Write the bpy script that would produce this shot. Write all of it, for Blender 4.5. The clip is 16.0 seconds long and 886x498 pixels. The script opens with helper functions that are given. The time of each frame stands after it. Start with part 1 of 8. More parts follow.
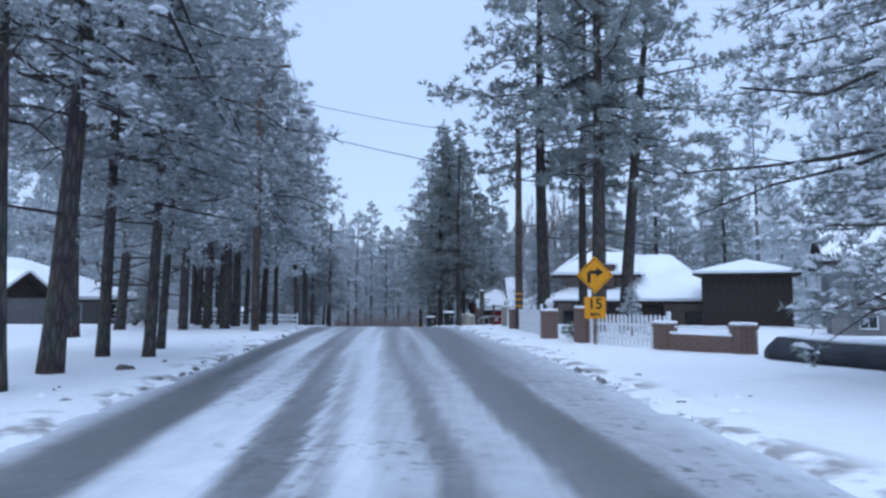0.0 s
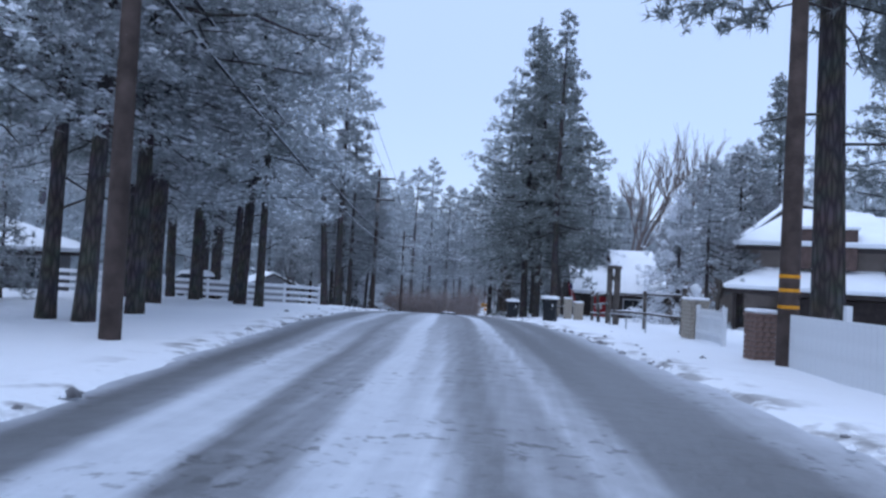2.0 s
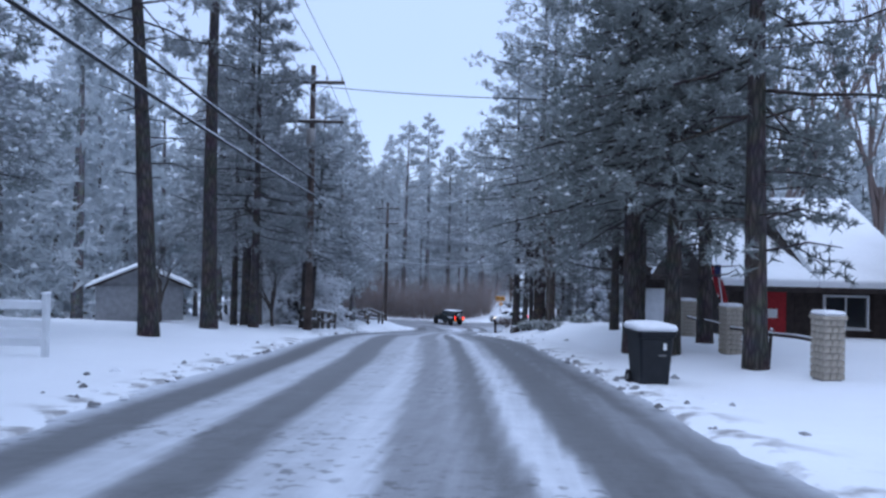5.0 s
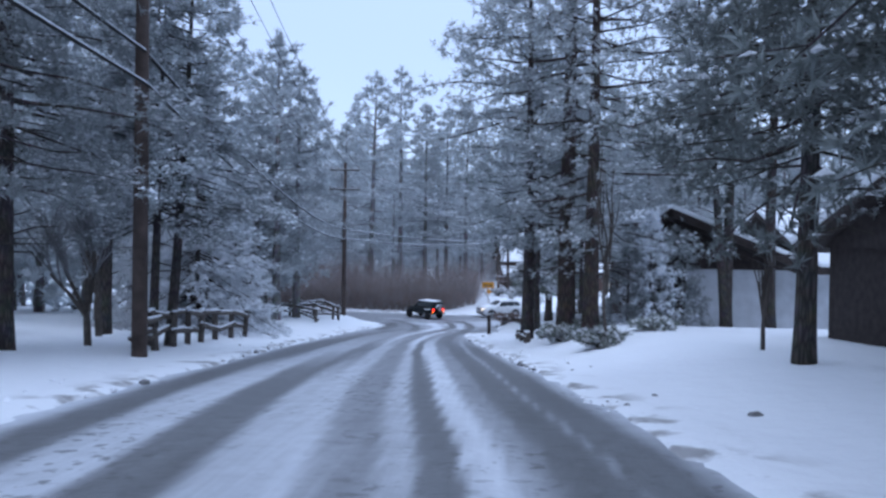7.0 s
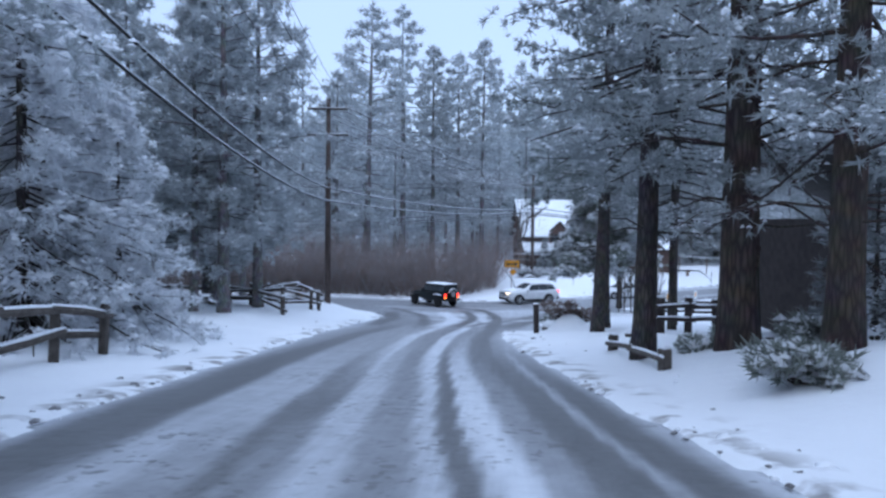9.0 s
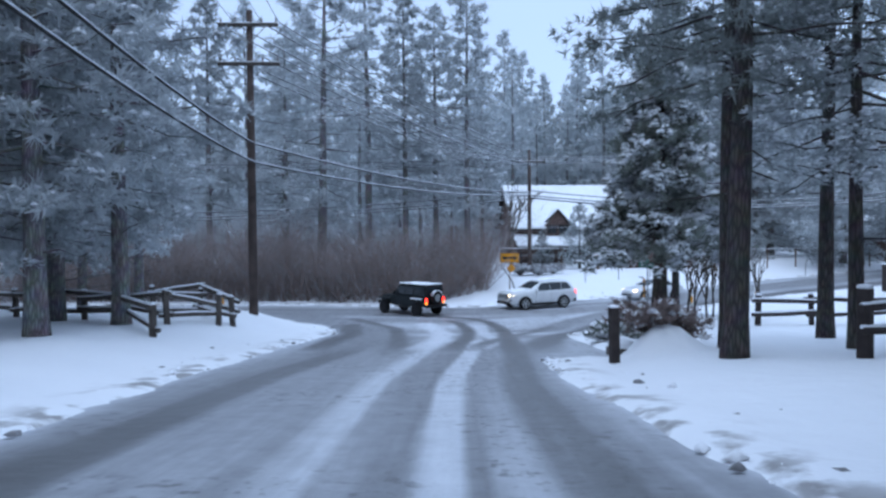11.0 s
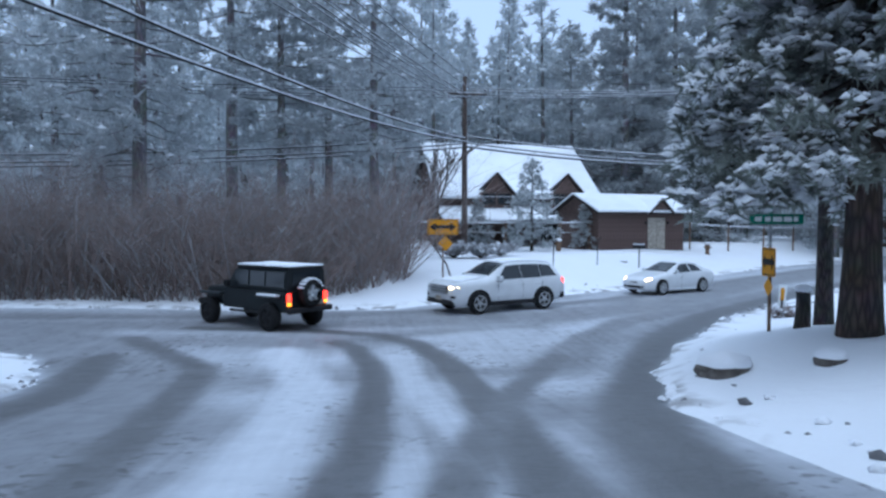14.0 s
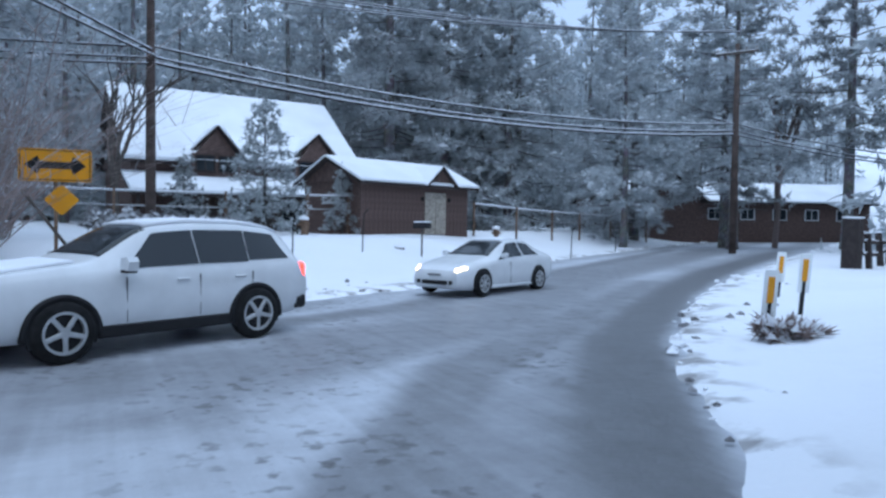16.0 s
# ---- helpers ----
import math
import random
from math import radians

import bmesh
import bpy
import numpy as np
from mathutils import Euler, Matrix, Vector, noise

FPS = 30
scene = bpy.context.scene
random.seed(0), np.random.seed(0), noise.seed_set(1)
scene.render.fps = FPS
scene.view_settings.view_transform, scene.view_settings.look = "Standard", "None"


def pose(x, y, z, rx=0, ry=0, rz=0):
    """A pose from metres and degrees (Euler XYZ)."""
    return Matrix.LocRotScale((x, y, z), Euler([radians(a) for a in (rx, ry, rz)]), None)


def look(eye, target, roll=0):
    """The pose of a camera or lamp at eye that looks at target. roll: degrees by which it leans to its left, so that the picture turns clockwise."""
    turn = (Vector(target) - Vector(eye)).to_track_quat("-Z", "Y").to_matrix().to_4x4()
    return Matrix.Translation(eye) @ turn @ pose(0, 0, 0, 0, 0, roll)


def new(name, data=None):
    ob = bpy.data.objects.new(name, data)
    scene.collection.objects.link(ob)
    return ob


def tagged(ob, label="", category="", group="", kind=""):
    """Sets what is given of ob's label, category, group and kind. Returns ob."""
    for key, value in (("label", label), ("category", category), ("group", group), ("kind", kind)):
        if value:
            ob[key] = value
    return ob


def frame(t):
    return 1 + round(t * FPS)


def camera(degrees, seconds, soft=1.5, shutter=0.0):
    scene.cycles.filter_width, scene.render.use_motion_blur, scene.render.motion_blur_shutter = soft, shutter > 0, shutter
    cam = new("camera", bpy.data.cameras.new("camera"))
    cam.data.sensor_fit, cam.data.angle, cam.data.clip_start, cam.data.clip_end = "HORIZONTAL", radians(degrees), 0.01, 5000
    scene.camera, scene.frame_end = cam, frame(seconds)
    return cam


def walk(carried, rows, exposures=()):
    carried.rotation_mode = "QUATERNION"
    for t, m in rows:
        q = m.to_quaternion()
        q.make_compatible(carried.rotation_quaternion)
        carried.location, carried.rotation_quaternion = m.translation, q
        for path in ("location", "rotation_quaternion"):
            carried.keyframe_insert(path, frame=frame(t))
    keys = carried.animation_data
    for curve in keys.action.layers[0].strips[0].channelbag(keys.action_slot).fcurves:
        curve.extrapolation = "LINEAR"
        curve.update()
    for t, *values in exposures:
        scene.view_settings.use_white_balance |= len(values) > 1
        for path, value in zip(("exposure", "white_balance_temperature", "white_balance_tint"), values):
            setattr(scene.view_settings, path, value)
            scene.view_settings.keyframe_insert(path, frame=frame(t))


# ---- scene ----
cam = camera(65.0, 16.0, 2.6)
PATH = [
    (0, (0.27, -0.30, 0.00), (93.93, -0.19, -0.12)),
    (0.5, (-0.08, 4.51, 0.03), (93.70, -1.83, 2.09)),
    (1, (-0.56, 9.29, -0.00), (93.15, -2.80, 3.01)),
    (1.5, (-0.98, 13.96, -0.00), (92.35, -3.07, 3.78)),
    (2, (-1.38, 18.44, -0.02), (91.51, -3.06, 4.77)),
    (2.5, (-1.69, 22.97, 0.00), (90.86, -2.34, 5.68)),
    (3, (-1.99, 27.39, -0.05), (91.11, -1.20, 5.71)),
    (3.5, (-2.30, 31.94, -0.04), (91.61, -0.71, 5.38)),
    (4, (-2.61, 36.39, -0.17), (91.63, -1.29, 5.18)),
    (4.5, (-2.87, 40.75, -0.31), (91.07, -1.41, 5.21)),
    (5, (-3.12, 45.11, -0.50), (90.45, -1.19, 5.15)),
    (7.5, (-4.70, 64.07, -1.57), (88.91, -0.96, 3.04)),
    (8, (-5.19, 67.47, -1.86), (88.44, -1.21, 3.20)),
    (8.5, (-5.51, 70.72, -2.15), (88.11, -1.08, 3.52)),
    (9, (-5.84, 73.97, -2.48), (87.84, -0.66, 3.50)),
    (11.5, (-7.15, 89.94, -4.30), (88.52, 0.02, 0.31)),
    (12, (-7.20, 92.92, -4.55), (88.42, -0.71, -0.53)),
    (12.5, (-7.21, 95.78, -4.82), (88.11, -0.62, -1.42)),
    (13, (-7.15, 98.50, -5.10), (87.75, -0.59, -2.59)),
    (13.5, (-7.01, 101.23, -5.37), (87.69, -0.36, -4.28)),
    (14, (-6.72, 103.93, -5.64), (87.93, -0.11, -6.54)),
    (14.5, (-6.27, 106.74, -5.92), (88.17, -0.46, -9.72)),
    (15, (-5.59, 109.75, -6.22), (88.28, -0.75, -14.18)),
    (15.5, (-4.55, 112.87, -6.56), (88.27, -0.76, -19.97)),
    (16, (-3.07, 115.76, -6.80), (88.19, -0.78, -26.73)),
]
EXPOSURES = [(0, .08, 6450, 9), (2.5, .1, 6400, 14), (5, .18, 6420, 14), (9, .26, 6450, 10), (11.5, .16, 6450, 7), (14, .12, 6430, 5), (16, .08, 6450, 5)]
UNIT = 1.17  # metres to one unit of the plan below
walk(cam, [(t, pose(*(UNIT * v for v in place), *turn)) for t, place, turn in PATH], EXPOSURES)

# ---- world, sky light and exposure ----
world = bpy.data.worlds.new("overcast_sky")
scene.world = world
world.use_nodes = True
wn, wl = world.node_tree.nodes, world.node_tree.links
wn.clear()
w_out = wn.new("ShaderNodeOutputWorld")
w_bg = wn.new("ShaderNodeBackground")
w_sky = wn.new("ShaderNodeTexSky")
w_sky.sky_type = "NISHITA"
w_sky.sun_disc = False
w_sky.sun_elevation = radians(38)
w_sky.sun_rotation = radians(200)
w_sep = wn.new("ShaderNodeSeparateXYZ")
w_ramp = wn.new("ShaderNodeValToRGB")
w_ramp.color_ramp.elements[0].position = 0.0
w_ramp.color_ramp.elements[0].color = (0.345, 0.465, 0.715, 1)
w_ramp.color_ramp.elements[1].position = 1.0
w_ramp.color_ramp.elements[1].color = (0.80, 1.05, 1.50, 1)
e = w_ramp.color_ramp.elements.new(0.42)
e.color = (0.385, 0.515, 0.79, 1)
w_tex = wn.new("ShaderNodeTexCoord")
w_noise = wn.new("ShaderNodeTexNoise")
w_noise.inputs["Scale"].default_value = 1.6
w_noise.inputs["Detail"].default_value = 4
w_mul = wn.new("ShaderNodeMixRGB")
w_mul.blend_type = "MULTIPLY"
w_mul.inputs[0].default_value = 0.12
w_add = wn.new("ShaderNodeMixRGB")
w_add.blend_type = "ADD"
w_add.inputs[0].default_value = 0.03
wl.new(w_tex.outputs["Generated"], w_sep.inputs[0])
wl.new(w_sep.outputs["Z"], w_ramp.inputs[0])
wl.new(w_tex.outputs["Generated"], w_noise.inputs["Vector"])
wl.new(w_ramp.outputs[0], w_mul.inputs[1])
wl.new(w_noise.outputs["Fac"], w_mul.inputs[2])
wl.new(w_mul.outputs[0], w_add.inputs[1])
wl.new(w_sky.outputs[0], w_add.inputs[2])
wl.new(w_add.outputs[0], w_bg.inputs["Color"])
w_bg.inputs["Strength"].default_value = 1.2
wl.new(w_bg.outputs[0], w_out.inputs["Surface"])

sun_data = bpy.data.lights.new("sun", "SUN")
sun_data.energy = 0.35
sun_data.angle = radians(60)
sun_data.color = (0.92, 0.96, 1.0)
sun = new("sun", sun_data)
sun.matrix_world = look((0, 60, 60), (6, 78, 0))

# ---- materials ----


def mat(name, color, rough=0.7, metal=0.0, vary=0.15, scale=6.0, bump=0.15, bump_scale=25.0, spec=0.3, second=None, coord="Object"):
    """A plain painted, wooden or stone surface with grain at two scales."""
    m = bpy.data.materials.new(name)
    m.use_nodes = True
    n, l = m.node_tree.nodes, m.node_tree.links
    b = n["Principled BSDF"]
    tc = n.new("ShaderNodeTexCoord")
    n1 = n.new("ShaderNodeTexNoise")
    n1.inputs["Scale"].default_value = scale
    n1.inputs["Detail"].default_value = 6
    mix = n.new("ShaderNodeMixRGB")
    lo = second if second else tuple(c * (1 - vary) for c in color)
    hi = color if second else tuple(min(1, c * (1 + vary)) for c in color)
    mix.inputs[1].default_value = (*lo, 1)
    mix.inputs[2].default_value = (*hi, 1)
    ramp = n.new("ShaderNodeValToRGB")
    ramp.color_ramp.elements[0].position = 0.32
    ramp.color_ramp.elements[1].position = 0.68
    l.new(tc.outputs[coord], n1.inputs["Vector"])
    l.new(n1.outputs["Fac"], ramp.inputs[0])
    l.new(ramp.outputs[0], mix.inputs[0])
    l.new(mix.outputs[0], b.inputs["Base Color"])
    b.inputs["Roughness"].default_value = rough
    b.inputs["Metallic"].default_value = metal
    b.inputs["Specular IOR Level"].default_value = spec
    if bump > 0:
        n2 = n.new("ShaderNodeTexNoise")
        n2.inputs["Scale"].default_value = bump_scale
        n2.inputs["Detail"].default_value = 5
        bp = n.new("ShaderNodeBump")
        bp.inputs["Strength"].default_value = bump
        bp.inputs["Distance"].default_value = 0.05
        l.new(tc.outputs[coord], n2.inputs["Vector"])
        l.new(n2.outputs["Fac"], bp.inputs["Height"])
        l.new(bp.outputs[0], b.inputs["Normal"])
    return m


def snow_mat(name, color=(0.86, 0.88, 0.92), scale=0.9, bump=0.5):
    m = mat(name, color, 0.65, 0, 0.05, scale, bump, 9.0, 0.25)
    return m


def bark_mat(name, dark, light):
    """Vertical plated bark with snow blown against one side."""
    m = bpy.data.materials.new(name)
    m.use_nodes = True
    n, l = m.node_tree.nodes, m.node_tree.links
    b = n["Principled BSDF"]
    tc = n.new("ShaderNodeTexCoord")
    mp = n.new("ShaderNodeMapping")
    mp.inputs["Scale"].default_value = (13, 13, 2.4)
    vo = n.new("ShaderNodeTexVoronoi")
    vo.feature = "DISTANCE_TO_EDGE"
    vo.inputs["Scale"].default_value = 1.0
    ns = n.new("ShaderNodeTexNoise")
    ns.inputs["Scale"].default_value = 2.5
    ns.inputs["Detail"].default_value = 6
    ramp = n.new("ShaderNodeValToRGB")
    ramp.color_ramp.elements[0].color = (*dark, 1)
    ramp.color_ramp.elements[1].color = (*light, 1)
    ramp.color_ramp.elements[1].position = 0.35
    mx = n.new("ShaderNodeMixRGB")
    mx.blend_type = "MULTIPLY"
    mx.inputs[0].default_value = 0.6
    bp = n.new("ShaderNodeBump")
    bp.inputs["Strength"].default_value = 0.8
    bp.inputs["Distance"].default_value = 0.04
    l.new(tc.outputs["Object"], mp.inputs[0])
    l.new(mp.outputs[0], vo.inputs["Vector"])
    l.new(tc.outputs["Object"], ns.inputs["Vector"])
    l.new(vo.outputs["Distance"], ramp.inputs[0])
    l.new(ramp.outputs[0], mx.inputs[1])
    l.new(ns.outputs["Color"], mx.inputs[2])
    l.new(mx.outputs[0], b.inputs["Base Color"])
    l.new(vo.outputs["Distance"], bp.inputs["Height"])
    l.new(bp.outputs[0], b.inputs["Normal"])
    b.inputs["Roughness"].default_value = 0.9
    b.inputs["Specular IOR Level"].default_value = 0.15
    return m


def island_mat(name, a, b_col, rough=0.75):
    """Colour that differs from tuft to tuft and from tree to tree."""
    m = bpy.data.materials.new(name)
    m.use_nodes = True
    n, l = m.node_tree.nodes, m.node_tree.links
    b = n["Principled BSDF"]
    g = n.new("ShaderNodeNewGeometry")
    oi = n.new("ShaderNodeObjectInfo")
    tc = n.new("ShaderNodeTexCoord")
    ns = n.new("ShaderNodeTexNoise")
    ns.inputs["Scale"].default_value = 0.7
    ns.inputs["Detail"].default_value = 3
    ad = n.new("ShaderNodeMath")
    ad.operation = "ADD"
    m2 = n.new("ShaderNodeMath")
    m2.operation = "MULTIPLY"
    m2.inputs[1].default_value = 0.5
    mx = n.new("ShaderNodeMixRGB")
    mx.inputs[1].default_value = (*a, 1)
    mx.inputs[2].default_value = (*b_col, 1)
    l.new(tc.outputs["Object"], ns.inputs["Vector"])
    l.new(g.outputs["Random Per Island"], ad.inputs[0])
    l.new(ns.outputs["Fac"], ad.inputs[1])
    l.new(ad.outputs[0], m2.inputs[0])
    l.new(m2.outputs[0], mx.inputs[0])
    hs = n.new("ShaderNodeHueSaturation")
    mr = n.new("ShaderNodeMapRange")
    mr.inputs[3].default_value = 0.75
    mr.inputs[4].default_value = 1.3
    l.new(oi.outputs["Random"], mr.inputs[0])
    l.new(mr.outputs[0], hs.inputs["Value"])
    l.new(mx.outputs[0], hs.inputs["Color"])
    l.new(hs.outputs[0], b.inputs["Base Color"])
    tr = n.new("ShaderNodeBsdfTranslucent")
    sh = n.new("ShaderNodeMixShader")
    sh.inputs[0].default_value = 0.42
    l.new(hs.outputs[0], tr.inputs["Color"])
    l.new(b.outputs[0], sh.inputs[1])
    l.new(tr.outputs[0], sh.inputs[2])
    l.new(sh.outputs[0], n["Material Output"].inputs["Surface"])
    b.inputs["Roughness"].default_value = rough
    b.inputs["Specular IOR Level"].default_value = 0.15
    return m


def road_mat():
    """Packed snow over wet asphalt; the layer 'wear' says where tyres have cut through."""
    m = bpy.data.materials.new("slushy_road")
    m.use_nodes = True
    n, l = m.node_tree.nodes, m.node_tree.links
    b = n["Principled BSDF"]
    at = n.new("ShaderNodeAttribute")
    at.attribute_name = "wear"
    tc = n.new("ShaderNodeTexCoord")
    mp = n.new("ShaderNodeMapping")
    mp.inputs["Scale"].default_value = (2.2, 0.09, 1.0)
    streak = n.new("ShaderNodeTexNoise")
    streak.inputs["Scale"].default_value = 3.2
    streak.inputs["Detail"].default_value = 8
    streak.inputs["Roughness"].default_value = 0.6
    clod = n.new("ShaderNodeTexNoise")
    clod.inputs["Scale"].default_value = 2.6
    clod.inputs["Detail"].default_value = 9
    clod.inputs["Roughness"].default_value = 0.62
    l.new(tc.outputs["Object"], mp.inputs[0])
    l.new(mp.outputs[0], streak.inputs["Vector"])
    l.new(tc.outputs["Object"], clod.inputs["Vector"])
    a1 = n.new("ShaderNodeMath")
    a1.operation = "MULTIPLY_ADD"
    a1.inputs[1].default_value = 0.26
    a1.inputs[2].default_value = -0.13
    l.new(streak.outputs["Fac"], a1.inputs[0])
    a2 = n.new("ShaderNodeMath")
    a2.operation = "MULTIPLY_ADD"
    a2.inputs[1].default_value = 0.34
    a2.inputs[2].default_value = -0.17
    l.new(clod.outputs["Fac"], a2.inputs[0])
    chop = n.new("ShaderNodeTexNoise")
    chop.inputs["Scale"].default_value = 6.5
    chop.inputs["Detail"].default_value = 4
    patch = n.new("ShaderNodeTexNoise")
    patch.inputs["Scale"].default_value = 0.55
    patch.inputs["Detail"].default_value = 3
    l.new(tc.outputs["Object"], chop.inputs["Vector"])
    l.new(tc.outputs["Object"], patch.inputs["Vector"])
    specks = n.new("ShaderNodeMapRange")
    specks.inputs[1].default_value = 0.56
    specks.inputs[2].default_value = 0.68
    where = n.new("ShaderNodeMapRange")
    where.inputs[1].default_value = 0.46
    where.inputs[2].default_value = 0.62
    where.inputs[4].default_value = 0.38
    l.new(chop.outputs["Fac"], specks.inputs[0])
    l.new(patch.outputs["Fac"], where.inputs[0])
    grit = n.new("ShaderNodeMath")
    grit.operation = "MULTIPLY"
    l.new(specks.outputs[0], grit.inputs[0])
    l.new(where.outputs[0], grit.inputs[1])
    s1 = n.new("ShaderNodeMath")
    s1.operation = "ADD"
    l.new(a1.outputs[0], s1.inputs[0])
    l.new(a2.outputs[0], s1.inputs[1])
    s2 = n.new("ShaderNodeMath")
    s2.operation = "ADD"
    s2.use_clamp = True
    s3 = n.new("ShaderNodeMath")
    s3.operation = "ADD"
    l.new(s1.outputs[0], s3.inputs[0])
    l.new(grit.outputs[0], s3.inputs[1])
    l.new(s3.outputs[0], s2.inputs[0])
    l.new(at.outputs["Fac"], s2.inputs[1])
    ramp = n.new("ShaderNodeValToRGB")
    el = ramp.color_ramp.elements
    el[0].position, el[0].color = 0.0, (0.74, 0.77, 0.82, 1)
    el[1].position, el[1].color = 1.0, (0.13, 0.13, 0.135, 1)
    for p, c in ((0.3, (0.54, 0.565, 0.61)), (0.6, (0.31, 0.32, 0.345)), (0.82, (0.18, 0.183, 0.193))):
        x = el.new(p)
        x.color = (*c, 1)
    l.new(s2.outputs[0], ramp.inputs[0])
    l.new(ramp.outputs[0], b.inputs["Base Color"])
    mr = n.new("ShaderNodeMapRange")
    mr.inputs[3].default_value = 0.75
    mr.inputs[4].default_value = 0.42
    l.new(s2.outputs[0], mr.inputs[0])
    l.new(mr.outputs[0], b.inputs["Roughness"])
    b.inputs["Specular IOR Level"].default_value = 0.35
    bp = n.new("ShaderNodeBump")
    bp.inputs["Strength"].default_value = 0.6
    bp.inputs["Distance"].default_value = 0.07
    l.new(clod.outputs["Fac"], bp.inputs["Height"])
    l.new(bp.outputs[0], b.inputs["Normal"])
    return m


def ground_mat():
    """Fresh snow with soft drifts, clods and a few dark bits along the verge."""
    m = bpy.data.materials.new("snow_cover")
    m.use_nodes = True
    n, l = m.node_tree.nodes, m.node_tree.links
    b = n["Principled BSDF"]
    tc = n.new("ShaderNodeTexCoord")
    n1 = n.new("ShaderNodeTexNoise")
    n1.inputs["Scale"].default_value = 0.35
    n1.inputs["Detail"].default_value = 7
    n2 = n.new("ShaderNodeTexNoise")
    n2.inputs["Scale"].default_value = 3.0
    n2.inputs["Detail"].default_value = 8
    ramp = n.new("ShaderNodeValToRGB")
    ramp.color_ramp.elements[0].color = (0.80, 0.82, 0.86, 1)
    ramp.color_ramp.elements[1].color = (0.90, 0.92, 0.95, 1)
    at = n.new("ShaderNodeAttribute")
    at.attribute_name = "wear"
    dirt = n.new("ShaderNodeMath")
    dirt.operation = "MULTIPLY"
    n3 = n.new("ShaderNodeTexNoise")
    n3.inputs["Scale"].default_value = 1.7
    n3.inputs["Detail"].default_value = 9
    r3 = n.new("ShaderNodeValToRGB")
    r3.color_ramp.elements[0].position = 0.5
    r3.color_ramp.elements[1].position = 0.62
    mx = n.new("ShaderNodeMixRGB")
    mx.inputs[2].default_value = (0.30, 0.29, 0.29, 1)
    l.new(tc.outputs["Object"], n1.inputs["Vector"])
    l.new(tc.outputs["Object"], n2.inputs["Vector"])
    l.new(tc.outputs["Object"], n3.inputs["Vector"])
    l.new(n1.outputs["Fac"], ramp.inputs[0])
    l.new(n3.outputs["Fac"], r3.inputs[0])
    l.new(r3.outputs[0], dirt.inputs[0])
    l.new(at.outputs["Fac"], dirt.inputs[1])
    l.new(dirt.outputs[0], mx.inputs[0])
    l.new(ramp.outputs[0], mx.inputs[1])
    l.new(mx.outputs[0], b.inputs["Base Color"])
    b.inputs["Roughness"].default_value = 0.7
    b.inputs["Specular IOR Level"].default_value = 0.2
    bp = n.new("ShaderNodeBump")
    bp.inputs["Strength"].default_value = 0.45
    bp.inputs["Distance"].default_value = 0.12
    l.new(n2.outputs["Fac"], bp.inputs["Height"])
    l.new(bp.outputs[0], b.inputs["Normal"])
    return m


def glow_mat(name, color, strength):
    m = bpy.data.materials.new(name)
    m.use_nodes = True
    b = m.node_tree.nodes["Principled BSDF"]
    b.inputs["Base Color"].default_value = (*color, 1)
    b.inputs["Emission Color"].default_value = (*color, 1)
    b.inputs["Emission Strength"].default_value = strength
    b.inputs["Roughness"].default_value = 0.3
    return m


def glass_mat(name, tint=(0.02, 0.025, 0.03), rough=0.06):
    m = bpy.data.materials.new(name)
    m.use_nodes = True
    b = m.node_tree.nodes["Principled BSDF"]
    b.inputs["Base Color"].default_value = (*tint, 1)
    b.inputs["Roughness"].default_value = rough
    b.inputs["Specular IOR Level"].default_value = 0.4
    return m


SNOW = snow_mat("snow")
SNOW_ROOF = snow_mat("roof_snow", (0.88, 0.9, 0.93), 0.5, 0.35)
GROUND = ground_mat()
ROAD = road_mat()
BARK = bark_mat("pine_bark", (0.06, 0.053, 0.051), (0.15, 0.13, 0.123))
BARK_RED = bark_mat("red_pine_bark", (0.066, 0.053, 0.049), (0.15, 0.115, 0.103))
NEEDLE = island_mat("pine_needles", (0.15, 0.175, 0.17), (0.42, 0.45, 0.445))
# far trees: pale base colours hold some frost and the haze of distance
NEEDLE_FAR = island_mat("frost_haze_far_needles", (0.39, 0.42, 0.435), (0.61, 0.64, 0.655))
BARK_FAR = bark_mat("frost_haze_far_bark", (0.17, 0.16, 0.16), (0.40, 0.38, 0.375))
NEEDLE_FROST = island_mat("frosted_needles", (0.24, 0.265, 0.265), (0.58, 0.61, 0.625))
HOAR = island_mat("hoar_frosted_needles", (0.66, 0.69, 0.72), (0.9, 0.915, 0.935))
CEDAR = island_mat("cedar_foliage", (0.16, 0.185, 0.165), (0.38, 0.405, 0.375))
CLUMP_SNOW = island_mat("fresh_clump_snow", (0.8, 0.82, 0.86), (0.92, 0.93, 0.95))
TUFT_SNOW = island_mat("tuft_snow", (0.68, 0.7, 0.74), (0.9, 0.915, 0.94))
GROUND_CLOD = island_mat("gritty_snow", (0.12, 0.115, 0.12), (0.5, 0.5, 0.52))
TWIG = island_mat("brown_twigs", (0.15, 0.118, 0.11), (0.35, 0.28, 0.262))
TWIG_FROST = island_mat("frosted_twigs", (0.16, 0.15, 0.15), (0.45, 0.46, 0.48))
POLE_WOOD = mat("creosoted_pole_wood", (0.085, 0.062, 0.054), 0.85, 0, 0.35, 3, 0.5, 18)
GREY_WOOD = mat("weathered_grey_wood", (0.10, 0.085, 0.075), 0.85, 0, 0.35, 5, 0.5, 30)
DARK_WOOD = mat("dark_stained_wood", (0.045, 0.035, 0.033), 0.8, 0, 0.3, 5, 0.4, 25)
WHITE_WOOD = mat("white_painted_wood", (0.72, 0.74, 0.76), 0.55, 0, 0.06, 4, 0.15, 30)
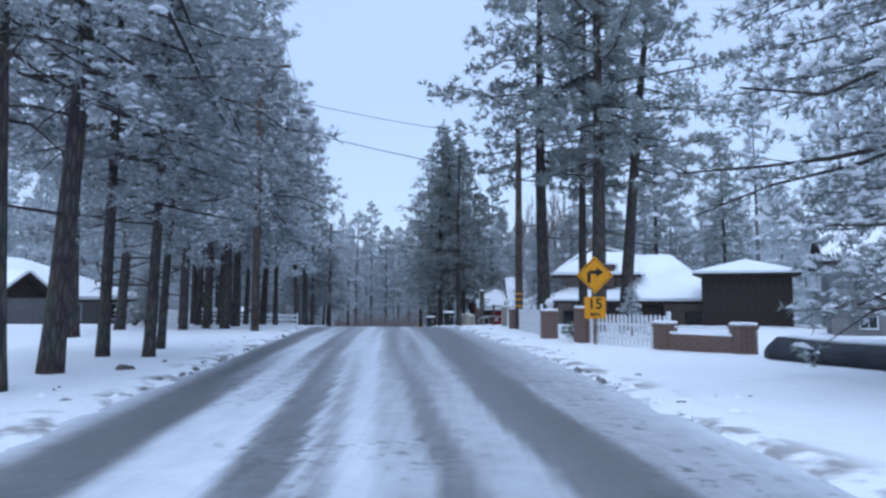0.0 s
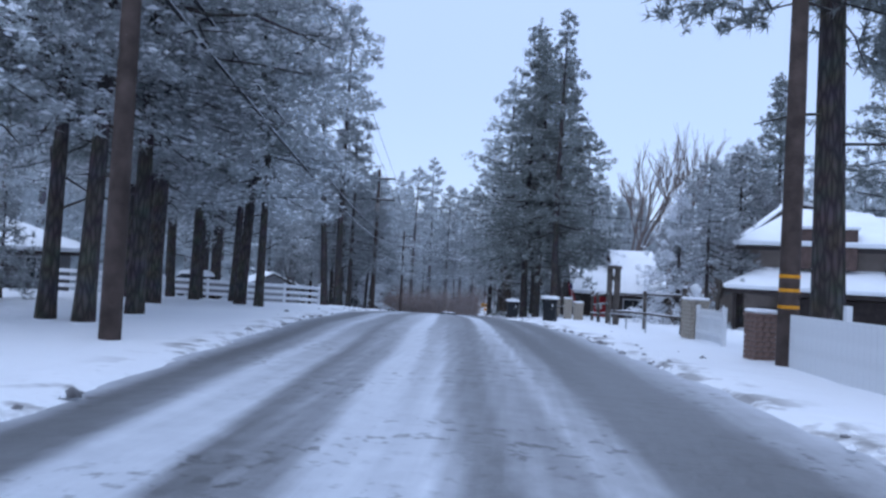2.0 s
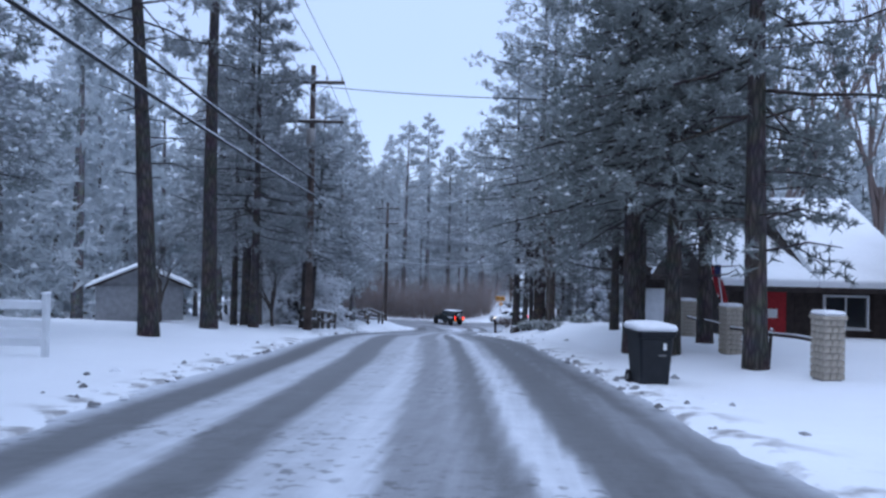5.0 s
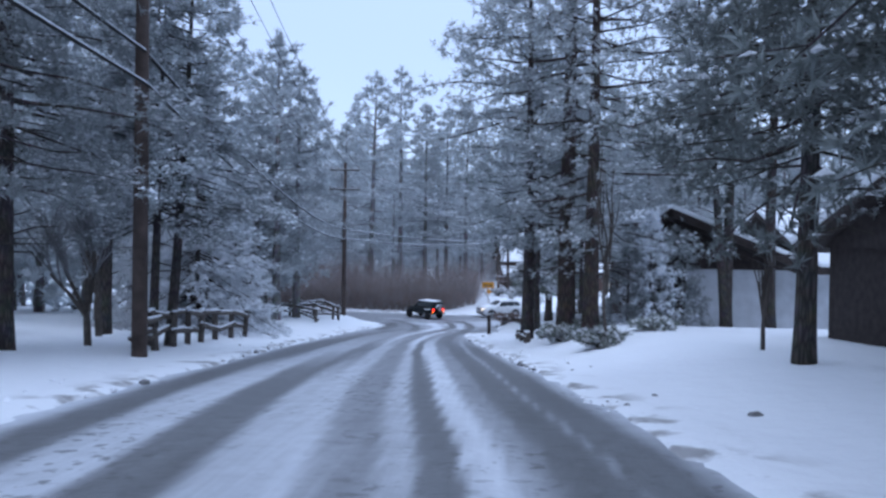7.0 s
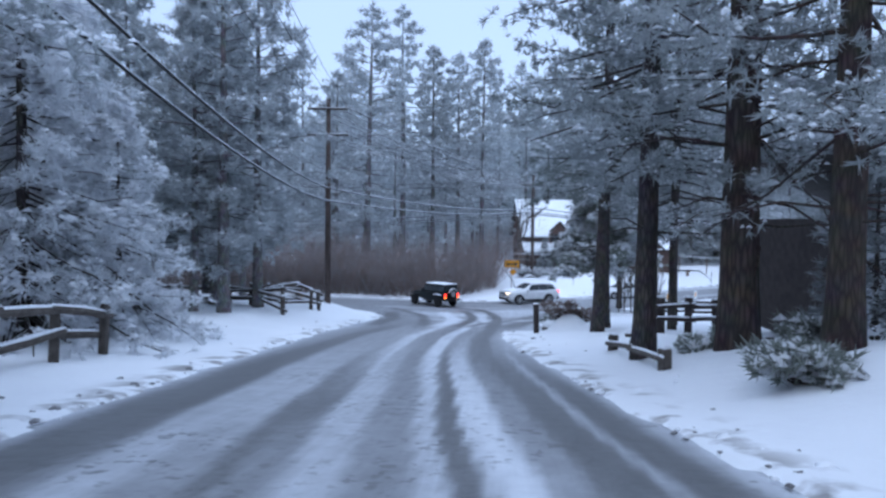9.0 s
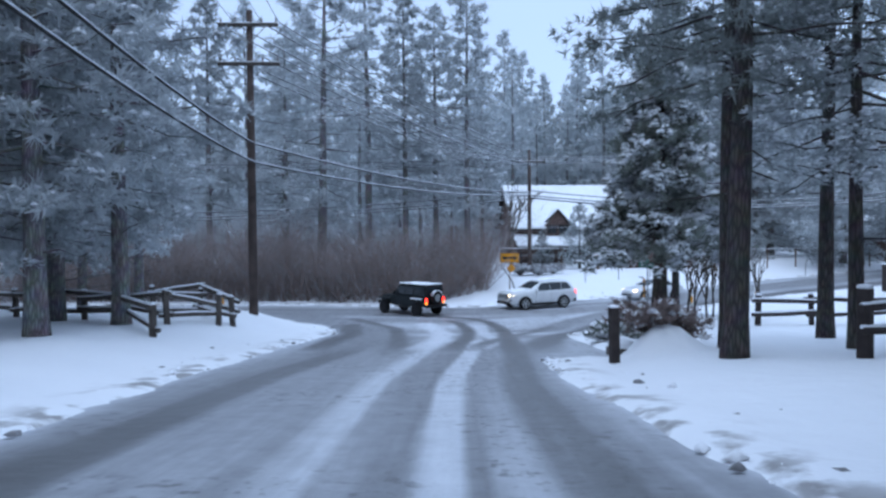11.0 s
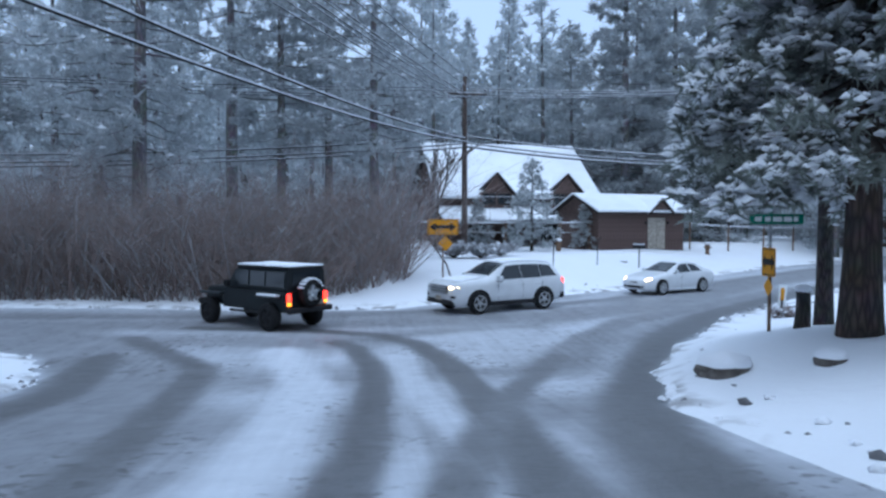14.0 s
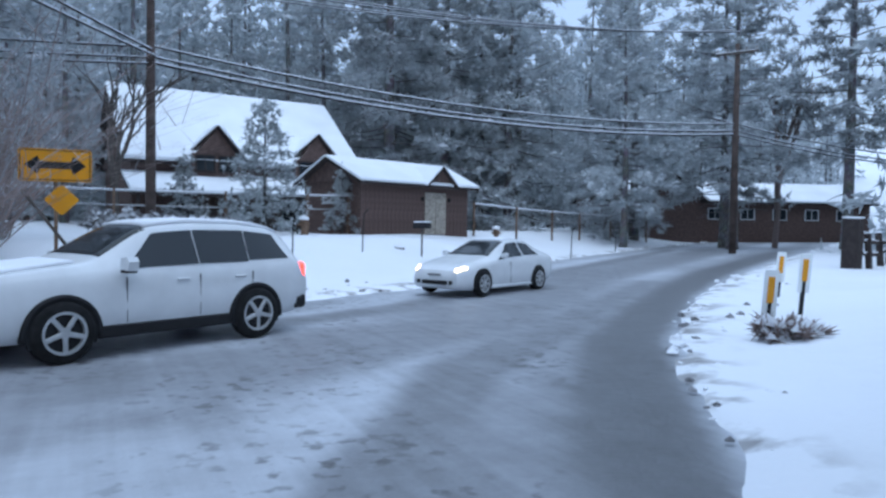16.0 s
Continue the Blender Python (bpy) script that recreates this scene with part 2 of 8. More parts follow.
BROWN_SIDING = mat("brown_stained_siding", (0.115, 0.076, 0.066), 0.8, 0, 0.25, 4, 0.3, 30)
TAN_STUCCO = mat("tan_stucco", (0.26, 0.215, 0.19), 0.9, 0, 0.12, 3, 0.4, 60)
GREY_SIDING = mat("grey_painted_siding", (0.20, 0.195, 0.20), 0.75, 0, 0.12, 3, 0.2, 30)
GREY_HOUSE = mat("weathered_grey_boards", (0.27, 0.275, 0.29), 0.8, 0, 0.15, 3, 0.25, 30)
PALE_WALL = mat("pale_blue_grey_wall", (0.68, 0.71, 0.75), 0.8, 0, 0.1, 2, 0.2, 30)
BRICK = mat("red_brown_brick", (0.19, 0.125, 0.105), 0.85, 0, 0.35, 9, 0.4, 40)
MORTAR = mat("grey_mortar", (0.22, 0.20, 0.19), 0.9, 0, 0.2, 12, 0.4, 60)
TARP = mat("dark_blue_grey_tarpaulin", (0.04, 0.044, 0.052), 0.7, 0, 0.3, 4, 0.3, 20)
STONE = mat("buff_stone", (0.36, 0.32, 0.27), 0.85, 0, 0.3, 7, 0.5, 30)
ROCK = mat("grey_boulder", (0.13, 0.115, 0.105), 0.9, 0, 0.45, 5, 0.8, 12)
STEEL = mat("galvanised_steel", (0.38, 0.39, 0.40), 0.45, 0.7, 0.2, 8, 0.1, 40)
RUST_STEEL = mat("rusted_steel_post", (0.20, 0.13, 0.09), 0.8, 0.2, 0.3, 8, 0.3, 40)
SIGN_YELLOW = mat("reflective_yellow_sheet", (0.74, 0.31, 0.015), 0.4, 0, 0.06, 4, 0.05, 40)
SIGN_BLACK = mat("black_sign_print", (0.012, 0.012, 0.013), 0.5, 0, 0.1, 4, 0)
SIGN_GREEN = mat("green_sign_sheet", (0.0, 0.19, 0.12), 0.4, 0, 0.08, 4, 0)
SIGN_WHITE = mat("white_sign_print", (0.8, 0.82, 0.82), 0.4, 0, 0.05, 4, 0)
BIN_PLASTIC = mat("black_bin_plastic", (0.012, 0.014, 0.018), 0.5, 0, 0.25, 5, 0.15, 40)
BIN_GREY = mat("grey_bin_plastic", (0.20, 0.20, 0.205), 0.55, 0, 0.2, 5, 0.15, 40)
RUBBER = mat("tyre_rubber", (0.014, 0.014, 0.015), 0.85, 0, 0.4, 12, 0.3, 60)
BLACK_TRIM = mat("black_plastic_trim", (0.015, 0.015, 0.017), 0.6, 0, 0.2, 8, 0.1, 60)
PAINT_BLACK = mat("dark_green_black_car_paint", (0.008, 0.012, 0.014), 0.35, 0, 0.2, 3, 0.0, 1, 0.25)
PAINT_WHITE = mat("white_car_paint", (0.72, 0.74, 0.76), 0.25, 0, 0.05, 3, 0.0, 1, 0.5)
ALLOY = mat("alloy_wheel", (0.5, 0.51, 0.52), 0.4, 0.45, 0.15, 8, 0.05, 40)
GLASS = glass_mat("dark_window_glass")
TAIL_RED = glow_mat("lit_red_lens", (1.0, 0.03, 0.02), 5.0)
RED_LENS = mat("red_lens", (0.35, 0.01, 0.01), 0.25, 0, 0.1, 9, 0)
HEAD_WARM = glow_mat("lit_headlamp", (1.0, 0.72, 0.36), 7.0)
AMBER = glow_mat("lit_amber_lens", (1.0, 0.32, 0.03), 3.0)
WIRE = mat("black_cable", (0.02, 0.02, 0.022), 0.6, 0, 0.2, 5, 0)
WIRE_SNOW = mat("snow_on_cable", (0.74, 0.77, 0.82), 0.7, 0, 0.1, 5, 0)
INSULATOR = mat("grey_porcelain", (0.30, 0.28, 0.27), 0.3, 0, 0.1, 9, 0)
FLAG_RED = mat("red_cloth", (0.35, 0.03, 0.035), 0.9, 0, 0.15, 9, 0.1, 90)
FLAG_BLUE = mat("navy_cloth", (0.03, 0.04, 0.11), 0.9, 0, 0.15, 9, 0.1, 90)
PALE_BARK = mat("pale_sapling_bark", (0.40, 0.40, 0.40), 0.8, 0, 0.25, 9, 0.3, 40)

# ---- mesh helpers ----


class Mesh:
    """Collects vertices and faces, then links one mesh object."""

    def __init__(self):
        self.v, self.f, self.m = [], [], []

    def add(self, verts, faces, slot=0, at=None):
        k = len(self.v)
        if at is not None:
            verts = [tuple(at @ Vector(p)) for p in verts]
        self.v += [tuple(p) for p in verts]
        self.f += [tuple(i + k for i in q) for q in faces]
        self.m += [slot] * len(faces)
        return self

    def box(self, c, s, slot=0, at=None, b=None):
        """A box at centre c with sides s and chamfered edges."""
        x, y, z = (k / 2 for k in s)
        b = min(s) * 0.12 if b is None else b
        b = min(b, 0.45 * min(s))
        v, f, idx = [], [], {}
        for sx in (-1, 1):
            for sy in (-1, 1):
                for sz in (-1, 1):
                    for k in range(3):
                        p = [sx * (x - b), sy * (y - b), sz * (z - b)]
                        p[k] = (sx * x, sy * y, sz * z)[k]
                        idx[sx, sy, sz, k] = len(v)
                        v.append((p[0] + c[0], p[1] + c[1], p[2] + c[2]))
        for k in range(3):
            a, d = [(1, 2), (2, 0), (0, 1)][k]
            for sg in (-1, 1):
                q = []
                for sa, sd in ((-1, -1), (1, -1), (1, 1), (-1, 1)):
                    t = [0, 0, 0]
                    t[k], t[a], t[d] = sg, sa, sd
                    q.append(idx[(*t, k)])
                f.append(q if sg > 0 else q[::-1])
        for k in range(3):
            a, d = [(1, 2), (2, 0), (0, 1)][k]
            for sa in (-1, 1):
                for sd in (-1, 1):
                    q = []
                    for s0, w in ((-1, a), (1, a), (1, d), (-1, d)):
                        t = [0, 0, 0]
                        t[k], t[a], t[d] = s0, sa, sd
                        q.append(idx[(*t, w)])
                    f.append(q if sa * sd < 0 else q[::-1])
        for sx in (-1, 1):
            for sy in (-1, 1):
                for sz in (-1, 1):
                    q = [idx[sx, sy, sz, k] for k in range(3)]
                    f.append(q if sx * sy * sz > 0 else q[::-1])
        return self.add(v, f, slot, at)

    def tube(self, pts, radii, n=8, slot=0, at=None, cap=True):
        """A round bar along the points."""
        pts = [Vector(p) for p in pts]
        if not hasattr(radii, "__len__"):
            radii = [radii] * len(pts)
        v, f = [], []
        up = Vector((0, 0, 1)) if abs((pts[-1] - pts[0]).normalized().z) < 0.9 else Vector((1, 0, 0))
        for i, p in enumerate(pts):
            d = (pts[min(i + 1, len(pts) - 1)] - pts[max(i - 1, 0)]).normalized()
            a = d.cross(up).normalized()
            b = d.cross(a)
            for k in range(n):
                w = 2 * math.pi * k / n
                v.append(p + (math.cos(w) * a + math.sin(w) * b) * float(radii[i]))
        for i in range(len(pts) - 1):
            for k in range(n):
                f.append((i * n + k, i * n + (k + 1) % n, (i + 1) * n + (k + 1) % n, (i + 1) * n + k))
        if cap:
            f.append(tuple(range(n))[::-1])
            f.append(tuple(range((len(pts) - 1) * n, len(pts) * n)))
        return self.add(v, f, slot, at)

    def prism(self, outline, depth, slot=0, at=None):
        """A flat outline in x, z, pushed from y = 0 to depth."""
        n = len(outline)
        v = [(x, 0, z) for x, z in outline] + [(x, depth, z) for x, z in outline]
        f = [tuple(range(n)), tuple(range(2 * n - 1, n - 1, -1))]
        f += [(i, i + n, (i + 1) % n + n, (i + 1) % n) for i in range(n)]
        return self.add(v, f, slot, at)

    def rings(self, loops, slot=0, at=None, cap=True):
        """Skin over loops of equal length."""
        n = len(loops[0])
        v = [p for loop in loops for p in loop]
        f = []
        for i in range(len(loops) - 1):
            for k in range(n):
                f.append((i * n + k, i * n + (k + 1) % n, (i + 1) * n + (k + 1) % n, (i + 1) * n + k))
        if cap:
            f.append(tuple(range(n))[::-1])
            f.append(tuple(range((len(loops) - 1) * n, len(loops) * n)))
        return self.add(v, f, slot, at)

    def data(self, name, mats, smooth=False):
        me = bpy.data.meshes.new(name)
        me.from_pydata(self.v, [], self.f)
        for x in mats if isinstance(mats, (list, tuple)) else [mats]:
            me.materials.append(x)
        me.polygons.foreach_set("material_index", self.m)
        if smooth:
            me.polygons.foreach_set("use_smooth", [True] * len(self.f))
        me.update()
        fix = bmesh.new()
        fix.from_mesh(me)
        bmesh.ops.recalc_face_normals(fix, faces=fix.faces)
        fix.to_mesh(me)
        fix.free()
        return me

    def make(self, name, mats, parent=None, label="", smooth=False):
        ob = new(name, self.data(name, mats, smooth))
        if parent:
            ob.parent = parent
        if label:
            tagged(ob, label)
        return ob


def thing(name, label, category, m=None, group="", kind=""):
    ob = new(name)
    ob.empty_display_size = 0.3
    if m is not None:
        ob.matrix_world = m
    return tagged(ob, label, category, group, kind)


def array_mesh(name, v, tris, mats, slots=None):
    """A mesh of triangles from number arrays."""
    me = bpy.data.meshes.new(name)
    v, tris = np.asarray(v, np.float32), np.asarray(tris, np.int32)
    me.vertices.add(len(v))
    me.vertices.foreach_set("co", v.ravel())
    me.loops.add(tris.size)
    me.loops.foreach_set("vertex_index", tris.ravel())
    me.polygons.add(len(tris))
    me.polygons.foreach_set("loop_start", np.arange(0, tris.size, 3, dtype=np.int32))
    for x in mats:
        me.materials.append(x)
    if slots is not None:
        me.polygons.foreach_set("material_index", np.asarray(slots, np.int32))
    me.update(calc_edges=True)
    return me


# ---- the lie of the land ----
ROAD_Y = [-60, -0.3, 9.3, 18.4, 27.4, 36.4, 45.1, 67.5, 74.0, 92.9, 98.5, 103.9, 109.7, 115.8, 140]
ROAD_Z = [-1.43, -1.41, -1.41, -1.43, -1.46, -1.58, -1.91, -3.27, -3.9, -5.96, -6.51, -7.05, -7.62, -8.21, -8.25]
LEFT_Y = [-60, 5.5, 16.6, 28, 42, 51.5, 62, 74.6, 81, 86, 92, 98, 107, 112, 114.2]
LEFT_X = [1.7, -3.75, -4.75, -5.85, -7.05, -7.9, -8.85, -9.9, -10.6, -11.1, -11.5, -11.9, -12.1, -11.9, -11.7]
RIGHT_Y = [-60, 6.2, 18.7, 29, 40.6, 50.4, 60.4, 72.8, 79.5, 88, 93.7, 98.3, 102.9, 106.1, 108.6, 110.9, 112.1]
RIGHT_X = [7.9, 3.25, 2.65, 1.55, .35, -.55, -1.55, -2.9, -3.5, -4.3, -4.8, -5.2, -5.0, -4.5, -4.0, -3.4, -3.0]
LANE_Y = np.linspace(-60, 140, 401)
LANE_X = np.interp(LANE_Y, [-60] + [r[1][1] for r in PATH if r[0] < 14.6], [3.5] + [r[1][0] for r in PATH if r[0] < 14.6])
LANE_X = np.convolve(np.pad(LANE_X, 20, mode="edge"), np.hanning(43)[1:-1] / np.hanning(43).sum(), mode="valid")


def smooth(a, b, v):
    t = np.clip((v - a) / (b - a), 0, 1)
    return t * t * (3 - 2 * t)


def left_edge(y):
    return np.interp(y, LEFT_Y, LEFT_X)


def right_edge(y):
    return np.interp(y, RIGHT_Y, RIGHT_X)


def far_edge(x):
    return np.interp(x, [-60, -20, -17, -13, -9.5, -6, -4.4, -2.5, .4, 3.5, 6.4, 10.7, 15, 28, 50, 70, 110, 150], [127, 127, 126.8, 126.2, 125.2, 125.4, 126.6, 127.2, 128.8, 130.4, 133, 136.5, 140, 148.5, 161.5, 173, 192, 206])


def near_left(x):
    return np.interp(x, [-120, -50, -25, -18.3, -16.3, -14.1, -13, -12.1, -11.7], [126, 126, 124, 122.3, 121.3, 118.9, 118.2, 116.3, 114.2])


def near_right(x):
    return np.interp(x, [-3, -2.2, -1.9, -.9, .1, .6, 1.8, 3.5, 8.6, 12.9, 23.1, 50.6, 70, 110, 150], [112.1, 113.8, 115.2, 116.6, 118.3, 118.8, 120.3, 122.3, 126.6, 129.4, 135.5, 151.6, 162, 180, 193])


def cross_z(x, y):
    """The cross street: level, then climbing gently to the east."""
    return -8.25 + .012 * np.maximum(0, x)


def road_z(x, y):
    w = smooth(114, 124, y)
    return (1 - w) * np.interp(y, ROAD_Y, ROAD_Z) + w * cross_z(x, y)


def inside(x, y):
    """How far a place lies inside the road's edge; negative on the verge."""
    main = np.where(y < 118, np.minimum(x - left_edge(y), right_edge(y) - x), -99)
    near = np.where(x < -11.7, near_left(x), np.where(x > -3, near_right(x), 103))
    cross = 0.8 * np.minimum(y - near, far_edge(x) - y)
    return np.maximum(main, cross)


def rough(x, y, s, seed=0.0):
    """Soft pseudo-random relief between about -1 and 1."""
    a = np.sin(x * 1.31 * s + 1.7 * np.sin(y * .83 * s + seed)) * np.cos(y * 1.13 * s + 1.3 * np.sin(x * .71 * s + 2 * seed))
    b = np.sin(x * 2.9 * s + 2.3 + seed + np.sin(y * 3.7 * s)) * np.sin(y * 3.1 * s + 1.1)
    return .65 * a + .35 * b


def land(x, y):
    """The height of the snow, with the road's bed left out."""
    x, y = np.asarray(x, float), np.asarray(y, float)
    z = road_z(x, y)
    k = (1 - smooth(120, 128, y)) * smooth(.3, 4.5, -inside(x, y))
    z = z + k * np.interp(y, [-60, 30, 55, 66, 85, 100, 114, 130], [.04, .05, .1, .12, .25, .4, 1.0, .4]) * (x < -7)
    z = z + k * np.interp(y, [-60, 32, 48, 58, 72, 84, 90, 100, 106, 114, 130], [.08, .06, .16, .2, .5, .95, .6, .2, .35, .55, .3]) * (x >= -7)
    z = z + .32 * np.exp(-((x - .3) ** 2 + (y - 115.6) ** 2) / 9) * smooth(.1, 1.6, -inside(x, y))
    z = z + .62 * np.exp(-(((x - -2.44) ** 2 + (y - 102.24) ** 2) / .5) ** 1.5)
    d = y - far_edge(x)
    z = z + 1.0 * smooth(.2, 9, d) + .5 * smooth(10, 40, d)
    far = np.hypot(x, y - 75)
    return z + 30 * smooth(112, 340, far)


def on_land(x, y):
    return float(land(x, y))


def grid(xs, ys):
    gx, gy = np.meshgrid(xs, ys)
    return gx.ravel(), gy.ravel()


def quads(nx, ny):
    i = np.arange(nx - 1)[None] + nx * np.arange(ny - 1)[:, None]
    i = i.ravel()
    return np.stack([i, i + 1, i + nx + 1, i + nx], 1)


def sheet(name, x, y, z, q, material, wear):
    tri = np.concatenate([q[:, [0, 1, 2]], q[:, [0, 2, 3]]])
    me = array_mesh(name, np.stack([x, y, z], 1), tri, [material])
    me.polygons.foreach_set("use_smooth", [True] * len(tri))
    layer = me.attributes.new("wear", "FLOAT", "POINT")
    layer.data.foreach_set("value", np.asarray(wear, np.float32))
    return new(name, me)


xs = np.concatenate([np.linspace(-900, -120, 12), np.linspace(-110, -40, 36), np.arange(-38, -18, .42), np.arange(-18, 12, .3), np.arange(12, 32, .42), np.linspace(33, 110, 40), np.linspace(120, 900, 12)])
ys = np.concatenate([np.linspace(-500, -30, 12), np.linspace(-25, -5, 10), np.arange(-4, 136, .32), np.arange(136, 176, .42), np.linspace(177, 260, 40), np.linspace(270, 1200, 16)])
gx, gy = grid(xs, ys)
e = inside(gx, gy) + .13 * rough(gx, gy, 1.3) + .04 * rough(gx, gy, 3.1, 1.0)
near = 1 - smooth(60, 110, np.hypot(gx + 4, gy - 72) * .6)
gz = land(gx, gy) + near * (.03 * rough(gx, gy, .55, 2.0) + .014 * rough(gx, gy, 2.3, 3.0))
gz += .06 * np.exp(-((e + .5) / .45) ** 2) * (.7 + .5 * rough(gx, gy, 2.3, 4.0)) - .24 * smooth(-.05, .4, e)
ground = sheet("ground", gx, gy, gz, quads(len(xs), len(ys)), GROUND, np.exp(-((e + .12) / .4) ** 2))
tagged(ground, "fresh white snow cover over the verges, gardens and woods", "snow ground", kind="structure")


def bands(o, table):
    return np.interp(o, [a for a, _ in table], [b for _, b in table])


# how far tyres have worn the snow away, by the distance from the lane's middle, at six places along the road
WORN_AT = [9, 20, 45, 72, 83, 98]
WORN = [
    [(-3.7, .25), (-3.3, .5), (-3.1, .85), (-2.4, .9), (-2.2, .2), (-1.4, .1), (-1.28, .8), (-.82, .84), (-.76, .3), (-.68, .3), (-.62, .6), (-.46, .5), (-.4, .2), (-.15, .15), (-.05, .4), (.35, .45),
     (.42, .78), (.66, .78), (.76, .45), (1.3, .4), (1.42, .85), (1.9, .96), (2.2, .9), (2.35, .5), (3.0, .45), (3.5, .3)],
    [(-4.2, .2), (-3.6, .45), (-3.35, .9), (-2.85, .92), (-2.6, .2), (-1.95, .1), (-1.78, .8), (-1.5, .86), (-1.42, .62), (-1.34, .8), (-1.12, .78), (-.95, .25), (-.3, .2), (-.1, .03), (-.04, .4),
     (.12, .5), (.18, .78), (.46, .8), (.55, .5), (.72, .55), (.8, .76), (1.02, .76), (1.12, .45), (1.5, .42), (1.65, .85), (2.2, .95), (2.8, .85), (3.1, .6), (3.8, .4)],
    [(-4.4, .2), (-4.0, .5), (-3.7, .9), (-3.25, .92), (-3.02, .35), (-2.5, .3), (-2.35, .82), (-1.75, .9), (-1.6, .45), (-1.0, .35), (-.9, .12), (-.56, .08), (-.48, .66), (-.1, .7), (-.04, .84), (.06, .72),
     (.38, .68), (.45, .86), (.7, .86), (.78, .15), (1.16, .12), (1.26, .88), (1.95, .92), (2.05, .65), (2.3, .65), (2.4, .88), (2.75, .8), (3.3, .4)],
    [(-4.3, .2), (-3.95, .45), (-3.75, .8), (-3.3, .9), (-3.1, .4), (-2.45, .3), (-2.3, .85), (-1.7, .9), (-1.55, .4), (-.8, .35), (-.68, .68), (-.2, .7), (-.1, .4), (.16, .35), (.25, .95), (.54, .95), (.6, .15),
     (.9, .15), (1.0, .6), (1.32, .65), (1.42, .92), (1.82, .92), (1.9, .5), (1.98, .9), (2.4, .9), (2.6, .55), (3.1, .3)],
    [(-4.4, .2), (-4.1, .6), (-3.75, .9), (-3.0, .92), (-2.85, .5), (-1.9, .45), (-1.75, .85), (-1.25, .85), (-1.1, .4), (-.7, .42), (-.6, .66), (-.15, .66), (-.06, .35), (.13, .35), (.18, .95), (.38, .95), (.44, .1),
     (.82, .12), (.95, .62), (1.3, .65), (1.4, .92), (1.8, .9), (1.88, .5), (1.98, .5), (2.06, .92), (2.35, .88), (2.6, .5), (3.1, .3)],
    [(-5.2, .3), (-4.4, .6), (-3.8, .75), (-3.65, .95), (-3.1, .95), (-2.9, .6), (-2.0, .62), (-1.6, .5), (-1.35, .12), (-1.1, .15), (-1.0, .6), (-.55, .7), (-.3, .78), (-.2, .06), (.16, .08), (.25, .66),
     (.55, .62), (.7, .5), (.92, .92), (1.4, .95), (1.55, .6), (1.8, .55), (2.2, .35)],
]


def along(x, y, line):
    """The distance to a bent line."""
    d = np.full(x.shape, 99.0)
    for (ax, ay), (bx, by) in zip(line[:-1], line[1:]):
        dx, dy = bx - ax, by - ay
        t = np.clip(((x - ax) * dx + (y - ay) * dy) / (dx * dx + dy * dy), 0, 1)
        d = np.minimum(d, np.hypot(x - ax - t * dx, y - ay - t * dy))
    return d


def arc(p, q, r, n=14):
    """Points of a bend from p to r, drawn towards q."""
    return [((1 - t) ** 2 * p[0] + 2 * t * (1 - t) * q[0] + t * t * r[0], (1 - t) ** 2 * p[1] + 2 * t * (1 - t) * q[1] + t * t * r[1]) for t in np.linspace(0, 1, n)]


rx = np.concatenate([np.linspace(-120, -40, 60), np.arange(-38, -17, .25), np.arange(-17, 9, .1), np.arange(9, 30, .25), np.linspace(31, 110, 70)])
ry = np.concatenate([np.linspace(-60, -6, 36), np.arange(-5, 103, .4), np.arange(103, 128, .2), np.arange(128, 172, .4), np.linspace(173, 262, 70)])
qx, qy = grid(rx, ry)
e = inside(qx, qy)
quad = quads(len(rx), len(ry))
quad = quad[(e[quad] > -.9).any(1)]
used, flat = np.unique(quad, return_inverse=True)
quad, qx, qy, e = flat.reshape(quad.shape), qx[used], qy[used], e[used]
o = qx - np.interp(qy, LANE_Y, LANE_X) + .06 * rough(qx * .2, qy, .35, 1.0)
rows = np.stack([bands(o, t) for t in WORN])
at = np.clip(np.interp(qy, WORN_AT, np.arange(len(WORN))), 0, len(WORN) - 1.001)
low, part = at.astype(int), at % 1
lanes = (1 - part) * rows[low, np.arange(len(qy))] + part * rows[low + 1, np.arange(len(qy))]
cross = .52 + .14 * np.sin((qy - far_edge(qx) * .5 - near_right(qx) * .5) * 1.5) + .1 * rough(qx, qy, .6)
lanes = lanes + (.62 - lanes) * .38 * smooth(88, 100, qy)
k = smooth(106, 115, qy)
wear = (1 - k) * lanes + k * cross
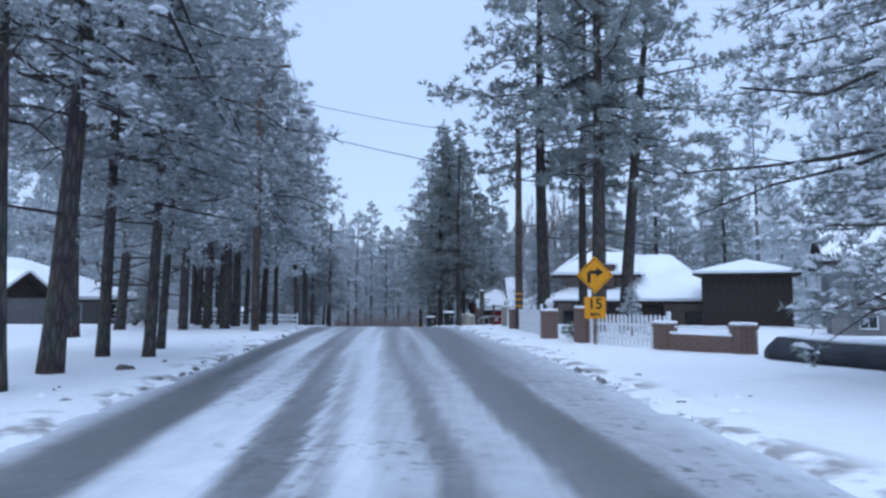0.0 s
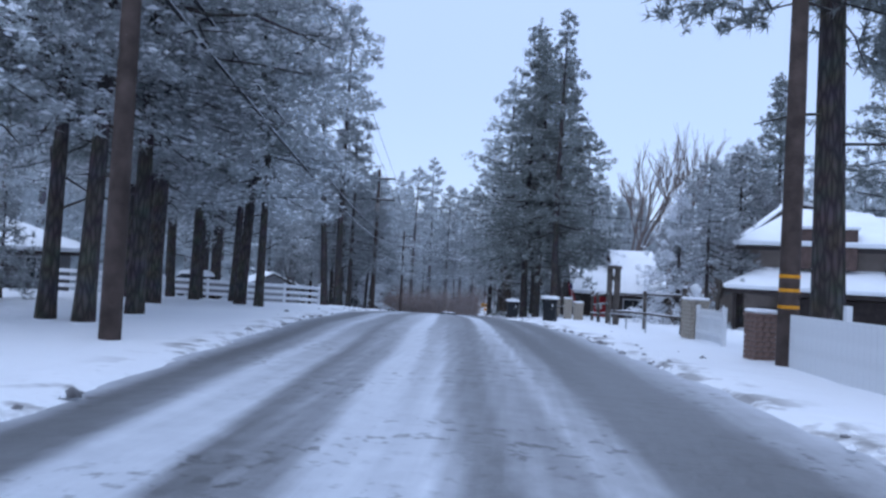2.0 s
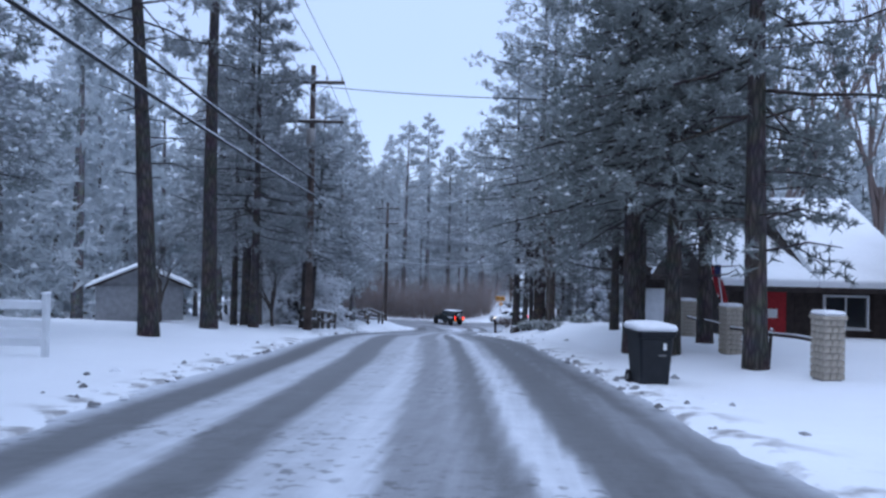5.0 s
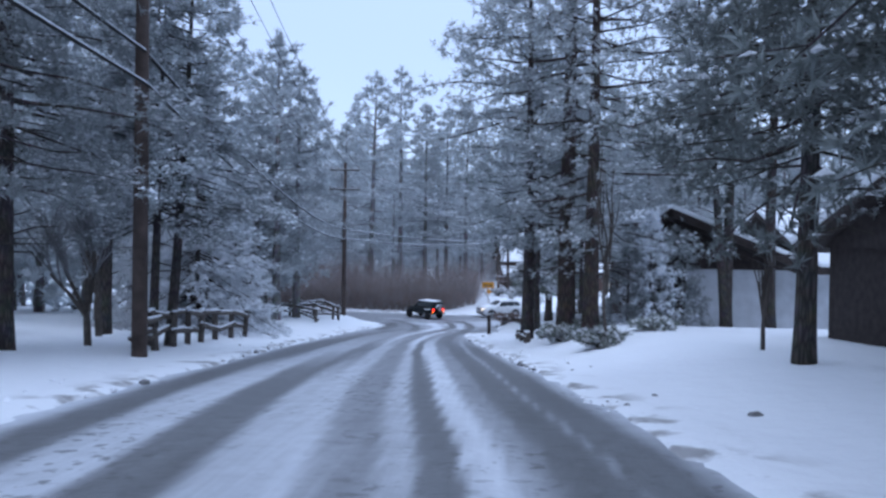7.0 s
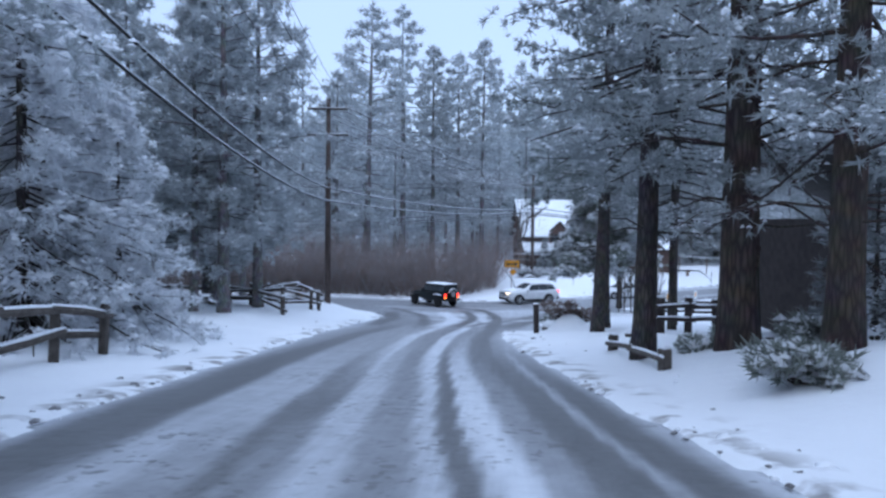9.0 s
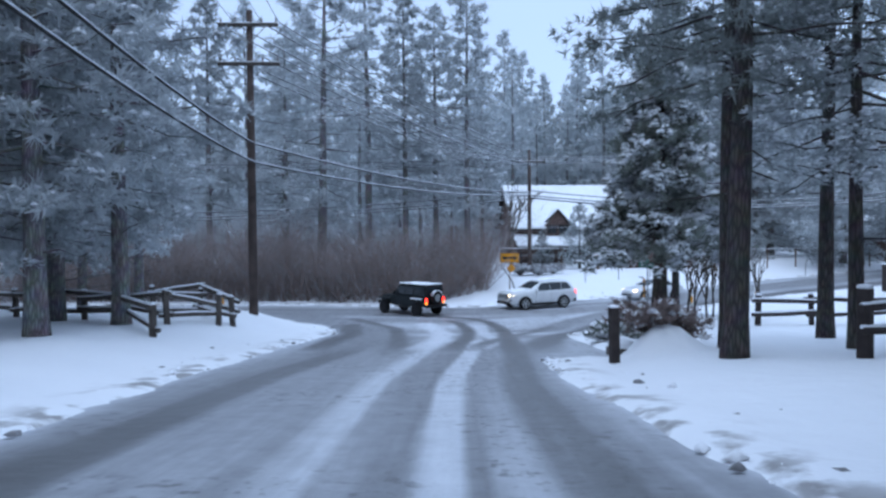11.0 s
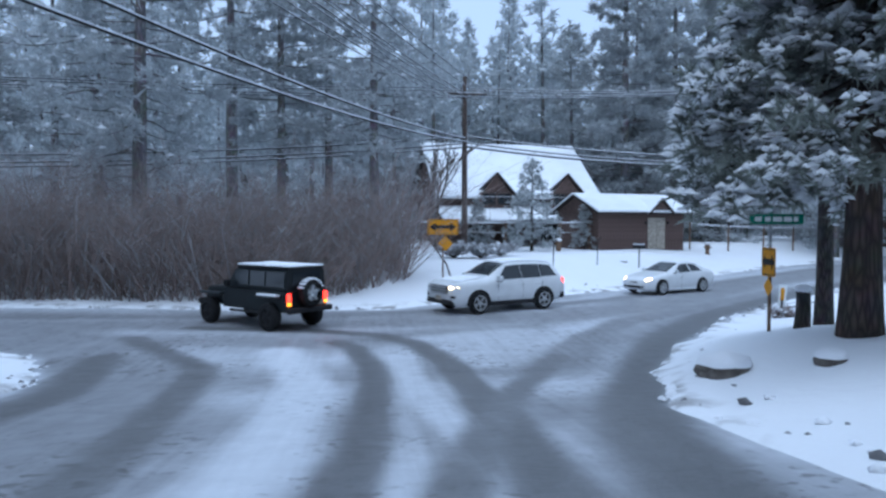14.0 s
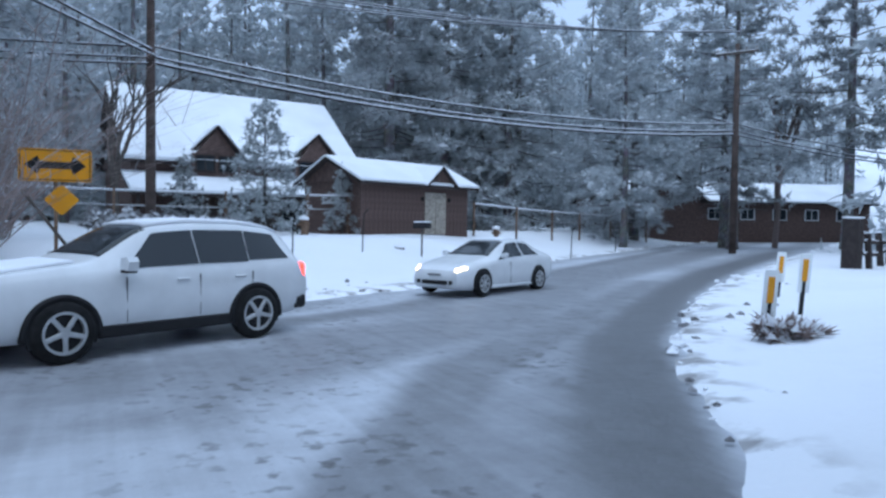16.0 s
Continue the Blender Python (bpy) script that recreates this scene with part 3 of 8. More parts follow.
TRACKS = (
    ([(-15, 121.5), (-11.5, 116.9), (-10.4, 113), (-9.6, 108), (-9.4, 104)], 1.6, .68),
    ([(-6.3, 106.2), (-5.6, 109.6), (-5.9, 113), (-6.0, 117.5)], .3, .3),
    ([(-8.1, 106), (-7.9, 107.5), (-7.6, 110), (-7.6, 115), (-8.4, 118.4)], .5, .2),
    ([(-5.0, 119.5), (-3.0, 120.3), (-4.4, 117)], .9, .4),
    ([(-30, 123.6), (-9.7, 122.4), (-6.7, 122.4), (-4.8, 122.6), (-1.6, 123.2), (2.3, 124.8), (9.4, 131.2), (28, 143.5)], 1.1, .7),
    ([(-30, 125.6), (-9, 124), (-4, 124.8), (2, 127.3), (10, 133.6), (27, 146)], .5, .74),
    ([(-7.3, 119.4), (-6.9, 118.6), (-6.6, 116.6), (-6.55, 114.9), (-6.7, 110.6), (-7.0, 107.8), (-7.2, 105.5)], .3, .92),
    ([(-11, 122), (-8.0, 121.2), (-6.4, 120.4), (-5.6, 119.1), (-5.1, 116.6), (-5.1, 113.4), (-5.25, 110.5), (-5.5, 107.2), (-5.7, 105)], .33, .96),
    ([(4, 124.6), (.1, 121.6), (-1.7, 119.4), (-3.4, 116.3), (-4.5, 113.8), (-5.6, 110.5), (-6.3, 107.7), (-6.6, 105.5)], .3, .82),
    ([(30, 141), (14, 131.2), (8, 126.9), (3.3, 122.9), (.2, 119.2), (-1.4, 116.4), (-2.7, 113.6), (-3.8, 110.9), (-4.4, 107.9), (-4.75, 105)], .62, .92),
    ([(10, 129.6), (3.2, 124.2), (.3, 122.1), (-1.6, 119.3), (-2.5, 117.7)], .5, .72),
    ([(-11.8, 118), (-11.1, 114.3), (-11.2, 110.9), (-11.0, 106)], .45, .92),
    ([(-12, 120.4), (-9.6, 116.7), (-9.0, 110.8), (-8.8, 107.7), (-8.8, 104.5)], .35, .86),
)
for line, width, value in TRACKS:
    f = np.exp(-(along(qx, qy, line) / (.92 * width)) ** 4) * smooth(103, 109, qy)
    wear = wear * (1 - f) + value * f
wear = wear * (1 - .5 * smooth(.35, -.3, e))
road = sheet("road", qx, qy, road_z(qx, qy) - .03, quad, ROAD, wear)
tagged(road, "two-lane road under packed snow with grey slush tyre tracks", "road", kind="structure")

# ---- trees ----


def needle_arrays(centres, ways, rng, blades, length, width, spread):
    """Stars of flat needles round each tuft's centre."""
    n = len(centres)
    d = rng.normal(size=(n, blades, 3)) * spread + ways[:, None]
    d /= np.linalg.norm(d, axis=2, keepdims=True) + 1e-6
    side = np.cross(d, rng.normal(size=(n, blades, 3)))
    side /= np.linalg.norm(side, axis=2, keepdims=True) + 1e-6
    ln = length * rng.uniform(.65, 1.25, (n, blades, 1))
    c = centres[:, None] + d * ln * .02
    w = width * rng.uniform(.7, 1.3, (n, blades, 1))
    tri = np.stack([c - side * w * .5, c + side * w * .5, c + d * ln], 2)
    return tri.reshape(-1, 3)


def snow_arrays(centres, rng, size, ways=None):
    """Small rounded caps of snow that lie along the tufts."""
    n = len(centres)
    r = size * rng.uniform(.45, 1.3, n)
    if ways is None:
        a0, long = rng.uniform(0, 6.28, n), np.ones(n)
    else:
        a0, long = np.arctan2(ways[:, 1], ways[:, 0]), rng.uniform(1.1, 2.3, n)
    ring = []
    for k in range(5):
        a = k * 1.2566 + rng.uniform(-.35, .35, n)
        rr = r * rng.uniform(.65, 1.2, n)
        u, w = np.cos(a) * rr * long, np.sin(a) * rr
        ring.append(centres + np.stack([u * np.cos(a0) - w * np.sin(a0), u * np.sin(a0) + w * np.cos(a0), -.3 * r + rng.normal(size=n) * .2 * r], 1))
    top = centres + np.stack([np.zeros(n), np.zeros(n), r * rng.uniform(.4, .7, n)], 1)
    tri = np.stack([np.stack([ring[k], ring[(k + 1) % 5], top], 1) for k in range(5)], 1)
    return tri.reshape(-1, 3)


def conifer(name, seed, height, bare, radius, trunk_r, limbs, twigs, tufts, blades=12, needle=.21, width=.033, snow=.5, shape="pine", tilt=(-.1, .5), mats=None, snow_size=.13, lean=0.0, ragged=.35, spread=.95, far=False, clump=None, droop=.16, dead=0, inner=.2):
    """A conifer at the origin: trunk with limbs, and a crown of round needle tufts with snow lying on them."""
    rng = np.random.default_rng(seed)
    mats = mats or (BARK, NEEDLE, TUFT_SNOW)
    bend = rng.uniform(-.5, .5, 2)
    sway = lambda z: np.array([lean * z + bend[0] * .25 * math.sin(z * .22), bend[1] * .25 * math.sin(z * .2 + 1), z])  # noqa: E731
    wood = Mesh()
    zs = np.linspace(-.4, height * .985, 7 if far else 16)
    flare = lambda z: trunk_r * (1 - .93 * (max(z, 0) / height) ** 1.1) + trunk_r * .28 * math.exp(-max(z, 0) / .35)  # noqa: E731
    wood.tube([sway(z) for z in zs], [flare(z) for z in zs], 6 if far else 10)
    for _ in range(dead):
        z, az, reach = rng.uniform(bare * .45, bare * 1.1), rng.uniform(0, 6.28), rng.uniform(.5, 2.0)
        out = np.array([math.cos(az), math.sin(az), rng.uniform(-.2, .25)])
        mid = sway(z) + out * reach * .55 + np.array([0, 0, rng.uniform(-.1, .15)])
        wood.tube([sway(z), mid, mid + out * reach * .45 + np.array([rng.normal() * .2, rng.normal() * .2, rng.uniform(-.35, .1)])], [.03, .02, .008], 4, cap=False)
    cs, ws = [], []
    for i in range(limbs):
        u = (i + rng.uniform(0, 1)) / limbs
        z = bare + (height - bare) * u ** 1.05 * .97
        if shape == "pine":
            reach = radius * (1 - u) ** .55 * (.6 + .4 * min(1, u * 5)) * rng.uniform(1 - ragged, 1 + ragged)
        else:
            reach = radius * (1 - u) ** .8 * rng.uniform(1 - ragged, 1 + ragged * .6)
        reach = max(reach, .35)
        az = i * 2.399 + rng.uniform(-.6, .6)
        up = tilt[0] + (tilt[1] - tilt[0]) * u + rng.normal() * .1
        out = np.array([math.cos(az), math.sin(az), 0])
        side = np.array([-out[1], out[0], 0])
        p0 = sway(z)
        pts = []
        for s in np.linspace(0, 1, 5):
            fall = -droop * reach * s * (1 - .6 * s)
            pts.append(p0 + out * reach * s + np.array([0, 0, math.tan(up) * reach * s + fall]) + rng.normal(size=3) * .035 * reach * s)
        if not far:
            wood.tube(pts, [max(.008, .0095 * reach + .008) * (1 - .75 * s) for s in np.linspace(0, 1, 5)], 4, cap=False)
        for q in range(max(2, int(twigs * (.35 + .65 * reach / radius)))):
            s = inner + (1 - inner) * rng.uniform(0, 1) ** .8
            k = min(3, int(s * 4))
            base = pts[k] + (pts[k + 1] - pts[k]) * (s * 4 - k)
            d = out * rng.uniform(.3, 1) + side * rng.choice([-1, 1]) * rng.uniform(.1, .95) + np.array([0, 0, rng.uniform(-.3, .35) - droop * .8])
            d /= np.linalg.norm(d)
            ln = reach * .3 * rng.uniform(.4, 1.1) * (1.2 - .5 * s) + .15
            if ln > .6 and not far and q % 2:
                wood.tube([base, base + d * ln * .85], [.011, .005], 3, cap=False)
            for w in range(tufts):
                f = 1 - .55 * w / max(1, tufts - 1) if tufts > 1 else 1
                cs.append(base + d * ln * f + rng.normal(size=3) * np.array([.12, .12, .08]))
                ws.append(d * .7 + np.array([0, 0, .3]))
    for _ in range(int(4 + limbs * .06)):
        cs.append(sway(height * .985) + rng.normal(size=3) * np.array([.12, .12, .25]))
        ws.append(np.array([0, 0, 1.0]))
    cs, ws = np.array(cs), np.array(ws)
    v1 = needle_arrays(cs, ws, rng, blades, needle, width, spread)
    reps = int(math.ceil(snow))
    many, lie = np.repeat(cs, reps, axis=0), np.repeat(ws, reps, axis=0)
    keep = rng.random(len(many)) < snow / reps
    many, lie = many[keep], lie[keep]
    if clump is not None:
        wave = np.sin(many[:, 0] * 3.1 + 2 * np.sin(many[:, 2] * 2.3)) + np.sin(many[:, 1] * 2.9 + 1.7 * np.sin(many[:, 2] * 3.1 + 1)) + .6 * np.sin(many[:, 2] * 4.3)
        many, lie = many[wave > clump], lie[wave > clump]
    v2 = snow_arrays(many + rng.normal(size=many.shape) * (.08 if reps > 1 else .04) + np.array([0, 0, .08]), rng, snow_size, lie)
    v = np.concatenate([v1, v2])
    tri = np.arange(len(v)).reshape(-1, 3)
    slots = np.concatenate([np.zeros(len(v1) // 3), np.ones(len(v2) // 3)])
    crown = array_mesh("crown", v, tri, mats[1:], slots)
    return wood.data("trunk", mats[0], True), crown


def tree(kind, x, y, size=1.0, turn=0.0, lean=0.0, lean_way=0.0, label="", sink=0.0, name="pine_tree", group=""):
    """Stand a tree of a kind on the land."""
    trunk, crown, text = TREES[kind]
    m = pose(x, y, on_land(x, y) - sink, 0, lean, lean_way) @ pose(0, 0, 0, 0, 0, turn) @ Matrix.Scale(size, 4)
    t = thing(name, label or text, "tree", m, group)
    for part_name, data in (("trunk", trunk), ("crown", crown)):
        p = new(part_name, data)
        p.parent = t
    return t


TREES = {}


def kind_of(key, text, *shape, **more):
    TREES[key] = (*conifer(key, *shape, **more), text)


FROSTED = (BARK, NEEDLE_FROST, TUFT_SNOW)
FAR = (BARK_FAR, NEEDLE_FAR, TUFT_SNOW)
kind_of("tall_a", "tall pine with bare dark trunk and open tufted crown", 11, 19, 6.0, 3.9, .27, 77, 13, 4, blades=12, needle=.24, width=.042, snow=.25, snow_size=.055, ragged=.5, dead=5)
kind_of("tall_b", "tall slim pine with high open crown dusted with snow", 12, 21, 8.0, 3.2, .25, 75, 13, 4, blades=12, needle=.24, width=.042, snow=.3, snow_size=.055, ragged=.5, dead=5)
kind_of("tall_c", "tall pine with snow-dusted branches and dark trunk", 13, 17, 4.6, 3.6, .24, 82, 13, 4, blades=12, needle=.24, width=.042, snow=.6, snow_size=.055, ragged=.45, dead=6)
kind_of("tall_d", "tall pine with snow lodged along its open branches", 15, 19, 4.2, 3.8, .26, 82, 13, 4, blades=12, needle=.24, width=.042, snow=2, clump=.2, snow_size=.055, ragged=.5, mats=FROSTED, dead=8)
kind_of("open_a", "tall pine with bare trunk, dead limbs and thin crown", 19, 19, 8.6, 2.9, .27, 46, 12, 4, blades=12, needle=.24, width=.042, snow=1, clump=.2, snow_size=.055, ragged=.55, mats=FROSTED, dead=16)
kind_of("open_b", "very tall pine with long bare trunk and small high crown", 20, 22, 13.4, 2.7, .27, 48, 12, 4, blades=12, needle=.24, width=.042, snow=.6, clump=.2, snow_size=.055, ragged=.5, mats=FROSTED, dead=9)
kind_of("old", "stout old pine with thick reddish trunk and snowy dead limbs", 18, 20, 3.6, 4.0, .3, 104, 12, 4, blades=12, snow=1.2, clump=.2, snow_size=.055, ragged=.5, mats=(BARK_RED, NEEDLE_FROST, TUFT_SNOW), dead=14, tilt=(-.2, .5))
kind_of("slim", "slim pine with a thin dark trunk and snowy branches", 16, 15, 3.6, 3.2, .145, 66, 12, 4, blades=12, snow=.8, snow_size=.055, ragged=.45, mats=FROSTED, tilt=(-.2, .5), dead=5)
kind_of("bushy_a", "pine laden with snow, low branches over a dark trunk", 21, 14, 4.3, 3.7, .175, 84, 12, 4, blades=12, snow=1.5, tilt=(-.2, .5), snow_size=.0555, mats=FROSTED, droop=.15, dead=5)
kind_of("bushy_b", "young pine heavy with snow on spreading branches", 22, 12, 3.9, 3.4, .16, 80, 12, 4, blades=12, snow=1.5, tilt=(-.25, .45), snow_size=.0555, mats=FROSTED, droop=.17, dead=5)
kind_of("spread", "broad dense pine with low dark boughs flecked with snow", 24, 17, 2.0, 4.6, .3, 190, 15, 5, blades=11, needle=.17, width=.026, snow=.45, tilt=(-.25, .45), snow_size=.1, droop=.26, ragged=.35)
kind_of("cone_a", "tall dense pine with bare lower trunk and light snow", 31, 19, 4.4, 3.6, .23, 150, 9, 4, blades=12, width=.048, snow=.25, snow_size=.055, shape="cone", tilt=(-.25, .55), ragged=.45, dead=6)
kind_of("cone_b", "dense narrow pine with bare lower trunk dusted with snow", 32, 17, 3.8, 3.3, .2, 140, 9, 4, blades=12, width=.048, snow=.35, snow_size=.055, shape="cone", tilt=(-.25, .55), ragged=.45, dead=6)
kind_of("cone_c", "tall pine with open branches over a bare lower trunk", 36, 19, 5.0, 3.2, .23, 84, 9, 4, blades=12, width=.042, snow=.4, snow_size=.055, shape="cone", tilt=(-.25, .55), ragged=.6, dead=12)
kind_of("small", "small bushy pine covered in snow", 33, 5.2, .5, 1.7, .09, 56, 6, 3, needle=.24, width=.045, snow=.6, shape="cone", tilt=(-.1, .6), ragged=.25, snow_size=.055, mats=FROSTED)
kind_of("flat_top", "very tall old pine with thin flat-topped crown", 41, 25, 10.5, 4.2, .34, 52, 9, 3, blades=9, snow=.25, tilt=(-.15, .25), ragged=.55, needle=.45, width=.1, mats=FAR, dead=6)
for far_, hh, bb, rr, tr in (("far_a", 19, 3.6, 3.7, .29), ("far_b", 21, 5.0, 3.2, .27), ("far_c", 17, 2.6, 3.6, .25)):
    kind_of(far_, "tall frosted pine, paled for haze, behind the thicket", 14 + hh, hh, bb, rr, tr, 84, 9, 3, blades=8, needle=.42, width=.085, snow=.35, snow_size=.12, ragged=.45, mats=FAR, dead=6)
kind_of("far_cone", "dense frosted conical pine, paled for haze, beyond the cross street", 35, 18, .9, 3.9, .3, 130, 10, 3, blades=8, needle=.42, width=.085, snow=.22, snow_size=.12, shape="cone", tilt=(-.15, .5), ragged=.4, mats=FAR)
kind_of("cedar", "bushy cedar with thick snow clumps on drooping foliage", 51, 10.8, 3.0, 2.65, .29, 230, 9, 4, blades=11, needle=.24, width=.055, spread=.75, snow=6, clump=-.1, shape="cone", tilt=(-.3, .3), mats=(BARK_RED, CEDAR, CLUMP_SNOW), snow_size=.085, ragged=.3, droop=.28)
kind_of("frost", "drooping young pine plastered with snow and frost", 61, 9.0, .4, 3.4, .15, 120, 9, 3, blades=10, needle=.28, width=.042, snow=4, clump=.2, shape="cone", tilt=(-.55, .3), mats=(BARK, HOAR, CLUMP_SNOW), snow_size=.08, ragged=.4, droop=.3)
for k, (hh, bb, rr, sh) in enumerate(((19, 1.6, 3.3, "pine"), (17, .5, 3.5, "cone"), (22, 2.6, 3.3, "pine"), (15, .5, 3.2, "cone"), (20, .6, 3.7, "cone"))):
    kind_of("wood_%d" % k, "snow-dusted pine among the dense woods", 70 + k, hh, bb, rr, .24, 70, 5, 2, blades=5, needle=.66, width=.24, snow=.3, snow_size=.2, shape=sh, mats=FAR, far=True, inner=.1)

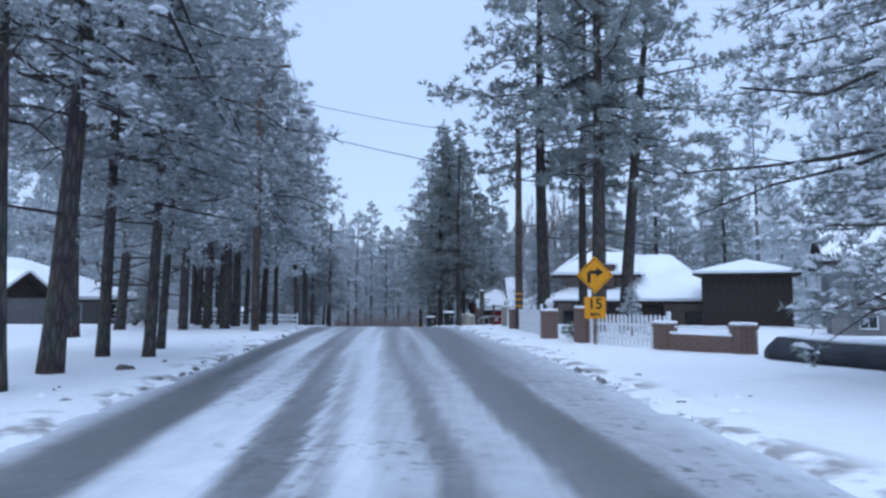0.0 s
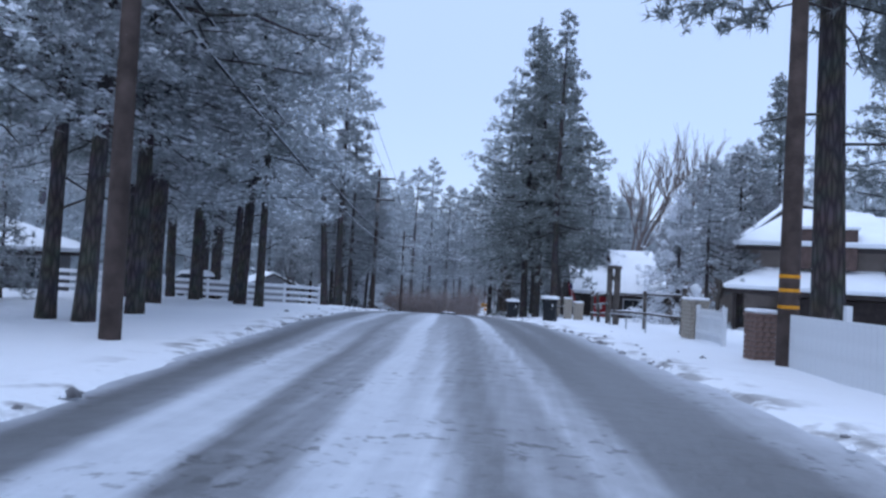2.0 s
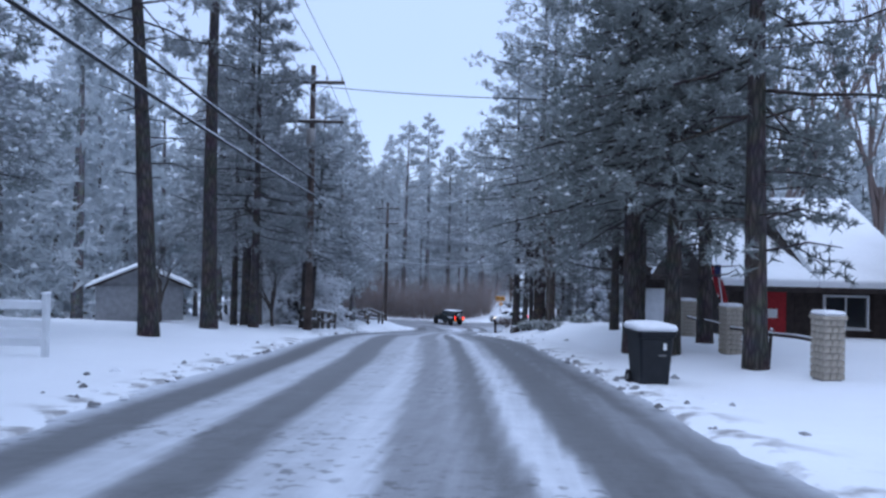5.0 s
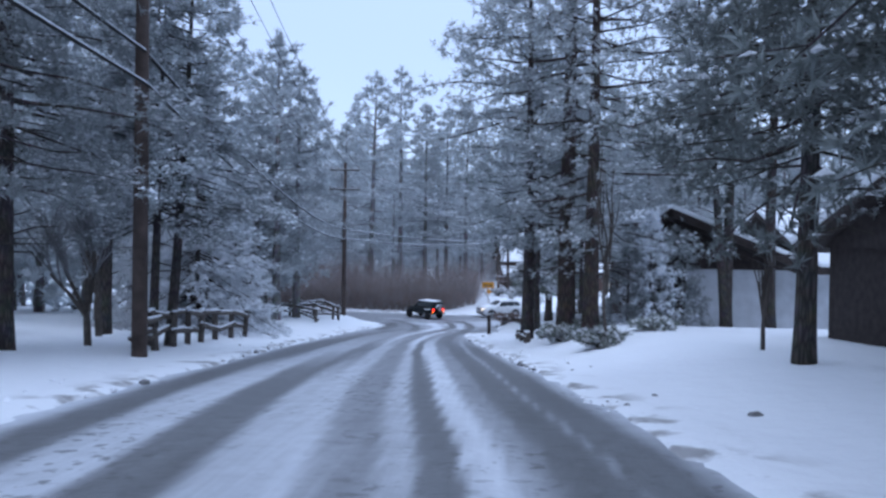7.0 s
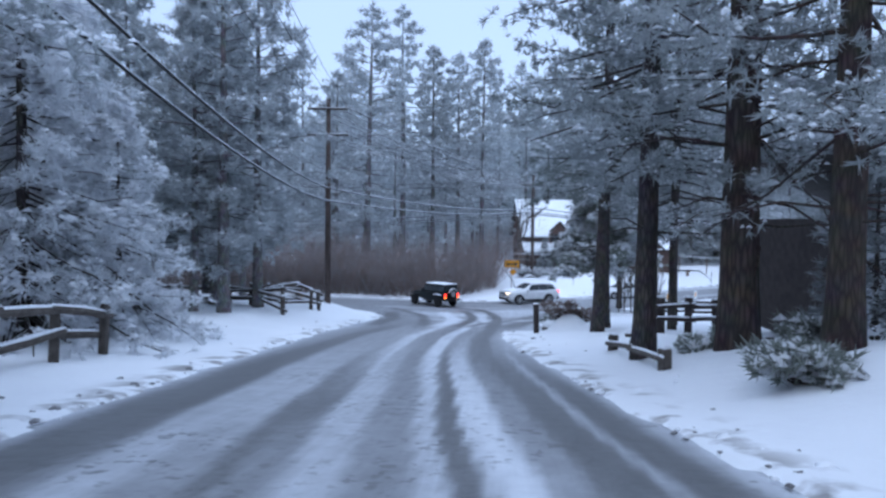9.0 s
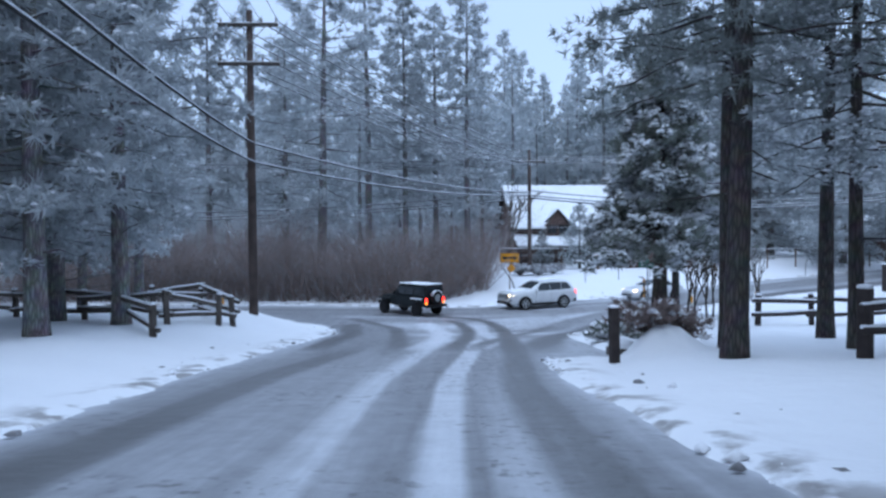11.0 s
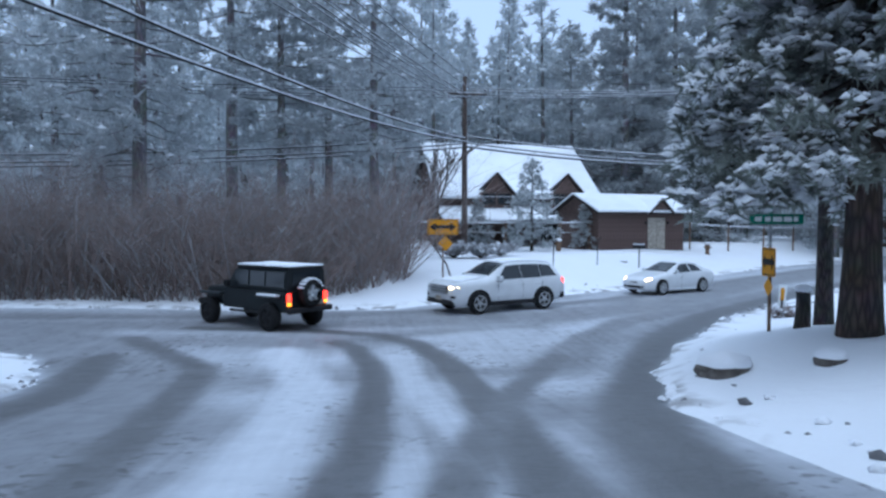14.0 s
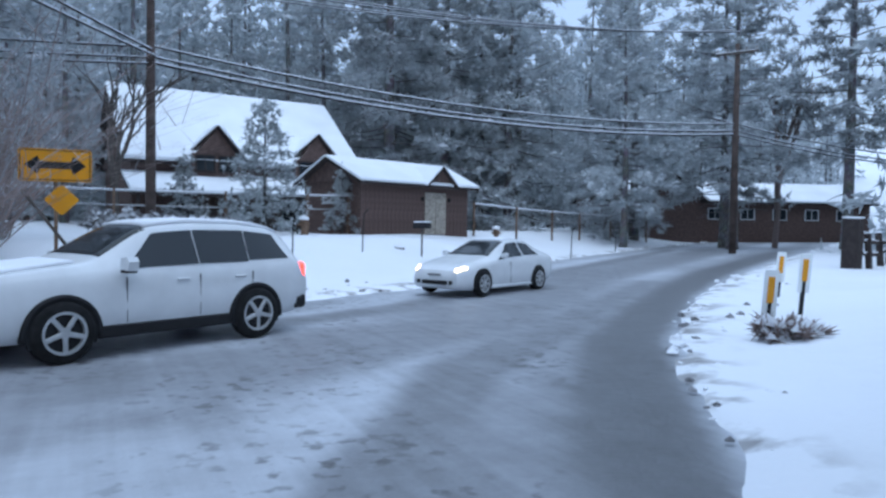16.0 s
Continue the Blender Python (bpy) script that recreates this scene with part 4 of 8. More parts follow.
PINES = [
    # kind, x, y, size, turn, lean, lean direction
    ("bushy_a", -6.3, 9.9, 1.15, 100, 1, 180), ("bushy_a", -6.75, 12.3, 1.15, 10, 3, 0), ("slim", -7.5, 15.8, 0.95, 10, 1, 0), ("slim", -6.5, 15.9, 0.9, 80, 2, 0), ("slim", -7.3, 18.6, 0.8, 200, 3, 0), ("bushy_a", -9.66, 31.8, 1.15, 70, 1, 0),
    ("bushy_a", -11.06, 30.3, 1.05, 300, 1, 0), ("bushy_b", -10.64, 31.9, 1.1, 120, 1, 0), ("tall_c", -13.2, 29, 0.9, 30, 2, 0), ("bushy_a", -9.89, 34.1, 1.15, 250, 1, 0), ("bushy_b", -12.5, 36.2, 1.1, 60, 2, 0),
    ("tall_c", -13.7, 41.7, 1.1, 100, 1, 0), ("bushy_a", -10.94, 43.5, 1.2, 20, 2, 10), ("bushy_b", -9.99, 42.8, 1, 190, 0, 0), ("bushy_a", -13.85, 46, 1.15, 210, 1, 0), ("tall_c", -12.2, 39.5, 1.05, 75, 1, 0),
    ("bushy_b", -15.2, 43.4, 1.15, 330, 1, 0), ("bushy_a", -13.9, 50.3, 1.1, 15, 1, 0), ("tall_c", -18.2, 52.9, 1.05, 150, 0, 0), ("bushy_b", -16, 51.5, 1.1, 270, 0, 0), ("bushy_a", -17.5, 47.5, 1.2, 40, 0, 0),
    ("open_b", -13.01, 67.7, 1.0, 20, 0, 0), ("open_a", -12.9, 63.4, 0.95, 160, 3, 180), ("tall_d", -14.4, 74.8, 0.85, 90, 0, 0), ("tall_d", -13.2, 72.4, 0.75, 30, 0, 0), ("bushy_b", -13.19, 78.9, 0.85, 60, 2, 0), ("bushy_a", -12.9, 79.4, 0.85, 10, 3, 0), ("bushy_a", -15.6, 76.4, 0.9, 100, 0, 0),
    ("tall_a", 5.2, 33.0, 1.2, 200, .5, 180), ("tall_b", 7.22, 33.4, 0.9, 50, 0, 0), ("tall_a", 6.96, 29.4, 1.22, 120, 0, 0), ("tall_a", 8.39, 30.68, 1.08, 10, 5, 0), ("open_a", -12.4, 23.4, 1.4, 50, 0, 0), ("spread", 9.3, 10.0, 1.0, 90, 0, 0), ("bushy_b", 6.8, 47.0, .56, 30, 0, 0),
    ("cone_c", 1.74, 59.1, 0.95, 0, 0, 0), ("cone_b", 0.9, 62.3, 1.02, 130, 0, 0), ("cone_a", 0.24, 63.4, 1, 220, 0, 0), ("cone_b", 2.3, 64.6, 1, 300, 0, 0), ("cone_a", 1.2, 68.5, 0.9, 40, 0, 0), ("cone_b", 1.1, 72.4, 0.85, 100, 0, 0),
    ("tall_a", -1.55, 100.6, 0.9, 210, 1, 0), ("tall_b", -.9, 102.4, 0.8, 30, 0, 0), ("tall_d", -2.45, 89, 0.95, 330, 0, 0), ("old", -.98, 87.4, 1.2, 70, 0, 0), ("old", -0.55, 84.5, .9, 150, 0, 0), ("frost", 2.1, 87.2, 0.5, 10, 0, 0),
    ("tall_b", 4.75, 87.0, 0.7, 20, 5, 180), ("tall_b", 4.95, 87.2, 0.85, 120, 0, 0), ("tall_b", 6.6, 87.3, 0.9, 40, 0, 0), ("tall_b", 2.4, 104.6, 0.8, 90, 0, 0), ("bushy_a", 1.61, 101.95, 0.95, 100, 0, 0), ("small", 1.2, 86.9, 0.7, 40, 0, 0), ("small", 3.2, 87.6, .75, 140, 0, 0),
    ("cedar", 0.74, 113.68, 1, 40, 0, 0), ("tall_b", 2.27, 116.7, 0.66, 260, 0, 0),
    ("far_a", -16.49, 135.81, 1.26, 60, 1, 0), ("flat_top", -14.79, 148.19, 1.1, 30, 0, 0),
    ("far_b", -6.15, 138.51, 1.03, 0, 0, 0), ("far_b", -8.7, 144.6, 1.04, 100, 0, 0), ("far_b", -11.01, 141.38, 1.04, 200, 0, 0), ("far_a", -20.78, 143.05, 1.04, 120, 0, 0), ("far_b", -26.28, 140.92, 1.03, 70, 0, 0), ("far_c", -22.21, 147.64, 1.14, 10, 0, 0),
    ("far_c", -22.96, 116.02, 0.8, 60, 0, 0), ("far_a", -21.83, 119, 0.83, 20, 0, 0), ("far_c", -25.65, 113.8, 0.93, 220, 0, 0), ("far_c", -19.55, 108.19, 1.02, 100, 0, 0), ("far_a", -17.08, 103.26, 0.94, 0, 0, 0),
    ("frost", -16, 88.6, 0.95, 0, 0, 0), ("frost", -16.8, 90, 1.1, 90, 0, 0), ("frost", -15.6, 92, 0.7, 40, 0, 0), ("frost", -18, 94, 1.1, 150, 0, 0), ("frost", -20.3, 95.5, 1.15, 200, 0, 0), ("bushy_a", -17, 83.5, 1, 60, 0, 0), ("bushy_b", -21.5, 91, 1.1, 170, 0, 0),
    ("far_c", -18.48, 103.44, 0.8, 10, 0, 0), ("far_a", -16.79, 106.91, 0.9, 60, 0, 0), ("far_c", -22.5, 101.5, 1, 100, 0, 0), ("far_c", -22.87, 106.17, 0.95, 50, 0, 0), ("far_c", -20.25, 109.11, 0.9, 190, 0, 0), ("far_a", -26, 99, 1.1, 230, 0, 0), ("far_c", -26.75, 104.11, 1, 310, 0, 0),
    ("bushy_a", -18.2, 58.6, 1.2, 30, 0, 0), ("slim", -17.4, 60.6, 1.1, 110, 0, 0), ("bushy_b", -19.5, 61.0, 1.2, 60, 0, 0), ("tall_c", -22.5, 66.6, 1.1, 20, 0, 0), 
    ("far_cone", 14.0, 157.5, 1.5, 20, 0, 0), ("far_cone", 18.5, 158.5, 1.4, 150, 0, 0), ("far_c", 23.5, 158.0, 1.35, 200, 0, 0), ("far_a", 31.8, 154.4, 1.15, 0, 0, 0), ("far_c", 32.8, 147.4, 1.2, 70, 0, 0), ("far_b", 36.2, 141.4, 1.2, 130, 0, 0), ("far_c", 11.5, 164.0, 1.1, 40, 0, 0),
    ("frost", 7.6, 54.5, 0.75, 30, 0, 0), ("bushy_b", 10.6, 55, 0.75, 90, 0, 0), ("bushy_b", 12.5, 60, 0.9, 10, 0, 0),
    ("small", 0.3, 146.12, 0.6, 20, 0, 0), ("small", 2.95, 143.2, 1.0, 110, 0, 0), ("small", 6.35, 143.94, 0.53, 10, 0, 0),
    ("flat_top", 17.76, 164.92, 0.96, 90, 0, 0), ("far_cone", 26.38, 161.46, 1.3, 0, 0, 0), ("far_cone", 21.93, 159.74, 1.19, 130, 0, 0), ("far_a", 31.24, 145.21, 1.02, 45, 0, 0), ("far_cone", 30.01, 154.17, 1.07, 60, 0, 0), ("far_c", 25.6, 148.54, 0.91, 10, 0, 0),
    ("small", -14.14, 34.04, 0.49, 0, 0, 0), ("small", -15.69, 37.34, 0.61, 60, 0, 0), ("small", 7.2, 25.09, 0.35, 40, 0, 0),
    ("bushy_b", 5.74, 75.18, 0.93, 10, 0, 0), ("cone_b", 14.39, 60.12, 0.87, 200, 0, 0), ("tall_c", 16.22, 51.45, 0.91, 0, 0, 0), ("cone_a", 22.11, 53.38, 0.79, 50, 0, 0),
]
for kind_, x_, y_, size_, turn_, lean_, way_ in PINES:
    tree(kind_, x_, y_, size_, turn_, lean_, way_, name="cedar_tree" if kind_ == "cedar" else "pine_tree")


def joined(name, places, kinds, label, category):
    """Far woods: many trees joined into one object."""
    vs, ts, ss, k = [], [], [], 0
    cache = {}
    for key in kinds:
        got = []
        for data, shift in ((TREES[key][0], 0), (TREES[key][1], 1)):
            data.calc_loop_triangles()
            v = np.empty(len(data.vertices) * 3, np.float32)
            data.vertices.foreach_get("co", v)
            t = np.empty(len(data.loop_triangles) * 3, np.int32)
            data.loop_triangles.foreach_get("vertices", t)
            s = np.empty(len(data.loop_triangles), np.int32)
            data.loop_triangles.foreach_get("material_index", s)
            got.append((v.reshape(-1, 3), t.reshape(-1, 3), s + shift))
        cache[key] = got
    for i, (x, y, size, turn) in enumerate(places):
        c, s = math.cos(turn), math.sin(turn)
        z = on_land(x, y)
        for v, t, slot in cache[kinds[i % len(kinds)]]:
            p = v * size
            vs.append(np.stack([p[:, 0] * c - p[:, 1] * s + x, p[:, 0] * s + p[:, 1] * c + y, p[:, 2] + z], 1))
            ts.append(t + k)
            ss.append(slot)
            k += len(v)
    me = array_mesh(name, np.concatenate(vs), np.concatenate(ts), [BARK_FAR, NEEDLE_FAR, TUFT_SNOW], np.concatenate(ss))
    return tagged(new(name, me), label, category, kind="stuff")


rng = np.random.default_rng(5)
woods = []


def sow(x0, x1, y0, y1, count, gap=2.6, lo=.8, hi=1.25):
    tries = 0
    made = 0
    while made < count and tries < count * 30:
        tries += 1
        x, y = rng.uniform(x0, x1), rng.uniform(y0, y1)
        if float(inside(np.array(x), np.array(y))) > -5 or any((x - a) ** 2 + (y - b) ** 2 < gap * gap for a, b, *_ in woods):
            continue
        woods.append((x, y, rng.uniform(lo, hi), rng.uniform(0, 6.28)))
        made += 1


sow(-58, -22, 151, 194, 46)
sow(-22, 0, 157, 194, 30)
sow(-6, 62, 170, 192, 80, 2.3)
sow(56, 98, 176, 205, 40, 2.6)
sow(90, 150, 165, 225, 60, 3.2)
sow(58, 98, 138, 174, 40, 2.6)
sow(40, 78, 128, 150, 24, 2.6)
sow(30, 62, 112, 136, 26, 2.8)
sow(44, 94, 185, 228, 22)
sow(-66, -29, 83, 122, 60, 2.2)
sow(-56, -26, 54, 82, 16)
sow(-66, -32, 10, 49, 12)
sow(22, 64, 83, 115, 22)
sow(30, 64, 34, 79, 16)
sow(28, 54, -9, 31, 10)
sow(-101, -58, 82, 184, 60, 3.5)
sow(-58, 66, 195, 253, 95, 3.2)
sow(66, 119, 92, 213, 40, 3.5)
sow(-106, -44, -24, 82, 40, 3.5)
sow(52, 109, -24, 92, 40, 3.5)
joined("woods", woods, ["wood_0", "wood_1", "wood_2", "wood_3", "wood_4"], "dense snow-dusted pine woods behind the houses and the road", "woods")


def stems(name, x0, x1, depth, count, height, material, label, category, seed, edge, snow_share=.0):
    """A thicket of bare arching stems that fork."""
    g = np.random.default_rng(seed)
    m = []
    slots = []
    for _ in range(count):
        x = g.uniform(x0, x1)
        y = edge(x) + g.uniform(0, 1) ** 1.3 * depth
        z = on_land(x, y)
        clump = .74 + .3 * float(rough(np.array(x), np.array(y), .42, 3.0)) + .16 * math.sin(x * .9)
        h = height * clump * g.uniform(.4, 1.1)
        p = np.array([x, y, z - .1])
        d = np.array([g.normal() * .42, g.normal() * .42, 1.0])
        bend = np.array([g.normal() * .35, g.normal() * .35, -.18])
        knots = [p + d * h * s + bend * h * s * s for s in (0, .5, 1)]
        segs = [(knots[0], knots[1], .022, .016), (knots[1], knots[2], .016, .004)]
        for _ in range(11):
            s = g.uniform(.15, .95)
            q = p + d * h * s + bend * h * s * s
            b = np.array([g.normal() * .8, g.normal() * .8, g.uniform(.0, .8)])
            segs.append((q, q + b * h * g.uniform(.1, .34), .011, .003))
        for a, b, r, r2 in segs:
            axis = np.array([math.cos(g.uniform(0, 3.1)), .3, 0])
            slot = 1 if g.random() < snow_share else 0
            m.append(np.stack([a - axis * r, a + axis * r, b + axis * r2]))
            m.append(np.stack([a - axis * r, b + axis * r2, b - axis * r2]))
            slots += [slot, slot]
    v = np.concatenate(m)
    me = array_mesh(name, v, np.arange(len(v)).reshape(-1, 3), material, slots)
    return tagged(new(name, me), label, category, kind="stuff")


stems("willow_thicket", -36, -5.0, 7.5, 7600, 5.9, [TWIG, TWIG_FROST], "dense thicket of bare reddish-brown willow stems beside the road", "thicket", 3, lambda x: float(far_edge(x)) + 1.3 + max(0, x + 9.0) * .8, .22)

# ---- utility poles and cables ----


def utility_pole(x, y, height, arms=(), turn=0, radius=.15, label="brown creosoted wooden utility pole with crossarms", bands=(), drum=None, base=None):
    z = on_land(x, y) if base is None else base
    p = thing("utility_pole", label, "utility pole", pose(x, y, z, 0, 0, turn), "utility poles")
    Mesh().tube([(0, 0, -.4), (0, 0, height * .5), (0, 0, height)], [radius * 1.15, radius, radius * .75], 12).make("pole", POLE_WOOD, p, smooth=True)
    for za, wide in arms:
        arm = Mesh().box((0, -.17, za), (wide, .1, .13), b=.015).make("crossarm", GREY_WOOD, p)
        Mesh().box((0, -.17, za + .08), (wide, .1, .035), b=.012).make("snow_cap", SNOW, arm, "thin line of snow")
        for s in (-1, 1):
            Mesh().tube([(s * wide * .28, -.14, za - .05), (s * .1, -.13, za - .6)], .02, 5).make("brace", STEEL, arm)
        for f in (-.46, -.22, .22, .46):
            Mesh().tube([(f * wide, -.17, za + .06), (f * wide, -.17, za + .14), (f * wide, -.17, za + .17), (f * wide, -.17, za + .25)], [.02, .05, .035, .045], 8).make("insulator", INSULATOR, arm)
    for zb in bands:
        Mesh().tube([(0, 0, zb), (0, 0, zb + .06)], radius * 1.13, 12).make("band", SIGN_YELLOW, p, "yellow reflective band")
    if drum:
        Mesh().tube([(.02, -.36, drum - .45), (.02, -.36, drum - .4), (.02, -.36, drum + .4), (.02, -.36, drum + .45)], [.14, .2, .2, .14], 12).make("transformer", INSULATOR, p, "grey transformer drum", True)
    return p


utility_pole(-7.6, 29.2, 11.7, ((11.4, 2.6), (9.35, 2.4)), 8)
utility_pole(3.8, 31.45, 9.2, (), 0, .16, "dark wooden service pole with yellow reflective bands", (1.05, 1.35, 1.6))
utility_pole(-11.9, 75.7, 11.9, ((11.1, 2.9), (9.35, 2.9)), 4, drum=8.55)
utility_pole(-15.0, 114.0, 11.7, ((11.1, 2.3), (9.6, 2.4)), 3, .16, base=-7.1)
utility_pole(-1.35, 140.75, 9.4, ((8.45, 2.4),), 2, .15)
utility_pole(26.1, 140.8, 10.6, ((10.1, 2.0),), -60, .16)


def cable(a, b, sag, radius=.036, snowy=True, name="cable"):
    """A cable that sags between two places, with snow lying on it."""
    a, b = Vector(a), Vector(b)
    pts = [a.lerp(b, t) - Vector((0, 0, 4 * sag * t * (1 - t))) for t in np.linspace(0, 1, 21)]
    c = thing(name, "sagging overhead cable with snow lying on it" if snowy else "thin dark overhead cable", "cable", None, "overhead cables")
    Mesh().tube(pts, radius, 5).make("line", WIRE, c)
    if snowy:
        Mesh().tube([p + Vector((0, 0, radius * 1.0)) for p in pts], radius * .85, 5).make("snow", WIRE_SNOW, c)
    return c


# two thick telephone cables down the left side and across the junction
for dz, dx in ((0, 0), (-.75, .08)):
    cable((-7.5 + dx, 29.14, 5.3 + dz), (-11.8 + dx, 75.64, 2.77 + dz), .5)
    cable((0 + dx, -12, 6 + dz), (-7.5 + dx, 29.14, 5.3 + dz), .5)
    cable((-11.8 + dx, 75.64, 2.77 + dz), (-14.91 + dx, 113.94, -0.56 + dz), .9)
    cable((-14.91 + dx, 113.94, -0.56 + dz), (-1.31 + dx, 140.69, -1.11 + dz * .25), .5)
for k in (-1.2, -.55, .55, 1.2):
    cable((-7.6 + k, 29.08, 10.5), (-11.9 + k, 75.58, 7.7), .5, .012, False)
    cable((-1 + k, -14, 11.2), (-7.6 + k, 29.08, 10.5), .5, .012, False)
    cable((-11.9 + k, 75.58, 7.7), (-15 + k, 113.88, 4.08), .9, .012, False)
    cable((-15 + k, 113.88, 4.08), (-1.35 + k, 140.63, 1.35), .5, .02)
    cable((-15 + k, 113.88, 2.77), (-1.35 + k * .6, 140.63, 0.92), .6, .02)
    cable((-1.35 + k * .3, 140.63, 1.31 - .2 * k), (-55.42, 134.8 + k, 1.84), .7, .022)
    cable((-1.35 + k * .3, 140.63, 1.31 + .2 * k), (26.1 + k * .3, 140.8, 3.29), .6, .022)
for dz in (0, -.35, -.55):
    cable((-1.35, 140.69, -0.98 + dz), (26.1, 140.8, -1.36 + dz), .75, .034 + .012 * (dz < -.5))
    cable((-1.35, 140.69, -1.02 + dz), (-55.3, 134.58, -1.57 + dz), 1.3, .034)
    cable((26.1, 140.8, -1.36 + dz), (53.15, 140.32, -1.62 + dz), .7, .03)
cable((-7.6, 29.2, 7.5), (20.05, 35.4, 3.8), .5, .018, False, "service_cable")
cable((-7.6, 29.2, 8.8), (3.66, 31.95, 7.5), .25, .014, False, "service_cable")
cable((-11.9, 75.7, 6.99), (10.54, 60.46, 3.26), .5, .018, False, "service_cable")

# ---- fences ----


def ranch_fence(points, height=1.1):
    f = thing("ranch_fence", "white painted three-rail ranch fence with snow on its rails", "fence")
    for x, y in points:
        z = on_land(x, y)
        last = (x, y) == points[0]
        post = Mesh().box((x, y, z + height / 2 - .15), (.11, .11, height + .3 + (.18 if last else 0)), b=.012).make("post", WHITE_WOOD, f)
        Mesh().box((x, y, z + height + (.1 if last else .02)), (.14, .14, .05), b=.02).make("cap", SNOW, post, "cap of snow")
    for (x0, y0), (x1, y1) in zip(points[:-1], points[1:]):
        for h in (.28, .62, .96):
            a, b = Vector((x0, y0, on_land(x0, y0) + h)), Vector((x1, y1, on_land(x1, y1) + h))
            m = look((a + b) / 2, b)
            rail = Mesh().box((0, 0, 0), (.04, .14, (b - a).length), 0, m, .008).make("rail", WHITE_WOOD, f)
            Mesh().box((0, .085, 0), (.05, .03, (b - a).length), 0, m, .01).make("snow", SNOW, rail, "strip of snow on the rail")
    return f


ranch_fence([(-11.61, 57.34), (-13.44, 56.76), (-15.38, 56.07), (-17.39, 55.55), (-19.28, 54.78), (-21.34, 53.87), (-23.49, 53.3)])
ranch_fence([(-22.14, 49.18), (-19.72, 49.6), (-16.98, 49.69)], .95)


def rail_fence(points, height, rails, material, post_w=.15, rail_r=.055, label="weathered split-rail fence topped with snow", jitter=.06, seed=1, snow=True, square=False):
    g = random.Random(seed)
    f = thing("rail_fence", label, "fence")
    tops = []
    for x, y in points:
        z = on_land(x, y)
        h = height * g.uniform(.92, 1.08)
        tilt = pose(x, y, z, g.uniform(-4, 4), g.uniform(-4, 4), g.uniform(0, 90))
        post = Mesh().box((0, 0, h / 2 - .15), (post_w, post_w, h + .3), 0, tilt, .025).make("post", material, f)
        if snow:
            Mesh().box((0, 0, h + .03), (post_w * 1.05, post_w * 1.05, .07), 0, tilt, .03).make("cap", SNOW, post, "cap of snow")
        tops.append(z)
    for i in range(len(points) - 1):
        for h in rails:
            a = Vector((*points[i], tops[i] + h + g.uniform(-jitter, jitter)))
            b = Vector((*points[i + 1], tops[i + 1] + h + g.uniform(-jitter, jitter)))
            d = (b - a).normalized()
            side = Vector((-d.y, d.x, 0)) * g.choice((-1, 1)) * post_w * .5
            a, b = a - d * .22 + side, b + d * .22 + side
            mid = (a + b) / 2 + Vector((0, 0, g.uniform(-.03, .03)))
            rail = Mesh().tube([a, mid, b], [rail_r, rail_r * 1.1, rail_r * .9], 4 if square else 7).make("rail", material, f)
            if snow:
                up = Vector((0, 0, rail_r * .85))
                Mesh().tube([a + up, mid + up, b + up], [rail_r * .55, rail_r * .75, rail_r * .5], 6).make("snow", SNOW, rail, "ridge of snow on the rail")
    return f


rail_fence([(-12.2, 76.2), (-12.5, 77.7), (-12.8, 79.3), (-13.05, 80.9), (-13.3, 82.5), (-13.5, 84.2), (-13.6, 86), (-13.7, 87.8)], 1.0, (.42, .84), GREY_WOOD, .16, .075, seed=3, jitter=.12)
rail_fence([(-14.85, 109.51), (-15.76, 107.64), (-17.61, 108.24), (-19.63, 108.84), (-22.07, 110.3), (-24.37, 111.57)], 1.0, (.35, .8), GREY_WOOD, .16, .07, seed=5, jitter=.14)
rail_fence([(-14.96, 104.83), (-16.97, 107.21), (-18.77, 108.54)], .9, (.3, .72), GREY_WOOD, .16, .07, "broken split-rail fence heaped with snow", seed=8, jitter=.16)
rail_fence([(-14.6, 110.19), (-15.99, 110.94), (-17.21, 110.06)], 1.0, (.3, .62, .9), GREY_WOOD, .16, .07, "pile of crossed fence rails heaped with snow", seed=9, jitter=.2)
rail_fence([(-2.6, 91.6), (-2.56, 89.2), (-2.54, 86.8)], .38, (.2,), GREY_WOOD, .2, .06, "low broken rail fence half buried in snow", seed=11)
rail_fence([(3.83, 38.81), (3.46, 42.11), (2.89, 44.59)], 1.35, (.5, 1.15), GREY_WOOD, .12, .036, "brown two-rail garden fence lined with snow", seed=12, jitter=.02)
rail_fence([(2.92, 46.46), (2.94, 49.2), (3.02, 51.91)], 1.35, (.35, .75, 1.15), GREY_WOOD, .12, .036, "brown three-rail garden fence lined with snow", seed=13, jitter=.02)
rail_fence([(2.72, 109.47), (4.46, 109.5), (6.05, 109.62), (8.84, 111.26)], 1.05, (.4, .8), DARK_WOOD, .16, .07, "dark split-rail fence behind the cedar, lined with snow", seed=14)
rail_fence([(20.3, 130.2), (22.1, 130.9), (24.2, 131.9)], 1.1, (.45, .85), DARK_WOOD, .18, .07, "dark rail fence beside the bend", seed=15)
rail_fence([(0.69, 100.08), (1.79, 100.44), (2.96, 100.85)], 1.35, (.5, 1.0), DARK_WOOD, .24, .08, "stout dark timber fence with heavy posts", seed=16)


def lone_post(x, y, h, w, label, material=DARK_WOOD):
    p = thing("wooden_post", label, "post", pose(x, y, on_land(x, y), 2, -2, 12))
    Mesh().box((0, 0, h / 2 - .2), (w, w, h + .4), b=.02).make("shaft", material, p)
    Mesh().box((0, 0, h + .02), (w * 1.05, w * 1.05, .05), b=.02).make("cap", SNOW, p, "cap of snow")


